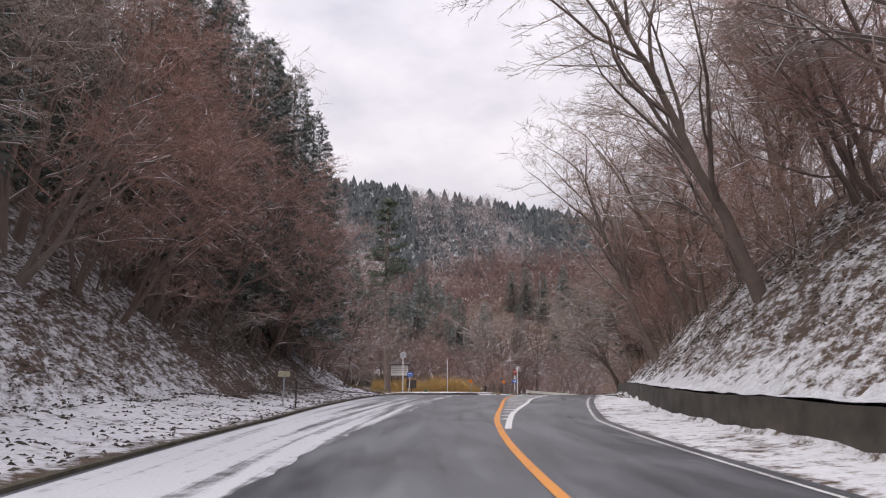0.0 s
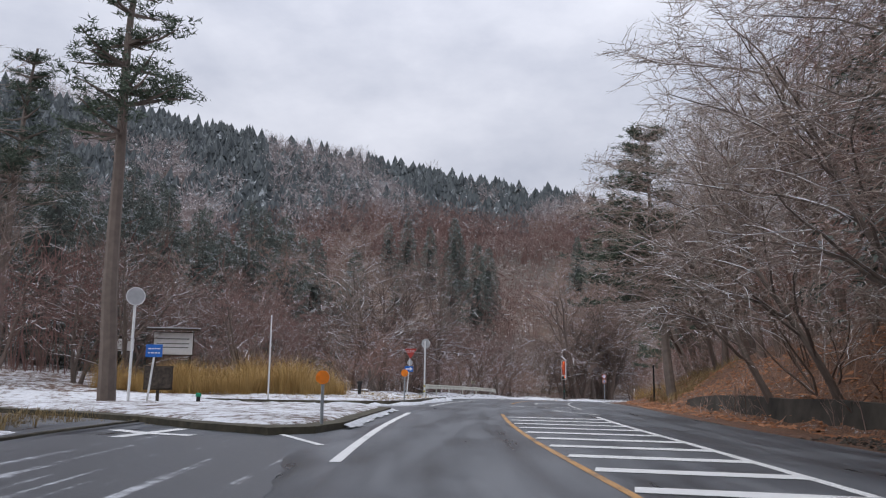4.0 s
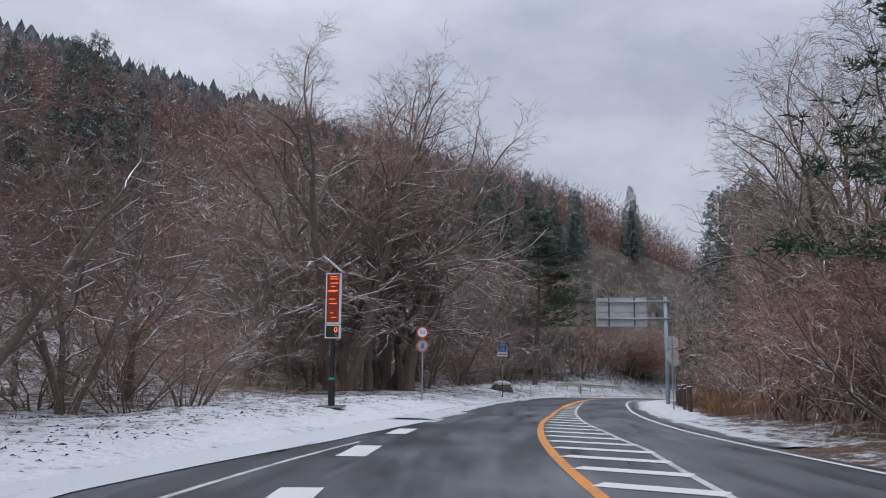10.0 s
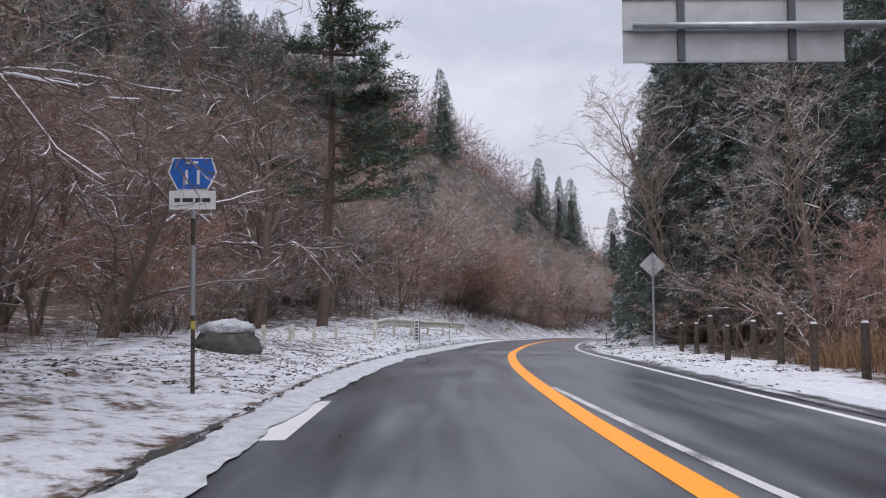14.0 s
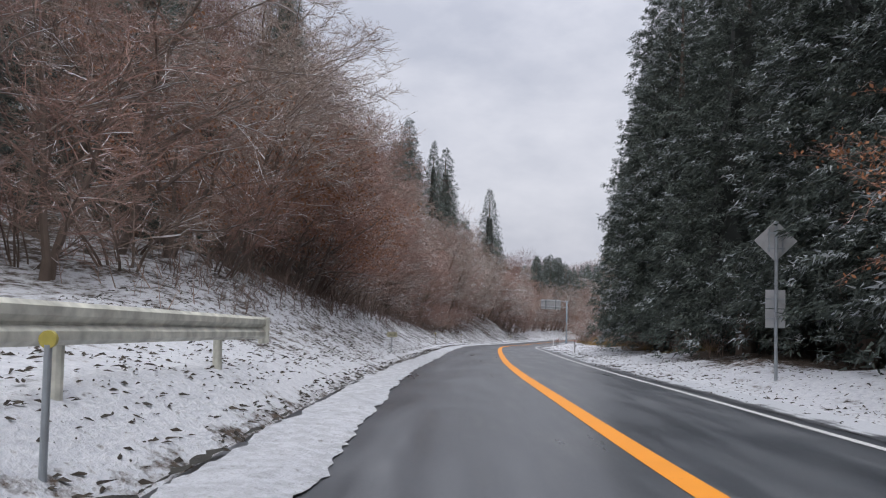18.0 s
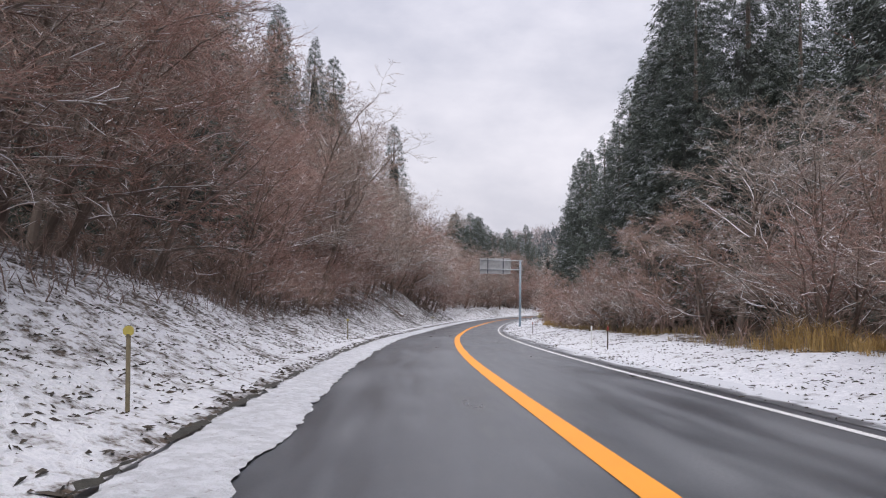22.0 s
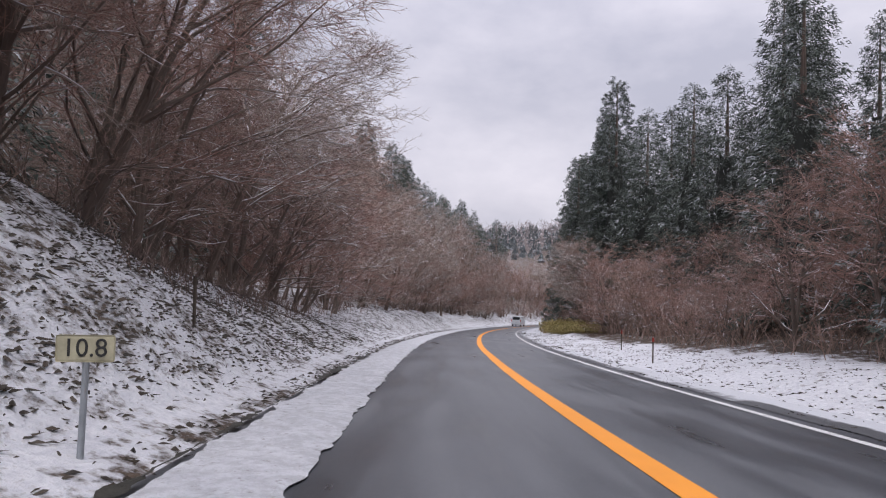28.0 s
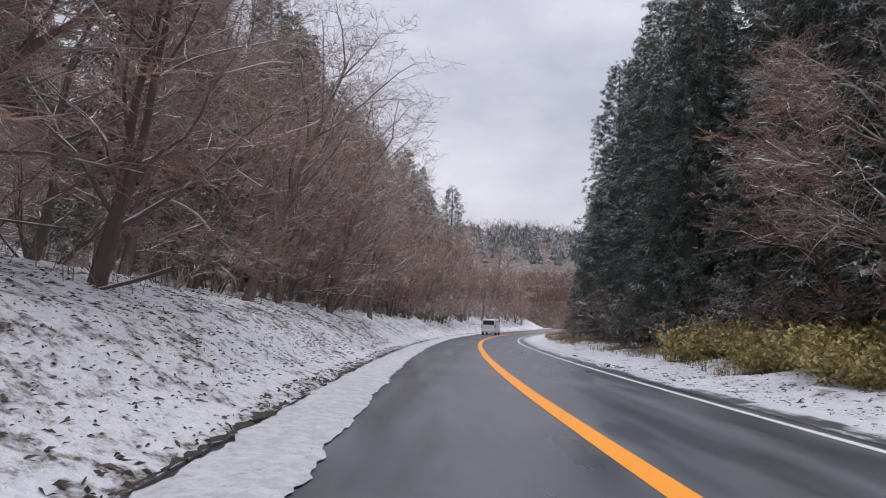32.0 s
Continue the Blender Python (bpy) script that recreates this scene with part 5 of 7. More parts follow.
scatter(167, T_CEDAR, 322, 372, 24, 38, 13, 0.9, 1.15, 0, 4.5)
scatter(168, T_CEDAR, 376, 440, 14.5, 24, 22, 0.8, 1.05, 0, 3.4)
scatter(169, T_BROAD[:2], 358, 378, 10.4, 13, 8, 0.6, 0.82, 5, 2.0)
scatter(170, T_SASA, 369, 388, 8.4, 10.4, 18, 0.55, 0.95, 0, 0.8)
scatter(171, T_SHRUB, 380, 480, 8.8, 12, 20, 0.6, 0.9, 0, 2.0)
scatter(172, T_CEDAR, 440, 500, 10.5, 24, 14, 0.8, 1.0, 0, 4.4)
# single trees that stand out
plant(T_PINE[0], 127.1, 10.9, 0.93, turn=40)
plant(T_PINE[1], 88.0, 10.4, 0.97, turn=heading(88))
plant(T_PINE[2], 74.5, -13.2, 1.05, turn=200)
plant(T_PINE[2], 82.0, -24.0, 0.9, turn=100)
for s, o, k in ((80.0, 13.0, 1.1), (84.5, 13.6, 1.2), (92.5, 13.4, 1.0), (76.0, 12.6, 1.0), (88.5, 14.5, 1.2), (72.0, 12.8, 1.05)):
    plant(T_TALL[int(s) % 2], s, o, k, turn=s * 41, lean=9)
scatter(188, T_BROAD[2:], 76, 104, 14, 17, 3, 0.95, 1.2, 6, 2.6)
plant(T_GIANT[0], 103.5, 13.4, 0.84, turn=250, lean=6)
plant(T_CEDAR[1], 62.0, 12.8, 0.95, turn=70)
plant(T_ARCH[0], 323.0, -7.0, 1.3, turn=40, lean=18)
plant(T_ARCH[1], 329.0, -7.2, 1.2, turn=110, lean=16)
plant(T_BIG[0], 158.0, -7.9, 1.0, turn=10, lean=3)
plant(T_BIG[0], 160.3, -9.2, 1.05, turn=130)
plant(T_BIG[0], 156.2, -9.8, 0.95, turn=250)
plant(T_BIG[0], 104.5, -10.6, 0.9, turn=70)
plant(T_BIG[0], 111.5, -10.8, 0.95, turn=190)
plant(T_BIG[0], 114.5, -9.4, 1.0, turn=310)
plant(T_BIG[0], 183.5, -8.2, 0.9, turn=300)
plant(T_BIG[0], 12.0, 10.6, 1.0, turn=30, lean=14)
plant(T_GIANT[0], 161.0, -10.6, 1.3, turn=95, lean=4)
plant(T_GIANT[0], 154.4, -10.8, 1.15, turn=170)
plant(T_ORANGE[0], 203.0, 10.2, 0.85, turn=20)
plant(T_GIANT[0], 149.0, 15.5, 0.9, turn=120)
plant(T_ORANGE[0], 178.0, -11.0, 0.9, turn=40)
plant(T_ORANGE[0], 216.5, -8.8, 1.2, turn=140, lean=8)
for s, o, k, a in ((136, 12.6, 1.15, 10), (141, 13.2, 1.2, 80), (146.5, 12.8, 1.1, 160), (153, 13.2, 1.05, 240), (159, 13.6, 1.1, 300), (166, 13.0, 1.0, 30)):
    plant(T_TALL[0 if k > 1.08 else 2], s, o, k, turn=a, lean=5)
plant(T_BROAD[2], 181.0, 9.8, 0.72, turn=77, lean=6)
plant(T_TALL[0], 175.0, 10.6, 0.8, turn=177, lean=5)
plant(T_TALL[0], 187.5, 9.4, 1.1, turn=10, lean=17)
plant(T_PINE[1], 188.0, -7.0, 1.08, turn=heading(188) + 180)
plant(T_ARCH[0], 376.5, 11.0, 0.95, turn=0, lean=8)
plant(T_ARCH[1], 381.0, 11.4, 1.0, turn=90, lean=6)
plant(T_ARCH[0], 371.0, 11.2, 0.9, turn=200, lean=8)
plant(T_TALL[0], 386.0, -6.2, 1.0, turn=60, lean=20)
plant(T_GIANT[0], 171.0, 17.0, 0.75, turn=220, lean=4)
plant(T_BROAD[2], 103.0, -10.4, 1.5, turn=10)
plant(T_CEDAR_NEAR[0], 269.5, -9.8, 0.95)
for s, o, k in ((346, 15.5, 0.8), (351, 17.5, 0.9), (356, 18.5, 0.95), (361, 17.0, 0.9), (367, 16.5, 0.95), (341, 18.5, 0.85), (373, 14.5, 0.95)):
    plant(T_CEDAR[int(s) % 2], s, o, k, turn=s * 29)
for s, o, k in ((296.0, 13.8, 0.78), (301.0, 14.2, 0.7), (289.0, 14.8, 1.0), (284.0, 15.2, 1.08), (305.5, 14.6, 0.66), (323.5, 14.6, 0.95), (327.5, 13.8, 1.0), (332.0, 14.8, 1.05)):
    plant(T_CEDAR_NEAR[int(s) % 2], s, o, k, turn=s * 47)
plant(T_CEDAR_NEAR[0], 281.0, 14.6, 0.95)
plant(T_CEDAR_NEAR[1], 276.5, 14.0, 0.95)
plant(T_CEDAR_NEAR[0], 271.0, 14.6, 0.95, turn=99)
plant(T_CEDAR_NEAR[1], 286.0, 14.6, 0.92, turn=190)
plant(T_CEDAR_NEAR[0], 292.0, 15.0, 0.92, turn=280)
plant(T_CEDAR_NEAR[1], 387.0, -10.4, 0.95)
plant(T_CEDAR[2], 436.0, -10.0, 1.1)
for s, o, k in ((186.0, 11.8, 0.92), (181.5, 12.8, 0.95), (176.5, 13.6, 0.88)):
    plant(T_CEDAR_NEAR[int(s) % 2], s, o, k, turn=s * 23)
for s, o, k in ((333.5, -7.5, 1.1), (341.0, -7.6, 1.2), (347.5, -7.8, 1.15), (371.5, -7.4, 1.1)):
    plant(T_ARCH[0], s, o, k, turn=s * 19, lean=12)
plant(T_TALL[0], 280.0, -6.0, 1.1, turn=50, lean=14)
plant(T_TALL[0], 318.0, -6.8, 1.05, turn=140, lean=14)


def far_woods():
    """The wooded ridges: pointed conifers and leafless crowns, too far off to be told apart one by one."""
    rng = random.Random(7)
    CV, CF, BV, BF, MV, MF = [], [], [], [], [], []
    road_xy = DENSE[::6, :2]

    def spruce(x, y, z, big):
        h, r = rng.uniform(4.0, 7.6) * big, rng.uniform(1.9, 3.2) * big
        for lv in range(4):
            z0, z1 = z - 0.5 + h * (0.05 + 0.2 * lv), z + h * (0.52 + 0.17 * lv)
            k, n, a0 = len(CV), 9, rng.uniform(0, 6.28)
            for j in range(n):
                a = a0 + 6.283 * j / n
                q = r * (1 - 0.19 * lv) * (rng.uniform(0.9, 1.25) if j % 2 else rng.uniform(0.45, 0.7))
                CV.append((x + math.cos(a) * q, y + math.sin(a) * q, z0 + rng.uniform(-0.6, 0.6)))
            CV.append((x + rng.uniform(-0.2, 0.2), y + rng.uniform(-0.2, 0.2), min(z1, z + h)))
            for j in range(n):
                CF.append((k + j, k + (j + 1) % n, k + n))

    def bare(V, F, x, y, z, h, n, wide, w0):
        """A rounded leafless crown of fine strokes over a few upright stems."""
        wide = h * 0.42 * wide
        for j in range(n):
            u = Vector((rng.gauss(0, 1), rng.gauss(0, 1), rng.gauss(0, 1))).normalized() * rng.random() ** 0.4
            if j % 9 == 0:
                p, d, ln = Vector((x + u.x * wide * 0.3, y + u.y * wide * 0.3, z - 0.3)), Vector((u.x * 0.35, u.y * 0.35, 1)).normalized(), h * rng.uniform(0.5, 0.9)
            else:
                p = Vector((x + u.x * wide, y + u.y * wide, z + h * (0.56 + 0.40 * u.z)))
                d, ln = (u + Vector((rng.gauss(0, 0.5), rng.gauss(0, 0.5), 0.25 + rng.gauss(0, 0.4)))).normalized(), h * rng.uniform(0.12, 0.26)
            add_blade(V, F, p, p + d * ln, perp(d, rng) * w0)
    count = 0
    for _ in range(60000):
        x = rng.uniform(-230, 560)
        y = rng.uniform(130, 345)
        d = float(np.hypot(road_xy[:, 0] - x, road_xy[:, 1] - y).min())
        if d < 60 or count > 13500:
            continue
        z = max(ridge_height(x, y), -26 if d < 130 else -99)
        if z < -27:
            continue
        patch = noise.noise(Vector((x * 0.018, y * 0.018, 2.0))) + 0.5 * noise.noise(Vector((x * 0.06, y * 0.06, 4.0)))
        low = z < 22
        if d < 84:
            if patch > -0.25:
                bare(MV, MF, x, y, z, rng.uniform(7, 11), 80, 0.95, 0.045)
                count += 1
            continue
        if patch > (0.34 if low else 0.27) or (-8 < x + 0.12 * (y - 250) < 30 and z > 20 and rng.random() < 0.6):
            bare(BV, BF, x, y, z, rng.uniform(6, 9), 56, 0.9, 0.07)
        else:
            spruce(x, y, z, 1.0)
        count += 1
    for _ in range(5200):
        x, y = rng.uniform(560, 1150), rng.uniform(60, 560)
        z = ridge_height(x, y)
        if z < -5:
            continue
        if rng.random() < 0.45:
            bare(BV, BF, x, y, z, 14, 22, 1.0, 0.22)
        else:
            spruce(x, y, z, 1.4)
    for _ in range(2900):
        s = rng.uniform(62, 498)
        side = rng.random()
        o = rng.uniform(-66, -26) if side < 0.7 else rng.uniform(24, 56)
        if (178 < s < 246 and o < 0 and rng.random() < 0.85) or (s < 100 and o > 0) or (s < 175 and o < -30 and rng.random() < 0.88):
            continue
        p = ground_at(s, o)
        bare(MV, MF, p.x, p.y, p.z, rng.uniform(7, 12), 90, 0.95, 0.04)
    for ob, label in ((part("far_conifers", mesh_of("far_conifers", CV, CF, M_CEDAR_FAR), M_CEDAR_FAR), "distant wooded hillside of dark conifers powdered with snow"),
                      (part("far_bare_woods", mesh_of("far_bare_woods", BV, BF, M_TWIG_FAR), M_TWIG_FAR), "distant leafless woods, pale with frost and haze put into their colour"),
                      (part("leafless_woods", mesh_of("leafless_woods", MV, MF, M_TWIG_DUSK), M_TWIG_DUSK), "brown leafless woods on the slopes behind the roadside trees")):
        tagged(ob, label, "woods", kind="stuff")


# far woods: bluish greys carry the distance haze in the colour, besides snow and frost
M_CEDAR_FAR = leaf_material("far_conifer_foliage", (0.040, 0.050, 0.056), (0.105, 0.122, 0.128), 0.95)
M_TWIG_FAR = bark_material("far_frosted_hazy_twigs", (0.21, 0.185, 0.185), (0.46, 0.43, 0.44), 0.9)
far_woods()

# ---- things by the road ----
def disc(bm, z, r, t=0.012, y=0.0, seg=28, x=0.0):
    """A round plate that faces -y, centred at x, y, z."""
    return tube(bm, (x, y - t / 2, z), (x, y + t / 2, z), r, r, seg)


def ring(bm, z, r0, r1, y, seg=28):
    vs = []
    for k in range(seg):
        a = 2 * math.pi * k / seg
        vs.append((bm.verts.new((math.cos(a) * r0, y, z + math.sin(a) * r0)), bm.verts.new((math.cos(a) * r1, y, z + math.sin(a) * r1))))
    for k in range(seg):
        (a, b), (c, d) = vs[k], vs[(k + 1) % seg]
        bm.faces.new((a, b, d, c))
    bmesh.ops.recalc_face_normals(bm, faces=bm.faces[:])
    ext = bmesh.ops.extrude_face_region(bm, geom=bm.faces[:])
    bmesh.ops.translate(bm, verts=[v for v in ext["geom"] if isinstance(v, bmesh.types.BMVert)], vec=(0, -0.004, 0))
    return bm


def letters(text, size, material, parent, x, y, z, name="lettering", depth=0.003, label="", bold=0.0):
    """Raised characters that face -y, centred at x, z."""
    cu = bpy.data.curves.new(name, "FONT")
    cu.body, cu.size, cu.align_x, cu.align_y, cu.extrude = text, size, "CENTER", "CENTER", depth
    cu.offset = bold
    tmp = bpy.data.objects.new(name, cu)
    scene.collection.objects.link(tmp)
    me = bpy.data.meshes.new_from_object(tmp.evaluated_get(bpy.context.evaluated_depsgraph_get()))
    bpy.data.objects.remove(tmp)
    bpy.data.curves.remove(cu)
    me.transform(pose(x, y, z, 90, 0, 0))
    me.materials.clear()
    me.materials.append(material)
    return part(name, me, material, parent, label)


def bars(rows, x0, x1, material, parent, y, h=0.03, seed=1):
    """Writing that cannot be read: a plain bar for each word."""
    rng = random.Random(seed)
    for z in rows:
        x = x0
        while x < x1 - 0.02:
            w = min(rng.uniform(0.06, 0.16), x1 - x)
            part("text_bar", box(bmesh.new(), x + w / 2, y, z, w, 0.004, h), material, parent)
            x += w + 0.03


def post(parent, h, r, material, name="post", base=-0.3, x=0.0, y=0.0, seg=12, label=""):
    return part(name, tube(bmesh.new(), (x, y, base), (x, y, h), r, r, seg), material, parent, label)


def delineator(s, o, h, r, body, top, label, group, shape="round", size=0.06):
    """A slim marker post with a reflector."""
    t = thing("marker_post", stand(s, o), label, "marker post", group)
    post(t, h, r, body)
    if shape == "round":
        part("reflector", disc(bmesh.new(), h + size * 0.6, size, 0.03), top, t)
    elif shape == "big":
        part("reflector", disc(bmesh.new(), h + size * 0.8, size, 0.02, -0.04, 36), top, t, "large round orange reflector")
        part("reflector_rim", ring(bmesh.new(), h + size * 0.8, size * 0.97, size * 1.03, -0.03, 36), M_GALV, t)
    elif shape == "cap":
        part("cap", tube(bmesh.new(), (0, 0, h - 0.1), (0, 0, h + 0.02), r * 1.5, r * 1.2), top, t)
    return t


MARK_G = "marker posts along the verge"
delineator(61.9, -2.3, 1.06, 0.035, M_GALV, M_ORANGE, "post with a large round orange reflector on the snowy traffic island", MARK_G, "big", 0.145)
delineator(79.6, -2.4, 1.22, 0.035, M_GALV, M_ORANGE, "post with a large round orange reflector at the verge's kerb", MARK_G, "big", 0.16)
for s, o in ((196.7, -2.35), (245.6, -2.75), (270.2, -2.9)):
    delineator(s, o, 0.82, 0.024, M_GALV if s < 200 else M_STAKE, M_YREFL, "short pale post with a yellowish round reflector in the snow bank", MARK_G, "round", 0.055)
for s, o in ((237.8, 6.25), (262.8, 6.7), (290.0, 6.9), (343.0, 7.3), (335.8, 6.6)):
    delineator(s, o, 0.75, 0.022, M_DARKWOOD, M_RED, "thin dark marker post with a small red top, in verge snow", MARK_G, "cap")
delineator(200.0, 6.5, 0.62, 0.03, M_BLACK, M_BLACK, "short black marker post in verge snow", MARK_G, "cap")
delineator(264.0, 6.4, 0.8, 0.022, M_WPAINT, M_WPAINT, "thin white marker post in verge snow", MARK_G, "cap")
delineator(83.0, -5.2, 0.62, 0.09, M_BLACK, M_BLACK, "stubby black post on the snowy verge", MARK_G, "cap")
delineator(25.6, -4.9, 0.85, 0.025, M_DARKWOOD, M_DARKWOOD, "thin wooden snow stake beside the kerb", MARK_G, "cap")
delineator(71.5, -8.4, 0.55, 0.07, M_BLACK, M_GREENBAND, "stubby dark post with a green cap at the side road", MARK_G, "cap")
delineator(326.5, -3.9, 0.8, 0.03, M_DARKWOOD, M_DARKWOOD, "dark wooden stake on the snowy bank", MARK_G, "cap")
delineator(92.0, 9.8, 2.1, 0.05, M_BLACK, M_BLACK, "black metal post at the foot of the leafy bank", MARK_G, "cap")
delineator(110.5, 8.6, 0.95, 0.05, M_WPAINT, M_WPAINT, "short white post by dry grass", MARK_G, "cap")


def snow_pole(s, o, h, label):
    t = thing("snow_pole", stand(s, o), label, "pole")
    part("pole", tube(bmesh.new(), (0, 0, -0.3), (0, 0, h), 0.04, 0.03, 12), M_WPAINT, t)
    part("base_collar", tube(bmesh.new(), (0, 0, -0.05), (0, 0, 0.12), 0.06, 0.06, 12), M_GALV, t)
    return t


snow_pole(77.3, -7.8, 3.6, "tall slim white snow pole beside the tawny grass")


def mirror_post(s, o, h, r, label, turn=0.0, plate=None, bands=False):
    """White post that carries a round plate, seen from behind."""
    t = thing("round_sign", stand(s, o, turn), label, "road sign")
    post(t, h, 0.045, M_WPAINT)
    d = part("plate", disc(bmesh.new(), h - r * 0.55, r, 0.02, -0.06, 32), M_SIGNBACK, t, "round grey plate")
    part("plate_rim", ring(bmesh.new(), h - r * 0.55, r * 0.93, r * 1.02, -0.07, 32), M_WPAINT, t)
    part("bracket", box(bmesh.new(), 0, -0.035, h - r * 0.55, r * 1.2, 0.03, 0.05), M_GALV, t)
    if bands:
        for z in (0.35, 0.62):
            part("band", tube(bmesh.new(), (0, 0, z), (0, 0, z + 0.1), 0.05, 0.05, 12), M_YREFL, t, "yellow band")
    return t


mirror_post(88.0, -2.85, 3.15, 0.27, "round traffic sign on a white post with yellow bands", 160, bands=True)
mirror_post(70.6, -10.4, 3.9, 0.30, "round convex mirror on a tall white post at the side road", 30)


def blue_lantern_sign(s, o):
    t = thing("direction_sign", stand(s, o, -10), "small blue direction sign on a leaning white post", "road sign")
    part("post", tube(bmesh.new(), (-0.12, 0, -0.3), (0.1, 0, 1.75), 0.035, 0.035, 10), M_WPAINT, t)
    part("panel", box(bmesh.new(), 0.12, -0.05, 1.95, 0.62, 0.02, 0.42, 0.006), M_BLUE, t)
    bars((1.88, 2.02), -0.1, 0.36, M_WFACE, t, -0.064, 0.04, 3)
    return t


blue_lantern_sign(71.0, -9.9)


def plank_sign(s, o, w, h, z, label, face, rows, roof=False, legs=True, turn=0.0):
    """A board on two legs, with or without a little roof."""
    t = thing("notice_board", stand(s, o, turn), label, "notice board")
    part("board", box(bmesh.new(), 0, 0, z, w, 0.05, h, 0.008), face, t)
    part("frame", box(bmesh.new(), 0, 0.035, z, w + 0.1, 0.03, h + 0.1), M_DARKWOOD, t)
    for x in ((-w * 0.45, w * 0.45) if legs else (0,)):
        part("leg", box(bmesh.new(), x, 0.08, (z + h / 2) / 2 - 0.2, 0.1, 0.08, z + h / 2 + 0.4, 0.01), M_DARKWOOD, t)
    if roof:
        part("roof", box(bmesh.new(), 0, 0, z + h / 2 + 0.18, w + 0.7, 0.7, 0.08, 0.02), M_DARKWOOD, t)
        part("roof_snow", box(bmesh.new(), 0, 0, z + h / 2 + 0.245, w + 0.66, 0.66, 0.05, 0.02), M_SNOW, t)
    bars(rows, -w * 0.42, w * 0.42, M_LETTER, t, -0.03, 0.05, int(s))
    return t


plank_sign(84.2, -15.7, 2.0, 1.15, 2.25, "pale map board under a small snow-topped roof, writing faded", M_WFACE, (2.5, 2.25, 2.05), True, turn=14)
plank_sign(83.5, -18.0, 1.0, 0.62, 2.3, "small white notice board on posts behind the grass", M_WFACE, (), False, turn=14)
plank_sign(71.4, -10.9 + 1.1, 0.85, 0.7, 1.05, "dark wooden sign with pale unreadable writing", M_DARKWOOD, (), False, False, 10)


def stop_sign(s, o):
    t = thing("stop_sign", stand(s, o, 8), "faded red stop sign over blue one-way sign, leaning post", "road sign")
    part("post", tube(bmesh.new(), (-0.1, 0, -0.3), (0.16, 0, 3.35), 0.035, 0.035, 12), M_WPAINT, t)
    bm = bmesh.new()
    tri = [(-0.44, 0), (0.44, 0), (0, -0.76)]
    lo = [bm.verts.new((x + 0.16, -0.05, 3.3 + z)) for x, z in tri]
    f = bm.faces.new(lo)
    ex = bmesh.ops.extrude_face_region(bm, geom=[f])
    bmesh.ops.translate(bm, verts=[v for v in ex["geom"] if isinstance(v, bmesh.types.BMVert)], vec=(0, -0.015, 0))
    bmesh.ops.recalc_face_normals(bm, faces=bm.faces[:])
    plate = part("triangle_plate", bm, M_RED, t, "faded red triangle with a white word")
    letters("止まれ", 0.21, M_WFACE, t, 0.16, -0.068, 3.1)
    part("round_plate", disc(bmesh.new(), 2.3, 0.2, 0.012, 0.05, 24, 0.1), M_SIGNBACK, t, "grey back of a round plate")
    part("one_way_plate", box(bmesh.new(), 0.06, -0.05, 1.85, 0.62, 0.015, 0.4, 0.004), M_BLUE, t, "blue plate with a white arrow")
    part("arrow_shaft", box(bmesh.new(), -0.03, -0.062, 1.85, 0.3, 0.006, 0.09), M_WFACE, t)
    bm = bmesh.new()
    f = bm.faces.new([bm.verts.new(p) for p in ((0.12, -0.064, 1.99), (0.12, -0.064, 1.71), (0.33, -0.064, 1.85))])
    part("arrow_head", bm, M_WFACE, t)
    return t


stop_sign(99.8, -6.9)


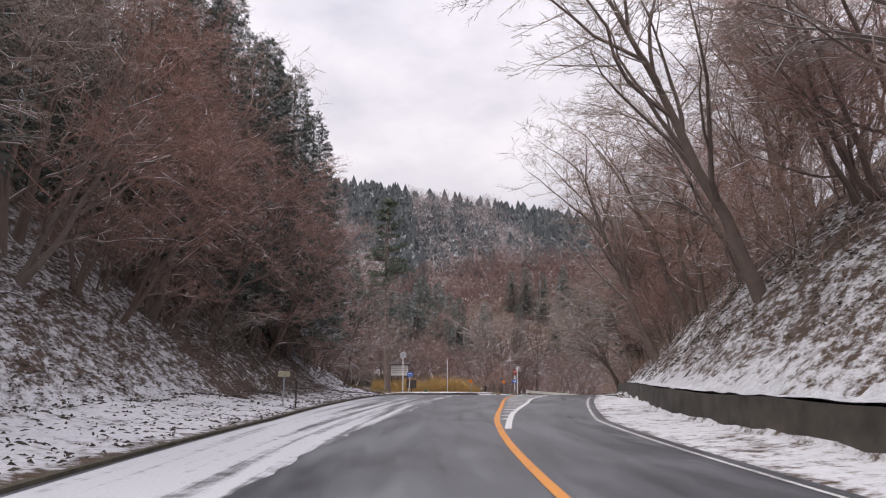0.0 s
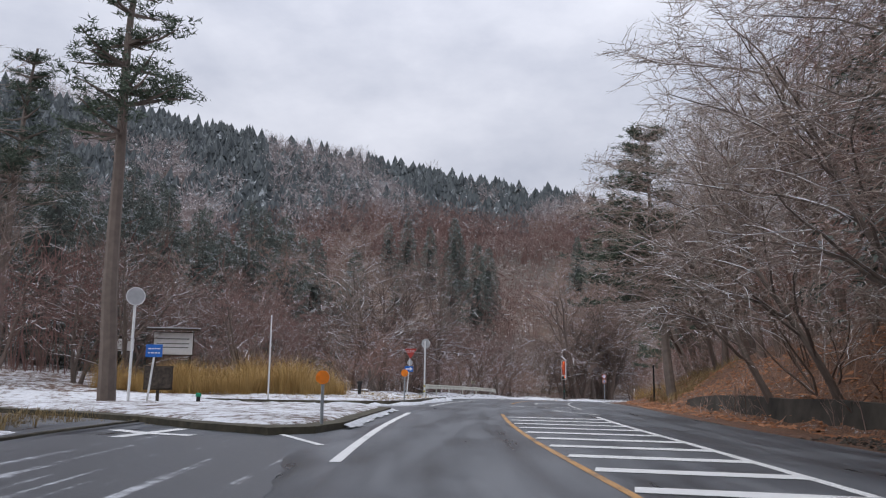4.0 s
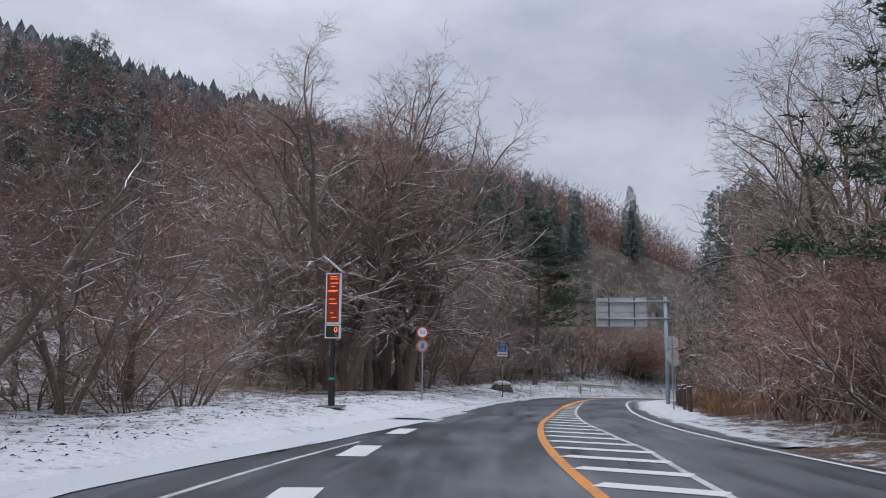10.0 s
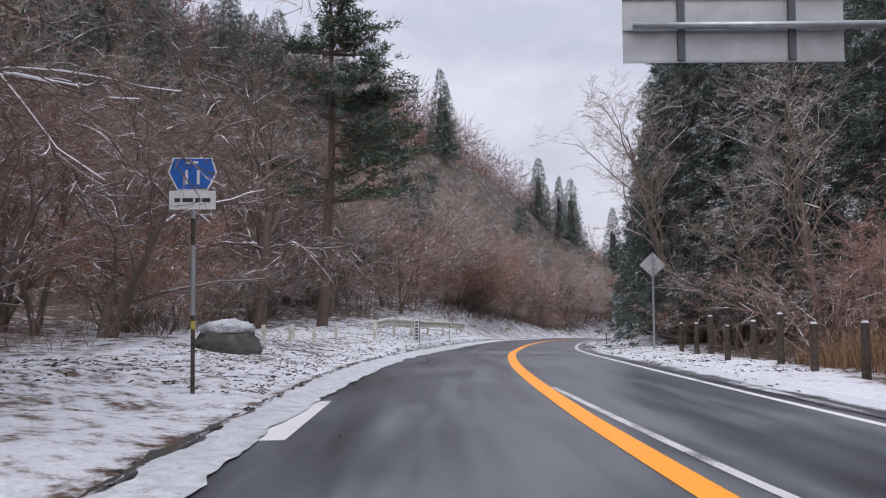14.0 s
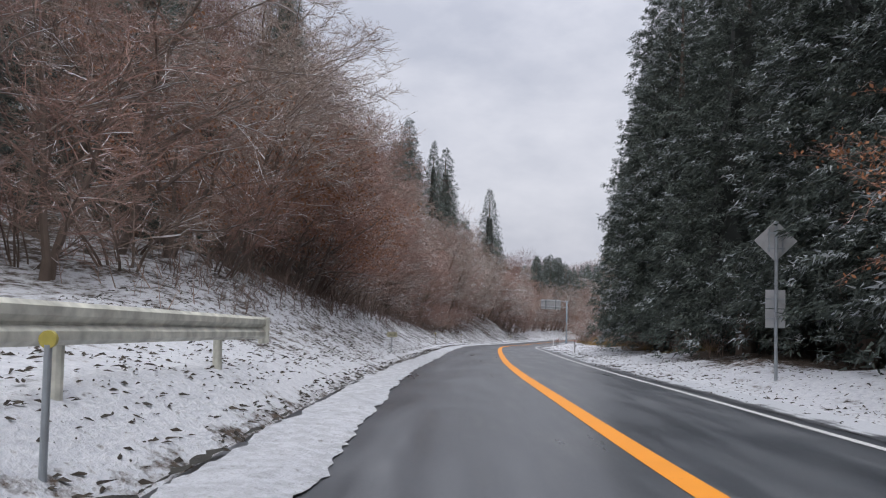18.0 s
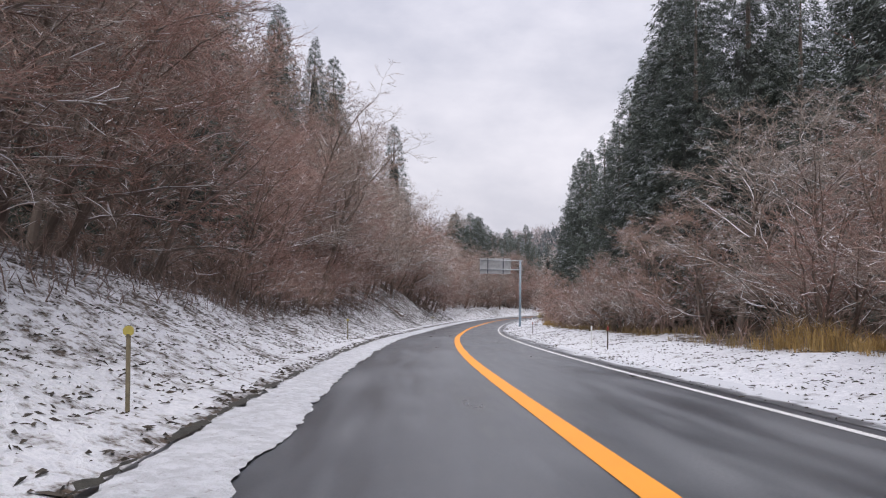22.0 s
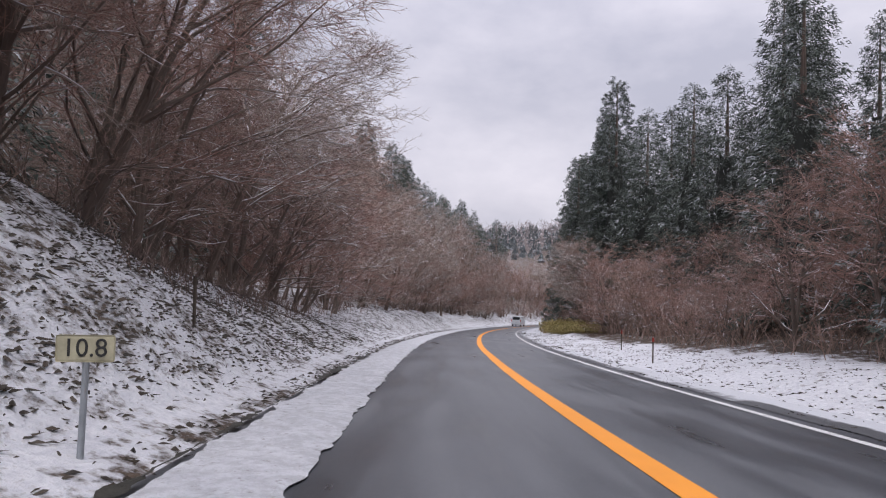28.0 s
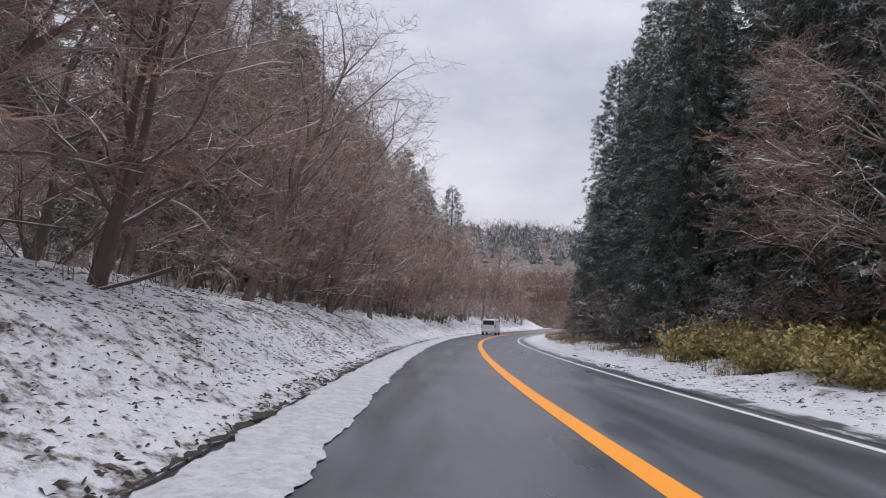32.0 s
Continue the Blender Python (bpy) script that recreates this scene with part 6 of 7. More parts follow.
def led_board(s, o):
    """Roadside message board: tall red-orange display, a temperature box and a solar panel."""
    t = thing("message_board", stand(s, o, 4), "tall roadside display glowing orange, temperature box and solar panel", "display board")
    m_led, nd, lk, bs = mat("orange_display")
    co = nd.new("ShaderNodeTexCoord").outputs["Object"]
    wv = put(nd, lk, "ShaderNodeMapping", {"Vector": co, "Scale": (0.3, 1, 9)}).outputs[0]
    g = ramp(nd, lk, noise_of(nd, lk, wv, 2.2, 3), (0.3, (0.14, 0.022, 0.014)), (0.75, (0.26, 0.045, 0.026)))
    lk.new(g, bs.inputs["Base Color"])
    lk.new(g, bs.inputs["Emission Color"])
    bs.inputs["Emission Strength"].default_value = 0.12
    bs.inputs["Roughness"].default_value = 0.3
    m_lit, nd, lk, bs = mat("lit_display_segments")
    bs.inputs["Base Color"].default_value = (0.9, 0.15, 0.03, 1)
    bs.inputs["Emission Color"].default_value = (1.0, 0.16, 0.03, 1)
    bs.inputs["Emission Strength"].default_value = 1.6
    post(t, 3.0, 0.075, M_BLACK, "post")
    part("footing", box(bmesh.new(), 0, 0.05, 0.03, 0.9, 0.6, 0.06, 0.02), M_CONCRETE, t)
    part("upper_case", box(bmesh.new(), 0, 0, 3.68, 0.52, 0.2, 1.74, 0.012), M_WPAINT, t, "white case of the display")
    part("upper_display", box(bmesh.new(), 0, -0.1, 3.68, 0.43, 0.015, 1.64), m_led, t, "orange lit display")
    part("lower_case", box(bmesh.new(), 0, 0, 2.55, 0.52, 0.2, 0.47, 0.012), M_WPAINT, t, "white case of the temperature box")
    part("lower_display", box(bmesh.new(), 0, -0.1, 2.55, 0.44, 0.015, 0.39), M_BLACK, t, "black temperature display")
    letters("0", 0.26, m_lit, t, 0.12, -0.112, 2.6, "temperature_digit")
    letters("°C", 0.10, M_WFACE, t, 0.13, -0.112, 2.42, "unit_mark")
    rng = random.Random(5)
    for z in (4.42, 4.34, 4.2, 4.08, 3.95, 3.92, 3.65, 3.5, 3.18, 3.02):
        w = rng.uniform(0.12, 0.34)
        part("text_bar", box(bmesh.new(), rng.uniform(-0.05, 0.05), -0.111, z, w, 0.006, 0.022), m_lit, t)
    part("panel_arm", tube(bmesh.new(), (0.08, 0, 4.5), (0.08, 0, 4.75), 0.03, 0.03, 8), M_BLACK, t)
    part("solar_panel", box(bmesh.new(), 0, 0, 0, 0.80, 0.6, 0.04, 0.005, pose(-0.02, 0, 4.85, 0, 40, 0)), M_SIGNBACK, t, "tilted solar panel dusted with snow")
    part("sleeve", tube(bmesh.new(), (0, 0, -0.2), (0, 0, 0.92), 0.115, 0.115, 14), M_BLACK, t)
    part("sleeve_cap", tube(bmesh.new(), (0, 0, 0.92), (0, 0, 1.0), 0.12, 0.1, 14), M_GREENBAND, t, "green cap of the black sleeve")
    return t


led_board(138.3, -4.95)


def speed_sign(s, o):
    t = thing("speed_limit_sign", stand(s, o, 4), "round 50 speed limit sign above a faded round no-passing sign", "road sign")
    post(t, 3.5, 0.035, M_GALV)
    for z, tag in ((3.24, "speed_plate"), (2.6, "no_passing_plate")):
        part(tag, disc(bmesh.new(), z, 0.30, 0.012, -0.05, 36), M_WFACE if z > 3 else M_FADED, t)
        part("red_ring", ring(bmesh.new(), z, 0.225, 0.298, -0.057, 36), M_RED if z > 3 else M_FADED_RED, t)
    letters("50", 0.30, M_BLUE, t, 0, -0.062, 3.24, "lettering")
    part("arrow_mark", box(bmesh.new(), 0.04, -0.06, 2.62, 0.07, 0.006, 0.26), M_BLUE, t)
    part("arrow_mark", box(bmesh.new(), -0.03, -0.06, 2.56, 0.05, 0.006, 0.2), M_BLUE, t)
    return t


speed_sign(148.5, -4.3)


def route_sign(s, o):
    t = thing("route_sign", stand(s, o, 4), "blue hexagonal route sign with white 11 and a small plate below", "road sign")
    post(t, 2.6, 0.032, M_DARKWOOD)
    part("sleeve", tube(bmesh.new(), (0, 0, 1.15), (0, 0, 2.2), 0.036, 0.036, 12), M_GALV, t)
    part("band", tube(bmesh.new(), (0, 0, 0.95), (0, 0, 1.07), 0.037, 0.037, 12), M_YREFL, t, "yellow band")
    post(t, 3.4, 0.03, M_GALV, "upper_post", 2.3)

    def hexagon(r, y, t_):
        bm = bmesh.new()
        pts = [(-0.55, 0.43), (0.55, 0.43), (0.68, 0.0), (0.42, -0.5), (-0.42, -0.5), (-0.68, 0.0)]
        f = bm.faces.new([bm.verts.new((x * r, y, 3.28 + z * r)) for x, z in pts])
        ex = bmesh.ops.extrude_face_region(bm, geom=[f])
        bmesh.ops.translate(bm, verts=[v for v in ex["geom"] if isinstance(v, bmesh.types.BMVert)], vec=(0, -t_, 0))
        bmesh.ops.recalc_face_normals(bm, faces=bm.faces[:])
        return bm
    part("rim_plate", hexagon(0.53, -0.04, 0.01), M_WFACE, t, "white rim")
    part("blue_plate", hexagon(0.49, -0.052, 0.004), M_BLUE, t)
    for x in (-0.085, 0.085):
        letters("1", 0.30, M_WFACE, t, x, -0.062, 3.2, bold=0.005)
    bars((3.435,), -0.1, 0.1, M_WFACE, t, -0.06, 0.035, 4)
    part("lower_plate", box(bmesh.new(), 0, -0.05, 2.87, 0.68, 0.012, 0.28, 0.004), M_WFACE, t, "white plate with unreadable writing")
    bars((2.87,), -0.26, 0.26, M_LETTER, t, -0.059, 0.06, 8)
    return t


route_sign(164.7, -3.45)


def double_round_back(s, o):
    t = thing("round_sign", stand(s, o, -4), "two round traffic signs on one grey post, seen from behind", "road sign")
    post(t, 3.5, 0.035, M_GALV)
    for z in (3.15, 2.52):
        part("plate", disc(bmesh.new(), z, 0.30, 0.012, 0.05, 32), M_SIGNBACK, t)
        for dz in (-0.12, 0.12):
            part("rib", box(bmesh.new(), 0, 0.035, z + dz, 0.42, 0.025, 0.03), M_GALV, t)
    return t


double_round_back(151.5, 7.2)


def diamond_back(s, o, plates):
    t = thing("warning_sign", stand(s, o, -3), "diamond warning sign seen from behind" + (", two small plates below" if plates else ", on a plain grey post"), "road sign")
    post(t, 3.4, 0.038, M_GALV)
    bm = bmesh.new()
    box(bm, 0, 0, 0, 0.64, 0.012, 0.64, 0.0, pose(0, 0.05, 2.98, 0, 45, 0))
    part("plate", bm, M_SIGNBACK, t)
    for x in (-0.14, 0.14):
        part("rib", box(bmesh.new(), x, 0.035, 2.98, 0.03, 0.02, 0.5), M_GALV, t)
    for dz in (-0.17, 0.17):
        part("rib", box(bmesh.new(), 0, 0.03, 2.98 + dz, 0.36, 0.02, 0.03), M_GALV, t)
    if plates:
        for z in (1.72, 1.3):
            part("lower_plate", box(bmesh.new(), 0, 0.05, z, 0.42, 0.012, 0.4, 0.004), M_SIGNBACK, t)
            part("rib", box(bmesh.new(), 0, 0.035, z, 0.4, 0.02, 0.03), M_GALV, t)
    return t


diamond_back(181.2, 7.1, False)
diamond_back(208.6, 7.05, True)


def gantry(s, o, z_top, z_lo, z_hi, x_left, x_right, label):
    """A cantilever direction sign over the road, seen from behind: pole, two arms, ribbed panel."""
    t = thing("overhead_sign", stand(s, o, 0, -0.25), label, "overhead sign")
    part("pole", tube(bmesh.new(), (0, 0, -0.4), (0, 0, z_top), 0.135, 0.10, 20), M_POLE, t, "pale blue-grey steel pole", True)
    part("pole_cap", tube(bmesh.new(), (0, 0, z_top), (0, 0, z_top + 0.05), 0.105, 0.07, 20), M_POLE, t)
    arms = (z_lo + (z_hi - z_lo) * 0.27, z_lo + (z_hi - z_lo) * 0.86)
    for z in arms:
        part("arm", tube(bmesh.new(), (0.25, 0, z), (x_left + 0.12, 0, z), 0.06, 0.05, 12), M_GALV, t, smooth=True)
        part("clamp", box(bmesh.new(), 0, 0, z, 0.36, 0.32, 0.10, 0.02), M_GALV, t)
    w, n = x_right - x_left, 4
    for k in range(n):
        h = (z_hi - z_lo) / n
        part("panel_board", box(bmesh.new(), (x_left + x_right) / 2, 0.13, z_lo + h * (k + 0.5), w, 0.02, h - 0.012, 0.004), M_SIGNBACK, t)
        part("panel_rib", box(bmesh.new(), (x_left + x_right) / 2, 0.108, z_lo + h * (k + 0.02), w, 0.03, 0.03), M_GALV, t)
    for f in (0.26, 0.76):
        part("upright_rib", box(bmesh.new(), x_left + w * f, 0.085, (z_lo + z_hi) / 2, 0.10, 0.05, z_hi - z_lo - 0.04), M_DARKSTEEL, t)
    return t


gantry(164.0, 7.25, 6.95, 5.1, 6.95, -4.35, -1.15, "overhead direction sign on a pale blue pole, grey ribbed back")
gantry(316.8, 6.9, 7.15, 5.75, 7.35, -4.2, -1.0, "overhead direction sign on a pale pole, grey ribbed back")


def distance_post(s, o, text, h, label, turn=0.0):
    t = thing("distance_sign", stand(s, o, turn), label, "distance sign")
    part("post", tube(bmesh.new(), (-0.03, 0, -0.3), (0.0, 0, h - 0.05), 0.026, 0.026, 10), M_GALV, t)
    part("plate", box(bmesh.new(), 0, -0.03, h, 0.42, 0.015, 0.2, 0.02), M_CREAMFACE, t)
    letters(text, 0.19, M_LETTER, t, 0, -0.042, h)
    return t


distance_post(118.6, -7.35, "10.6", 1.2, "small pale distance sign reading 10.6 before the guard rail")
distance_post(222.6, -2.8, "10.7", 0.72, "small pale distance sign reading 10.7 on the snow bank")
distance_post(319.2, -2.45, "10.8", 0.82, "small weathered distance sign reading 10.8 on the snow bank", 4)
distance_post(26.6, -5.6, "", 1.15, "small pale board on a post by the kerb")


def guard_rail(stations, h, label, ends=True):
    """W-beam guard rail on posts, through stations (s, o)."""
    s0, o0 = stations[0]
    t = thing("guard_rail", Matrix.Translation(ground_at(s0, o0)), label, "guard rail")
    inv = t.matrix_world.inverted()
    profile = [(0.0, -0.17), (0.05, -0.13), (0.05, -0.06), (0.0, -0.01), (0.0, 0.01), (0.05, 0.06), (0.05, 0.13), (0.0, 0.17)]
    n = int(stations[-1][0] - s0)
    V, F = [], []
    at = knots(stations)
    for i in range(n * 2 + 1):
        s = s0 + (stations[-1][0] - s0) * i / (n * 2)
        base = ground_at(s, at(s))
        z0 = road_at(s, 0).z + ground_dz(s, at(s))
        _, _, _, tx, ty = on_line(s)
        for d, z in profile + [(p[0] - 0.012, p[1]) for p in reversed(profile)]:
            V.append(inv @ Vector((base.x + ty * d, base.y - tx * d, z0 + h + z)))
    k = len(profile) * 2
    for i in range(n * 2):
        for j in range(k):
            F.append((i * k + j, i * k + (j + 1) % k, (i + 1) * k + (j + 1) % k, (i + 1) * k + j))
    F.append(tuple(range(k)))
    F.append(tuple(n * 2 * k + j for j in range(k)))
    part("beam", mesh_of("beam", V, F, M_RAILPAINT), M_RAILPAINT, t, "weathered cream W-shaped beam")
    s = s0 + 0.3
    while s < stations[-1][0]:
        p = inv @ ground_at(s, at(s) - 0.1)
        zt = (inv @ Vector((0, 0, road_at(s, 0).z + ground_dz(s, at(s)) + h))).z
        part("post", tube(bmesh.new(), (p.x, p.y, p.z - 0.3), (p.x, p.y, zt + 0.1), 0.06, 0.06, 10), M_RAILPAINT, t)
        s += 4.0
    if ends:
        for s in (s0, stations[-1][0]):
            p = inv @ ground_at(s, at(s))
            part("end_wing", tube(bmesh.new(), (p.x, p.y, p.z + h - 0.2), (p.x, p.y, p.z + h + 0.2), 0.09, 0.09, 12), M_RAILPAINT, t)
    return t


guard_rail([(105.8, -7.4), (112, -7.9), (127.2, -8.55)], 0.62, "weathered cream guard rail on white posts above the snowy verge")
guard_rail([(181.8, -3.1), (195, -2.95), (204.0, -2.85)], 0.6, "weathered cream guard rail with mossy patches, on posts in deep snow")


def stone_marker(s, o):
    t = thing("stone_marker", stand(s, o, 8, -0.32), "square white marker post with black column of unreadable writing", "marker post")
    part("pillar", box(bmesh.new(), 0, 0, 0.5, 0.3, 0.28, 1.75, 0.02), M_WPAINT, t)
    part("snow_cap", box(bmesh.new(), 0, 0, 1.41, 0.31, 0.29, 0.07, 0.03), M_SNOW, t)
    for k in range(6):
        part("text_bar", box(bmesh.new(), 0, -0.142, 1.2 - 0.15 * k, 0.14, 0.006, 0.09), M_LETTER, t)
    for x in (-0.13, 0.13):
        part("edge_stripe", box(bmesh.new(), x, -0.142, 0.75, 0.03, 0.006, 1.2), M_LETTER, t)
    return t


stone_marker(188.8, -2.6)
POST_G = "white wooden posts on the bank"
white_post = thing("verge_post", stand(177.2, -5.0), "short weathered white post on the snowy bank", "post", POST_G)
part("stake", box(bmesh.new(), 0, 0, 0.15, 0.11, 0.11, 0.8, 0.015), M_RAILPAINT, white_post)
for s, o in ((179.0, -4.7), (175.4, -5.3), (173.9, -5.6), (179.6, -5.6), (181.0, -4.4)):
    copy_thing(white_post, stand(s, o, 13 * s % 40))

FENCE_G = "wooden fence posts along the field"
fence_post = thing("fence_post", stand(148.2, 7.75), "round weathered wooden fence post with snow on top", "fence post", FENCE_G)
part("stake", tube(bmesh.new(), (0, 0, -0.3), (0, 0, 1.1), 0.085, 0.075, 12), M_DARKWOOD, fence_post)
part("snow_cap", tube(bmesh.new(), (0, 0, 1.1), (0, 0, 1.14), 0.07, 0.04, 12), M_SNOW, fence_post)
for k in range(1, 18):
    s = 148.2 + 1.9 * k
    copy_thing(fence_post, stand(s, 7.75 + 0.012 * k + 0.05 * math.sin(k * 2.1), k * 37, -0.06 * (k % 3)))


def rock_mesh(rng, sx, sy, sz):
    bm = bmesh.new()
    bmesh.ops.create_icosphere(bm, subdivisions=3, radius=1.0)
    for v in bm.verts:
        n = noise.noise(v.co * 1.3 + Vector((rng.random() * 9, 0, 0))) * 0.28 + noise.noise(v.co * 3.1) * 0.12
        v.co = v.co * (1 + n)
        v.co = Vector((v.co.x * sx, v.co.y * sy, v.co.z * sz))
    return bm


def boulder(s, o, sx, sy, sz, snow, label):
    t = thing("boulder", stand(s, o, 20), label, "rock")
    rng = random.Random(int(s))
    part("stone", rock_mesh(rng, sx, sy, sz), M_ROCK, t, smooth=True)
    if snow:
        bm = rock_mesh(random.Random(int(s)), sx * 0.8, sy * 0.8, sz * 0.3)
        bmesh.ops.translate(bm, verts=bm.verts[:], vec=(0, 0, sz * 0.78))
        part("snow_cap", bm, M_SNOW, t, smooth=True)


boulder(172.6, -5.4, 0.85, 0.7, 0.72, True, "dark boulder capped with snow at the wood's edge")
boulder(199.5, 8.0, 0.34, 0.3, 0.28, False, "small dark rock in the verge snow")
boulder(201.5, 7.0, 0.22, 0.2, 0.14, False, "small dark stone in the verge snow")


def fallen_log(s, o, length, r, yaw, pitch, label, lift=0.1, bark=M_BARK_SNOWY):
    p = ground_at(s, o, lift)
    t = thing("fallen_log", Matrix.Translation(p) @ pose(0, 0, 0, 0, 0, heading(s) + yaw) @ pose(0, 0, 0, pitch, 0, 0), label, "log")
    V, F = [], []
    rng = random.Random(int(s * 7))
    pts, _ = run(Vector((0, -length / 2, 0)), Vector((0, 1, 0)), length, 6, rng, 0.05)
    add_tube(V, F, pts, [r * (1 - 0.07 * i) for i in range(7)], 9)
    part("log", mesh_of("log", V, F, bark, True), bark, t)
    return t


fallen_log(310.2, -5.3, 2.3, 0.17, 75, 33, "thick dark fallen log lying down the snowy bank", 0.02, M_BARK)
fallen_log(374.5, -5.4, 2.4, 0.045, 70, -20, "dark fallen branch on the snow bank")
fallen_log(369.0, -6.5, 3.5, 0.04, 20, 8, "long fallen bough lying on the snow bank", 0.35)
fallen_log(372.0, -7.2, 3.8, 0.035, -30, 6, "fallen bough with snow along it", 0.5)
fallen_log(192.0, 9.6, 3.0, 0.07, 80, 4, "snow-dusted fallen branch under the cedars", 0.2)
fallen_log(195.5, 10.4, 2.6, 0.06, 50, 4, "snow-dusted fallen branch under the cedars", 0.25)
fallen_log(90.5, -11.0, 3.4, 0.05, 70, 14, "pale dead bough lying behind the tawny grass", 1.0)
fallen_log(91.5, -12.0, 3.0, 0.04, 110, -10, "pale dead bough lying behind the tawny grass", 1.1)
fallen_log(94.0, -8.6, 1.6, 0.09, 80, 6, "broken log lying on the snowy verge", 0.15)
fallen_log(112.5, -10.5, 3.0, 0.1, 60, 5, "fallen branch at the wood's edge", 0.3)


# ---- retaining wall, kerbs, traffic island, slope drain ----
def strip_solid(name, s0, s1, at, width, z_lo, z_hi, material, label, category, step=1.0, lean=0.0):
    V, F = [], []
    n = max(int((s1 - s0) / step), 1)
    for i in range(n + 1):
        s = s0 + (s1 - s0) * i / n
        o, hi = at(s), z_hi(s) if callable(z_hi) else z_hi
        for do, z in ((0, z_lo), (lean, hi), (width + lean, hi), (width, z_lo)):
            V.append(road_at(s, o + do, z))
    for i in range(n):
        for j in range(4):
            F.append((i * 4 + j, i * 4 + (j + 1) % 4, (i + 1) * 4 + (j + 1) % 4, (i + 1) * 4 + j))
    F += [(3, 2, 1, 0), tuple(n * 4 + j for j in range(4))]
    ob = part(name, mesh_of(name, V, F, material), material)
    return tagged(ob, label, category, kind="structure")


M_WALL = simple("mossy_concrete", (0.06, 0.052, 0.042), 0.9, 0, 0.35, 1.2, 0.4)
strip_solid("retaining_wall", S_MIN, 80, lambda s: RIGHT_EDGE(s) + 1.65, 0.36, -0.2, lambda s: float(np.interp(s, [50, 74, 80], [0.76, 0.72, 0.45])) + 0.02 * math.sin(s), M_WALL, "dark mossy concrete retaining wall under the slope", "wall", 1.0, 0.08)
wall_snow = ribbon("wall_snow", S_MIN, 46, lambda s: RIGHT_EDGE(s) + 1.75 + jag(s, 1.5, 0.04), lambda s: RIGHT_EDGE(s) + 2.5 + jag(s, 9.5, 0.25),
                   lambda s, o: 0.80 + 0.05 * noise.noise(Vector((s * 1.5, o * 3, 0))) + max(0.0, o - RIGHT_EDGE(s) - 2.05) * 0.9, M_SNOW, 0.4, 5)
tagged(wall_snow, "snow lying along the top of the retaining wall", "snow", kind="structure")
strip_solid("kerb_left", S_MIN, 66, lambda s: LEFT_EDGE(s) - 0.13, 0.11, -0.1, 0.055, M_KERB, "mossy stone kerb along the snowy shoulder", "kerb")


def kerb_verge():
    """Kerb that runs along the verge and turns into the side road, with snow spilled at its foot."""
    pts = [(79.5, -24), (78.0, -13), (76.9, -7.4), (77.1, -5.4), (77.6, -4.0), (78.3, -2.95), (79.2, -2.3), (80.6, -2.08), (84, -2.1), (91.6, -2.2)]
    dense = []
    for (s0, o0), (s1, o1) in zip(pts, pts[1:]):
        n = max(int(math.hypot(s1 - s0, o1 - o0) / 0.3), 1)
        dense += [(s0 + (s1 - s0) * k / n, o0 + (o1 - o0) * k / n) for k in range(n)]

    def sweep(name, prof, material, amp=0.0):
        V, F = [], []
        m = len(prof)
        for i, (s, o) in enumerate(dense):
            s2, o2 = dense[min(i + 1, len(dense) - 1)]
            s1, o1 = dense[max(i - 1, 0)]
            ln = math.hypot(s2 - s1, o2 - o1)
            ns, no = -(o2 - o1) / ln, (s2 - s1) / ln
            k = 1 + amp * (noise.noise(Vector((i * 0.35, 2.0, 0))) + 0.6 * noise.noise(Vector((i * 1.1, 5.0, 0))))
            for d, z in prof:
                V.append(road_at(s + ns * d * max(k, 0.1), o + no * d * max(k, 0.1), z * (max(k, 0.1) if amp else 1)))
        for i in range(len(dense) - 1):
            for j in range(m - 1):
                F.append((i * m + j, (i + 1) * m + j, (i + 1) * m + j + 1, i * m + j + 1))
        return part(name, mesh_of(name, V, F, material, bool(amp)), material)
    tagged(sweep("kerb_verge", [(-0.16, -0.05), (-0.16, 0.2), (-0.02, 0.2), (0.02, -0.05)], M_KERB), "dark kerb of the verge, turning into the side road", "kerb", kind="structure")
    tagged(sweep("kerb_snow", [(0.0, 0.07), (0.12, 0.1), (0.26, 0.06), (0.36, 0.004)], M_SNOW, 1.5), "snow lying in the gutter along the verge kerb", "snow", kind="structure")


kerb_verge()


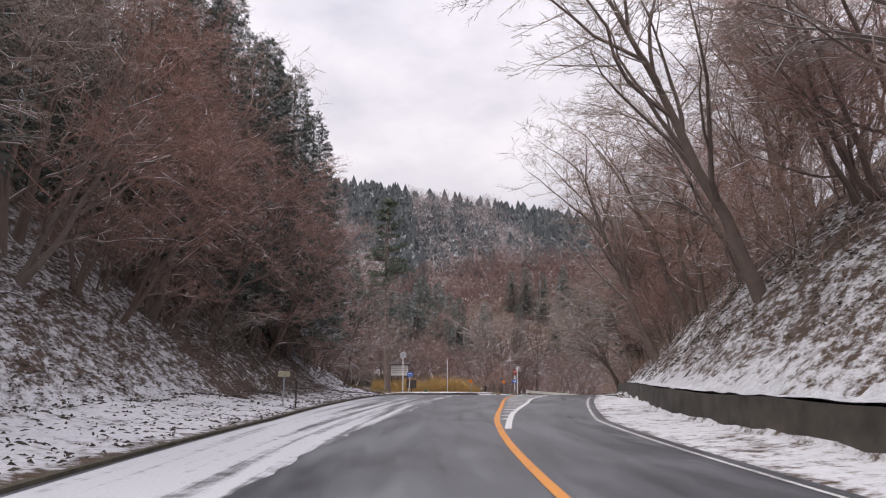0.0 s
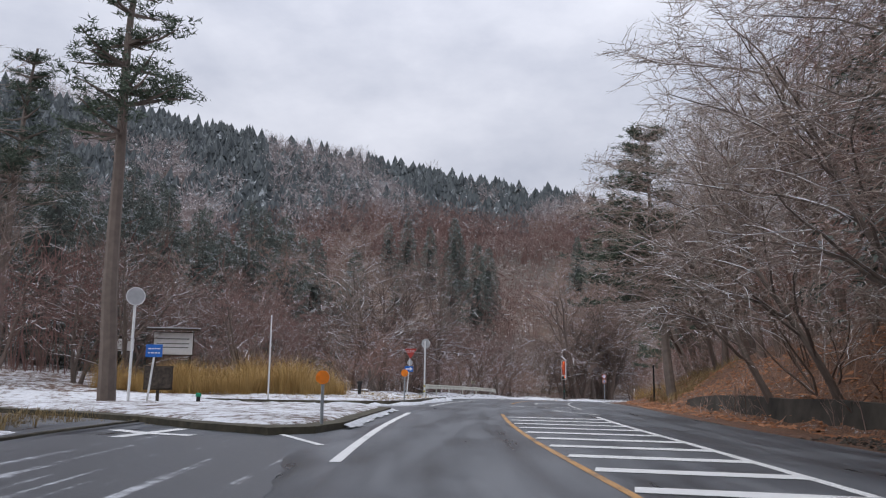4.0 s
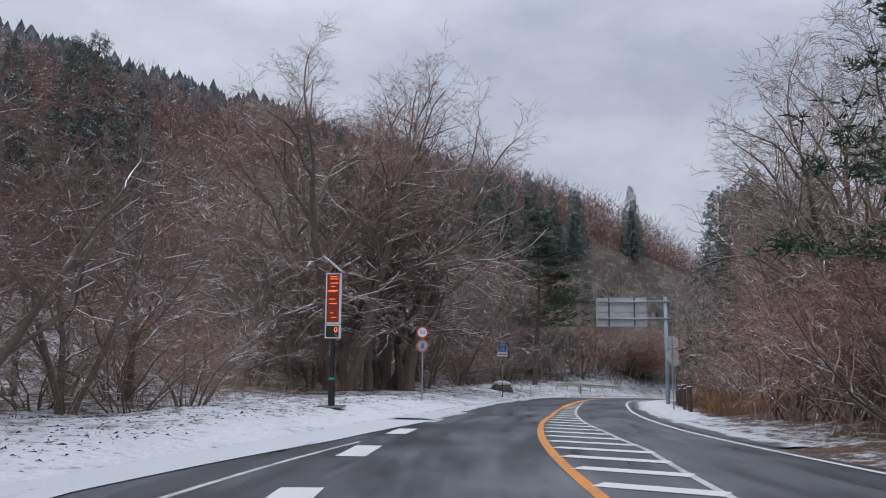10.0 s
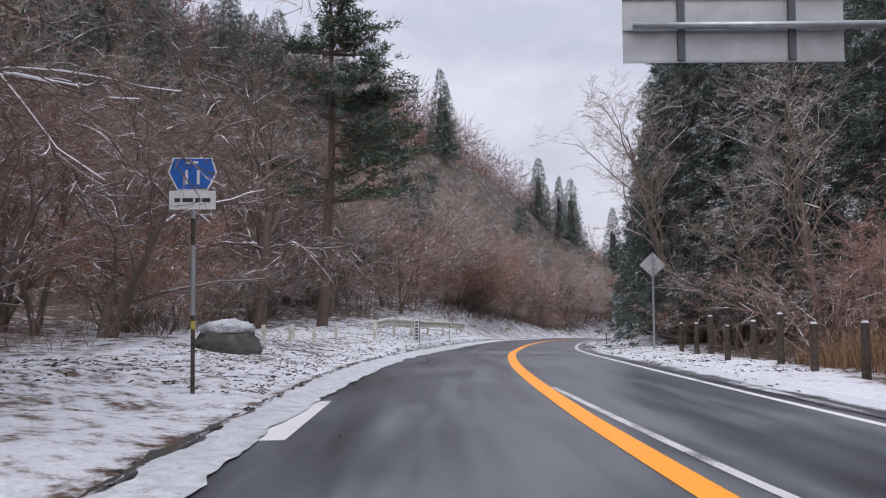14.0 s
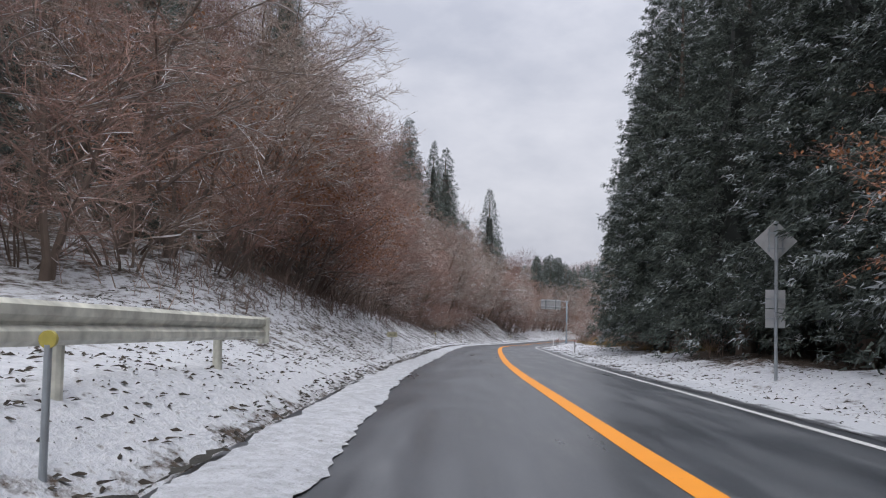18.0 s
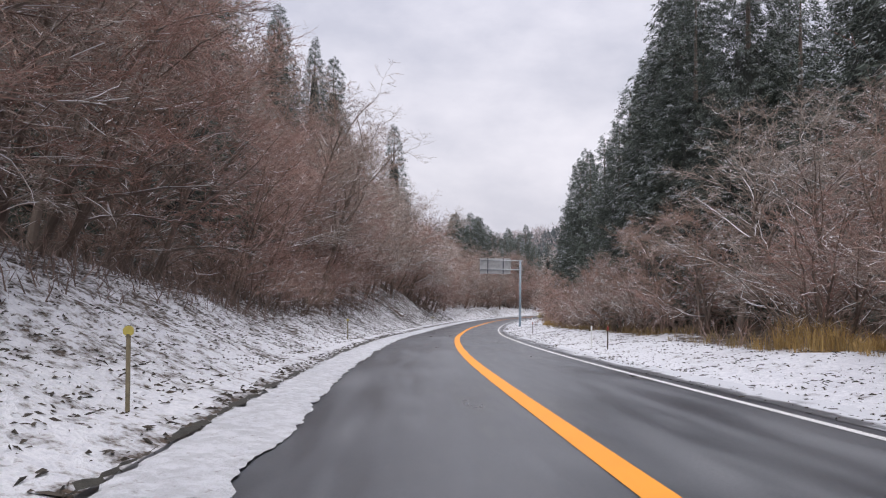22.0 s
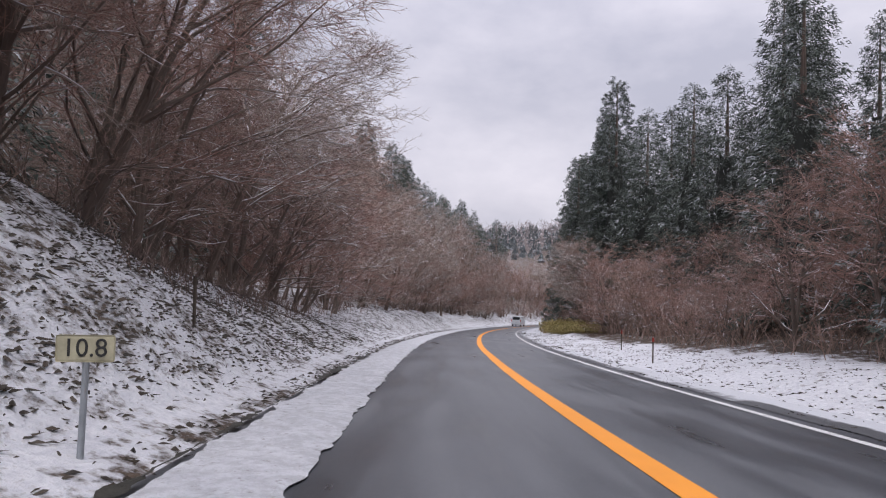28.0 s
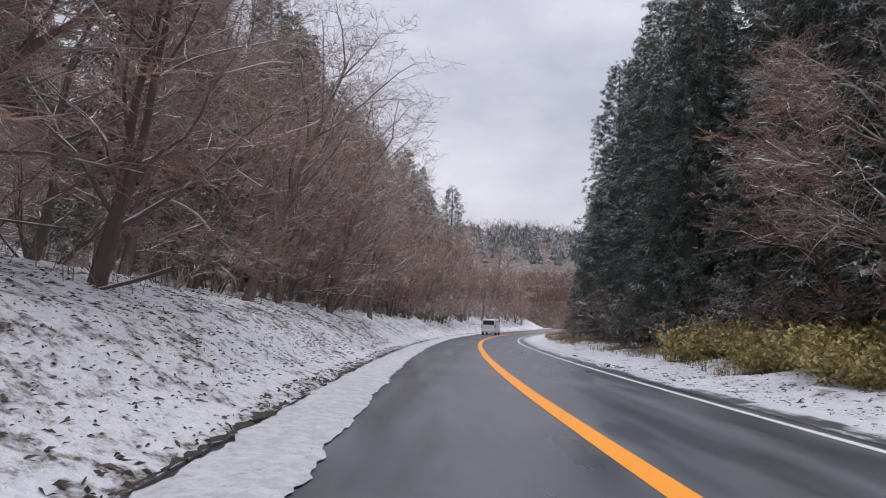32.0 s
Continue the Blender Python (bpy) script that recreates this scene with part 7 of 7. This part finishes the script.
def island():
    ring_pts = [(60.6, -3.1), (61.2, -2.3), (63, -1.95), (72.2, -1.9), (73.4, -2.8), (73.8, -5.2), (73.2, -9), (72, -13), (70.2, -16), (67.6, -13.5), (65.6, -9.5), (64.0, -7), (62.0, -5)]
    out = []
    for i, (s, o) in enumerate(ring_pts):
        s2, o2 = ring_pts[(i + 1) % len(ring_pts)]
        for k in range(4):
            u = k / 4
            out.append((s + (s2 - s) * u, o + (o2 - o) * u))
    c = (68.2, -6.5)

    def shell(inset, z):
        return [road_at(c[0] + (s - c[0]) * inset, c[1] + (o - c[1]) * inset, z + (0.03 * noise.noise(Vector((s, o, 1))) if z > 0.15 else 0)) for s, o in out]
    n = len(out)
    V = shell(1.0, -0.05) + shell(1.0, 0.14) + shell(0.93, 0.16)
    F = [(l * n + j, l * n + (j + 1) % n, (l + 1) * n + (j + 1) % n, (l + 1) * n + j) for l in range(2) for j in range(n)]
    k = part("kerb_ring", mesh_of("kerb_ring", V, F, M_KERB), M_KERB)
    V = shell(0.93, 0.155) + shell(0.90, 0.2) + shell(0.7, 0.26) + shell(0.35, 0.28) + [road_at(c[0], c[1], 0.29)]
    F = [(l * n + j, l * n + (j + 1) % n, (l + 1) * n + (j + 1) % n, (l + 1) * n + j) for l in range(3) for j in range(n)]
    F += [(3 * n + j, 3 * n + (j + 1) % n, 4 * n) for j in range(n)]
    top = mesh_of("island_top", V, F, M_GROUND, True)
    top.attributes.new("cover", "FLOAT", "POINT").data.foreach_set("value", [0.5] * n + [0.58] * n + [0.6] * n + [0.62] * (n + 1))
    top.attributes.new("litter", "FLOAT", "POINT").data.foreach_set("value", [0.5] * (4 * n + 1))
    t = new("traffic_island", top)
    k.parent = t
    return tagged(t, "kerbed traffic island with thin snow over withered grass", "traffic island", kind="structure")


island()
island_snow = ribbon("island_snow", 62.6, 72.6, lambda s: -1.93, lambda s: -1.72 + jag(s, 2.9, 0.16), lambda s, o: 0.02 + 0.10 * max(0.0, -1.72 - o) * 4, M_SNOW, 0.15, 4)
tagged(island_snow, "snow crust along the island's kerb", "snow", kind="structure")


def slope_drain():
    V, F = [], []
    n = 14
    for i in range(n + 1):
        u = i / n
        s, o = 303.5 + 9.5 * u, -2.5 - 6.5 * u
        p = ground_at(s, o, 0.03)
        q = ground_at(s + 0.13 + 0.05 * math.sin(i * 2.3), o + 0.13, 0.03)
        V += [p, q]
    F = [(2 * i, 2 * i + 1, 2 * i + 3, 2 * i + 2) for i in range(n)]
    ob = part("slope_drain", mesh_of("slope_drain", V, F, M_KERB), M_KERB)
    return tagged(ob, "dark narrow drain running down the snowy bank", "drain", kind="structure")


slope_drain()


# ---- grass, stalks and litter ----
def grass_field(label, spots, n, h, material, seed, per=7, name="dry_grass", wide=0.006):
    """Tufts of blades over stretches (s0, s1, o0, o1); too many to count."""
    rng = random.Random(seed)
    V, F = [], []
    area = [(b - a) * abs(d - c) for a, b, c, d in spots]
    for _ in range(n):
        s0, s1, o0, o1 = rng.choices(spots, area)[0]
        p = ground_at(rng.uniform(s0, s1), rng.uniform(o0, o1))
        hh = h * rng.uniform(0.45, 1.1) * (0.72 + 0.75 * noise.noise(p * 0.42))
        for k in range(per):
            a = rng.uniform(0, 6.283)
            d = Vector((math.cos(a), math.sin(a), 0))
            w = Vector((-d.y, d.x, 0)) * wide
            q = p + d * rng.uniform(0, 0.12)
            bend_ = rng.uniform(0.15, 0.9) * hh
            l = hh * rng.uniform(0.7, 1.1)
            b = len(V)
            V.extend((q - w, q + w, q + d * bend_ * 0.35 + Vector((0, 0, l * 0.6)) + w * 0.8, q + d * bend_ * 0.35 + Vector((0, 0, l * 0.6)) - w * 0.8, q + d * bend_ + Vector((0, 0, l * rng.uniform(0.8, 1.0)))))
            F.append((b, b + 1, b + 2, b + 3))
            F.append((b + 3, b + 2, b + 4))
    ob = part(name, mesh_of(name, V, F, material), material)
    return tagged(ob, label, "grass", kind="stuff")


M_TAWNY = leaf_material("tawny_pampas", (0.30, 0.18, 0.055), (0.56, 0.38, 0.14))
M_BROWNGRASS = leaf_material("brown_field_grass", (0.16, 0.085, 0.045), (0.34, 0.20, 0.10))
grass_field("tall tawny pampas grass behind the verge", [(79.5, 87, -17, -9.5), (81, 88, -10.5, -7.2)], 2600, 1.9, M_TAWNY, 1, 11)
grass_field("tangled brown field grass behind the fence", [(146, 172, 8.3, 14)], 2600, 1.0, M_BROWNGRASS, 2, 8)
grass_field("low yellow grass under the shrubs", [(224, 262, 9.2, 11), (262, 318, 9.4, 11), (300, 312, 9.0, 11), (380, 470, 7.2, 9)], 2200, 0.55, M_GRASS, 3, 7)
grass_field("tall dry grass tufts beside the shrubs", [(252, 258, 9.2, 10.6), (306, 311, 9.0, 10.4), (102, 110, 8.8, 11)], 520, 1.15, M_TAWNY, 4, 10)
grass_field("withered grass on the leafy bank", [(82, 100, 9.6, 13), (56, 66, -11, -8.2)], 900, 0.6, M_GRASS, 5, 7)
grass_field("short withered stalks poking through the snow", [(79, 93, -9, -2.4), (63, 73, -9, -2.6)], 1500, 0.16, M_GRASS, 6, 5)


def litter(label, spots, n, seed, material, size=(0.025, 0.085)):
    """Stalks, clods and leaves that stick out of the snow."""
    rng = random.Random(seed)
    V, F = [], []
    area = [(b - a) * abs(d - c) for a, b, c, d in spots]
    for _ in range(n):
        s0, s1, o0, o1 = rng.choices(spots, area)[0]
        p = ground_at(rng.uniform(s0, s1), rng.uniform(o0, o1), 0.01)
        r = rng.uniform(*size)
        a = rng.uniform(0, 6.283)
        d = Vector((math.cos(a), math.sin(a), rng.uniform(-0.1, 0.3))) * r * rng.uniform(0.9, 2.2)
        w = Vector((-math.sin(a), math.cos(a), rng.uniform(-0.1, 0.3))) * r * rng.uniform(0.2, 0.6)
        b = len(V)
        V.append(p + Vector((0, 0, r * rng.uniform(0.2, 0.6))))
        for k in range(6):
            t = k * 1.047
            V.append(p + (d * math.cos(t) + w * math.sin(t)) * rng.uniform(0.35, 1.1))
        for k in range(6):
            F.append((b, b + 1 + k, b + 1 + (k + 1) % 6))
    ob = part("leaf_litter", mesh_of("leaf_litter", V, F, material), material)
    return tagged(ob, label, "litter", kind="stuff")


litter("dead leaves and stalks poking out of the snow bank", [(165, 206, -6.5, -2.5), (206, 262, -7, -2.6), (262, 345, -8, -2.6), (345, 400, -7, -2.6)], 40000, 11, M_LITTER, (0.012, 0.06))
litter("dead leaves and clods thick on the steep bank", [(306, 345, -7.5, -2.9)], 11000, 19, M_LITTER, (0.02, 0.085))
litter("dead leaves and clods on the wooded slope", [(2, 56, -13, -7.8)], 12000, 12, M_LITTER, (0.025, 0.09))
litter("dead leaves and clods on the slope above the wall", [(6, 62, 7.6, 12.5)], 11000, 13, M_LITTER, (0.025, 0.09))
litter("red-brown fallen leaves on the bank", [(60, 108, 8.4, 13)], 5200, 14, M_ORANGE_LEAF, (0.05, 0.12))
litter("dirt clods along the right verge", [(168, 206, 5.8, 9), (206, 224, 5.8, 9.5), (224, 345, 5.6, 9.2), (345, 385, 5.6, 8.5)], 15000, 15, M_LITTER, (0.012, 0.055))
litter("stalks and leaves in the snow beside the shoulder", [(2, 56, -8.2, -4.4)], 2600, 18, M_LITTER, (0.03, 0.09))
litter("stalks in the snow before the wood", [(94, 166, -11, -4.9)], 7000, 16, M_LITTER, (0.015, 0.06))


def brushwood(label, spots, n, seed, h=(0.5, 1.3), material=M_TWIG):
    """Thin upright saplings and dead canes at the foot of the woods."""
    rng = random.Random(seed)
    V, F = [], []
    area = [(b - a) * abs(d - c) for a, b, c, d in spots]
    for _ in range(n):
        s0, s1, o0, o1 = rng.choices(spots, area)[0]
        p = ground_at(rng.uniform(s0, s1), rng.uniform(o0, o1), -0.05)
        d = Vector((rng.gauss(0, 0.35), rng.gauss(0, 0.35), 1)).normalized()
        add_spray(V, F, p, d, rng.uniform(*h) * 1.2, 0.013, rng)
    ob = part("brushwood", mesh_of("brushwood", V, F, material), material)
    return tagged(ob, label, "brushwood", kind="stuff")


brushwood("thin leafless saplings and canes at the wood's foot", [(100, 168, -14, -9), (168, 208, -13, -8), (207, 345, -9.5, -5.6), (345, 470, -10, -5.5)], 3400, 21, (0.4, 1.0))
brushwood("thin leafless canes on the right verge", [(100, 140, 8.6, 13), (168, 190, 9, 13), (222, 370, 9.6, 13), (8, 75, 9, 14)], 3600, 22)
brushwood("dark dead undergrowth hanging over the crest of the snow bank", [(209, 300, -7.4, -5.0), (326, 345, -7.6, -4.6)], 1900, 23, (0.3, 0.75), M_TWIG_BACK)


litter("black slush and clods between the edge line and the verge snow", [(130, 400, 5.0, 5.75)], 8000, 20, M_LITTER, (0.02, 0.08))
litter("wet leaves along the gutter", [(140, 400, -2.35, -1.75)], 6000, 21, M_LITTER, (0.02, 0.07))
snow_crumbs = litter("crumbs of snow scattered beside the ploughed edge", [(137, 400, -1.1, -0.75), (128, 141, -2.8, -1.1)], 2600, 17, M_SNOW, (0.02, 0.07))


# ---- the van ahead ----
def van(s, o):
    """Small silver one-box van, seen from behind."""
    p = road_at(s, o)
    slope = math.degrees(math.atan2(road_at(s + 2, 0).z - road_at(s - 2, 0).z, 4))
    t = thing("van", Matrix.Translation(p) @ pose(0, 0, 0, 0, 0, heading(s)) @ pose(0, 0, 0, slope, 0, 0), "small silver-white van with dark windows, driving ahead in the lane", "van")
    m_body = simple("silver_car_paint", (0.58, 0.62, 0.66), 0.3, 0.2, 0.03)
    m_glass = simple("dark_car_glass", (0.02, 0.022, 0.025), 0.08, 0, 0.05)
    m_lamp = simple("tail_lamp", (0.45, 0.02, 0.02), 0.25)
    m_tyre = simple("tyre_rubber", (0.02, 0.02, 0.02), 0.8)

    def hull(sections):
        bm = bmesh.new()
        rings = []
        for y, w, z0, z1, top in sections:
            rings.append([bm.verts.new(q) for q in ((-w, y, z0), (w, y, z0), (w, y, (z0 + z1) * 0.52), (w * top, y, z1), (-w * top, y, z1), (-w, y, (z0 + z1) * 0.52))])
        for a, b in zip(rings, rings[1:]):
            for j in range(6):
                bm.faces.new((a[j], a[(j + 1) % 6], b[(j + 1) % 6], b[j]))
        bm.faces.new(list(reversed(rings[0])))
        bm.faces.new(rings[-1])
        bmesh.ops.recalc_face_normals(bm, faces=bm.faces[:])
        bmesh.ops.bevel(bm, geom=bm.edges[:], offset=0.05, segments=2, affect="EDGES", profile=0.6)
        return bm
    part("body", hull([(-2.2, 0.83, 0.32, 1.78, 0.84), (-2.05, 0.85, 0.28, 1.86, 0.86), (0.9, 0.85, 0.28, 1.86, 0.86), (1.5, 0.85, 0.28, 1.35, 0.9), (2.15, 0.8, 0.32, 0.95, 0.95)]), m_body, t, smooth=True)
    part("rear_window", box(bmesh.new(), 0, -2.215, 1.42, 1.28, 0.03, 0.5, 0.02), m_glass, t)
    for x in (-0.8, 0.8):
        part("tail_light", box(bmesh.new(), x * 0.98, -2.2, 1.02, 0.12, 0.06, 0.42, 0.02), m_lamp, t)
        part("side_window", box(bmesh.new(), x * 0.965, -0.4, 1.4, 0.03, 2.6, 0.42, 0.01), m_glass, t)
    part("number_plate", box(bmesh.new(), 0, -2.225, 0.8, 0.33, 0.02, 0.165, 0.005), M_WFACE, t)
    part("plate_bar", box(bmesh.new(), 0, -2.238, 0.8, 0.24, 0.006, 0.05), M_LETTER, t)
    part("bumper", box(bmesh.new(), 0, -2.2, 0.5, 1.62, 0.16, 0.26, 0.05), m_body, t)
    for x in (-0.74, 0.74):
        for y in (-1.45, 1.4):
            w = part("wheel", tube(bmesh.new(), (x - 0.09, y, 0.3), (x + 0.09, y, 0.3), 0.3, 0.3, 22), m_tyre, t)
            part("rim", tube(bmesh.new(), (x - 0.095, y, 0.3), (x + 0.095, y, 0.3), 0.17, 0.17, 16), M_GALV, w)
    return t


van(452, 0.35)
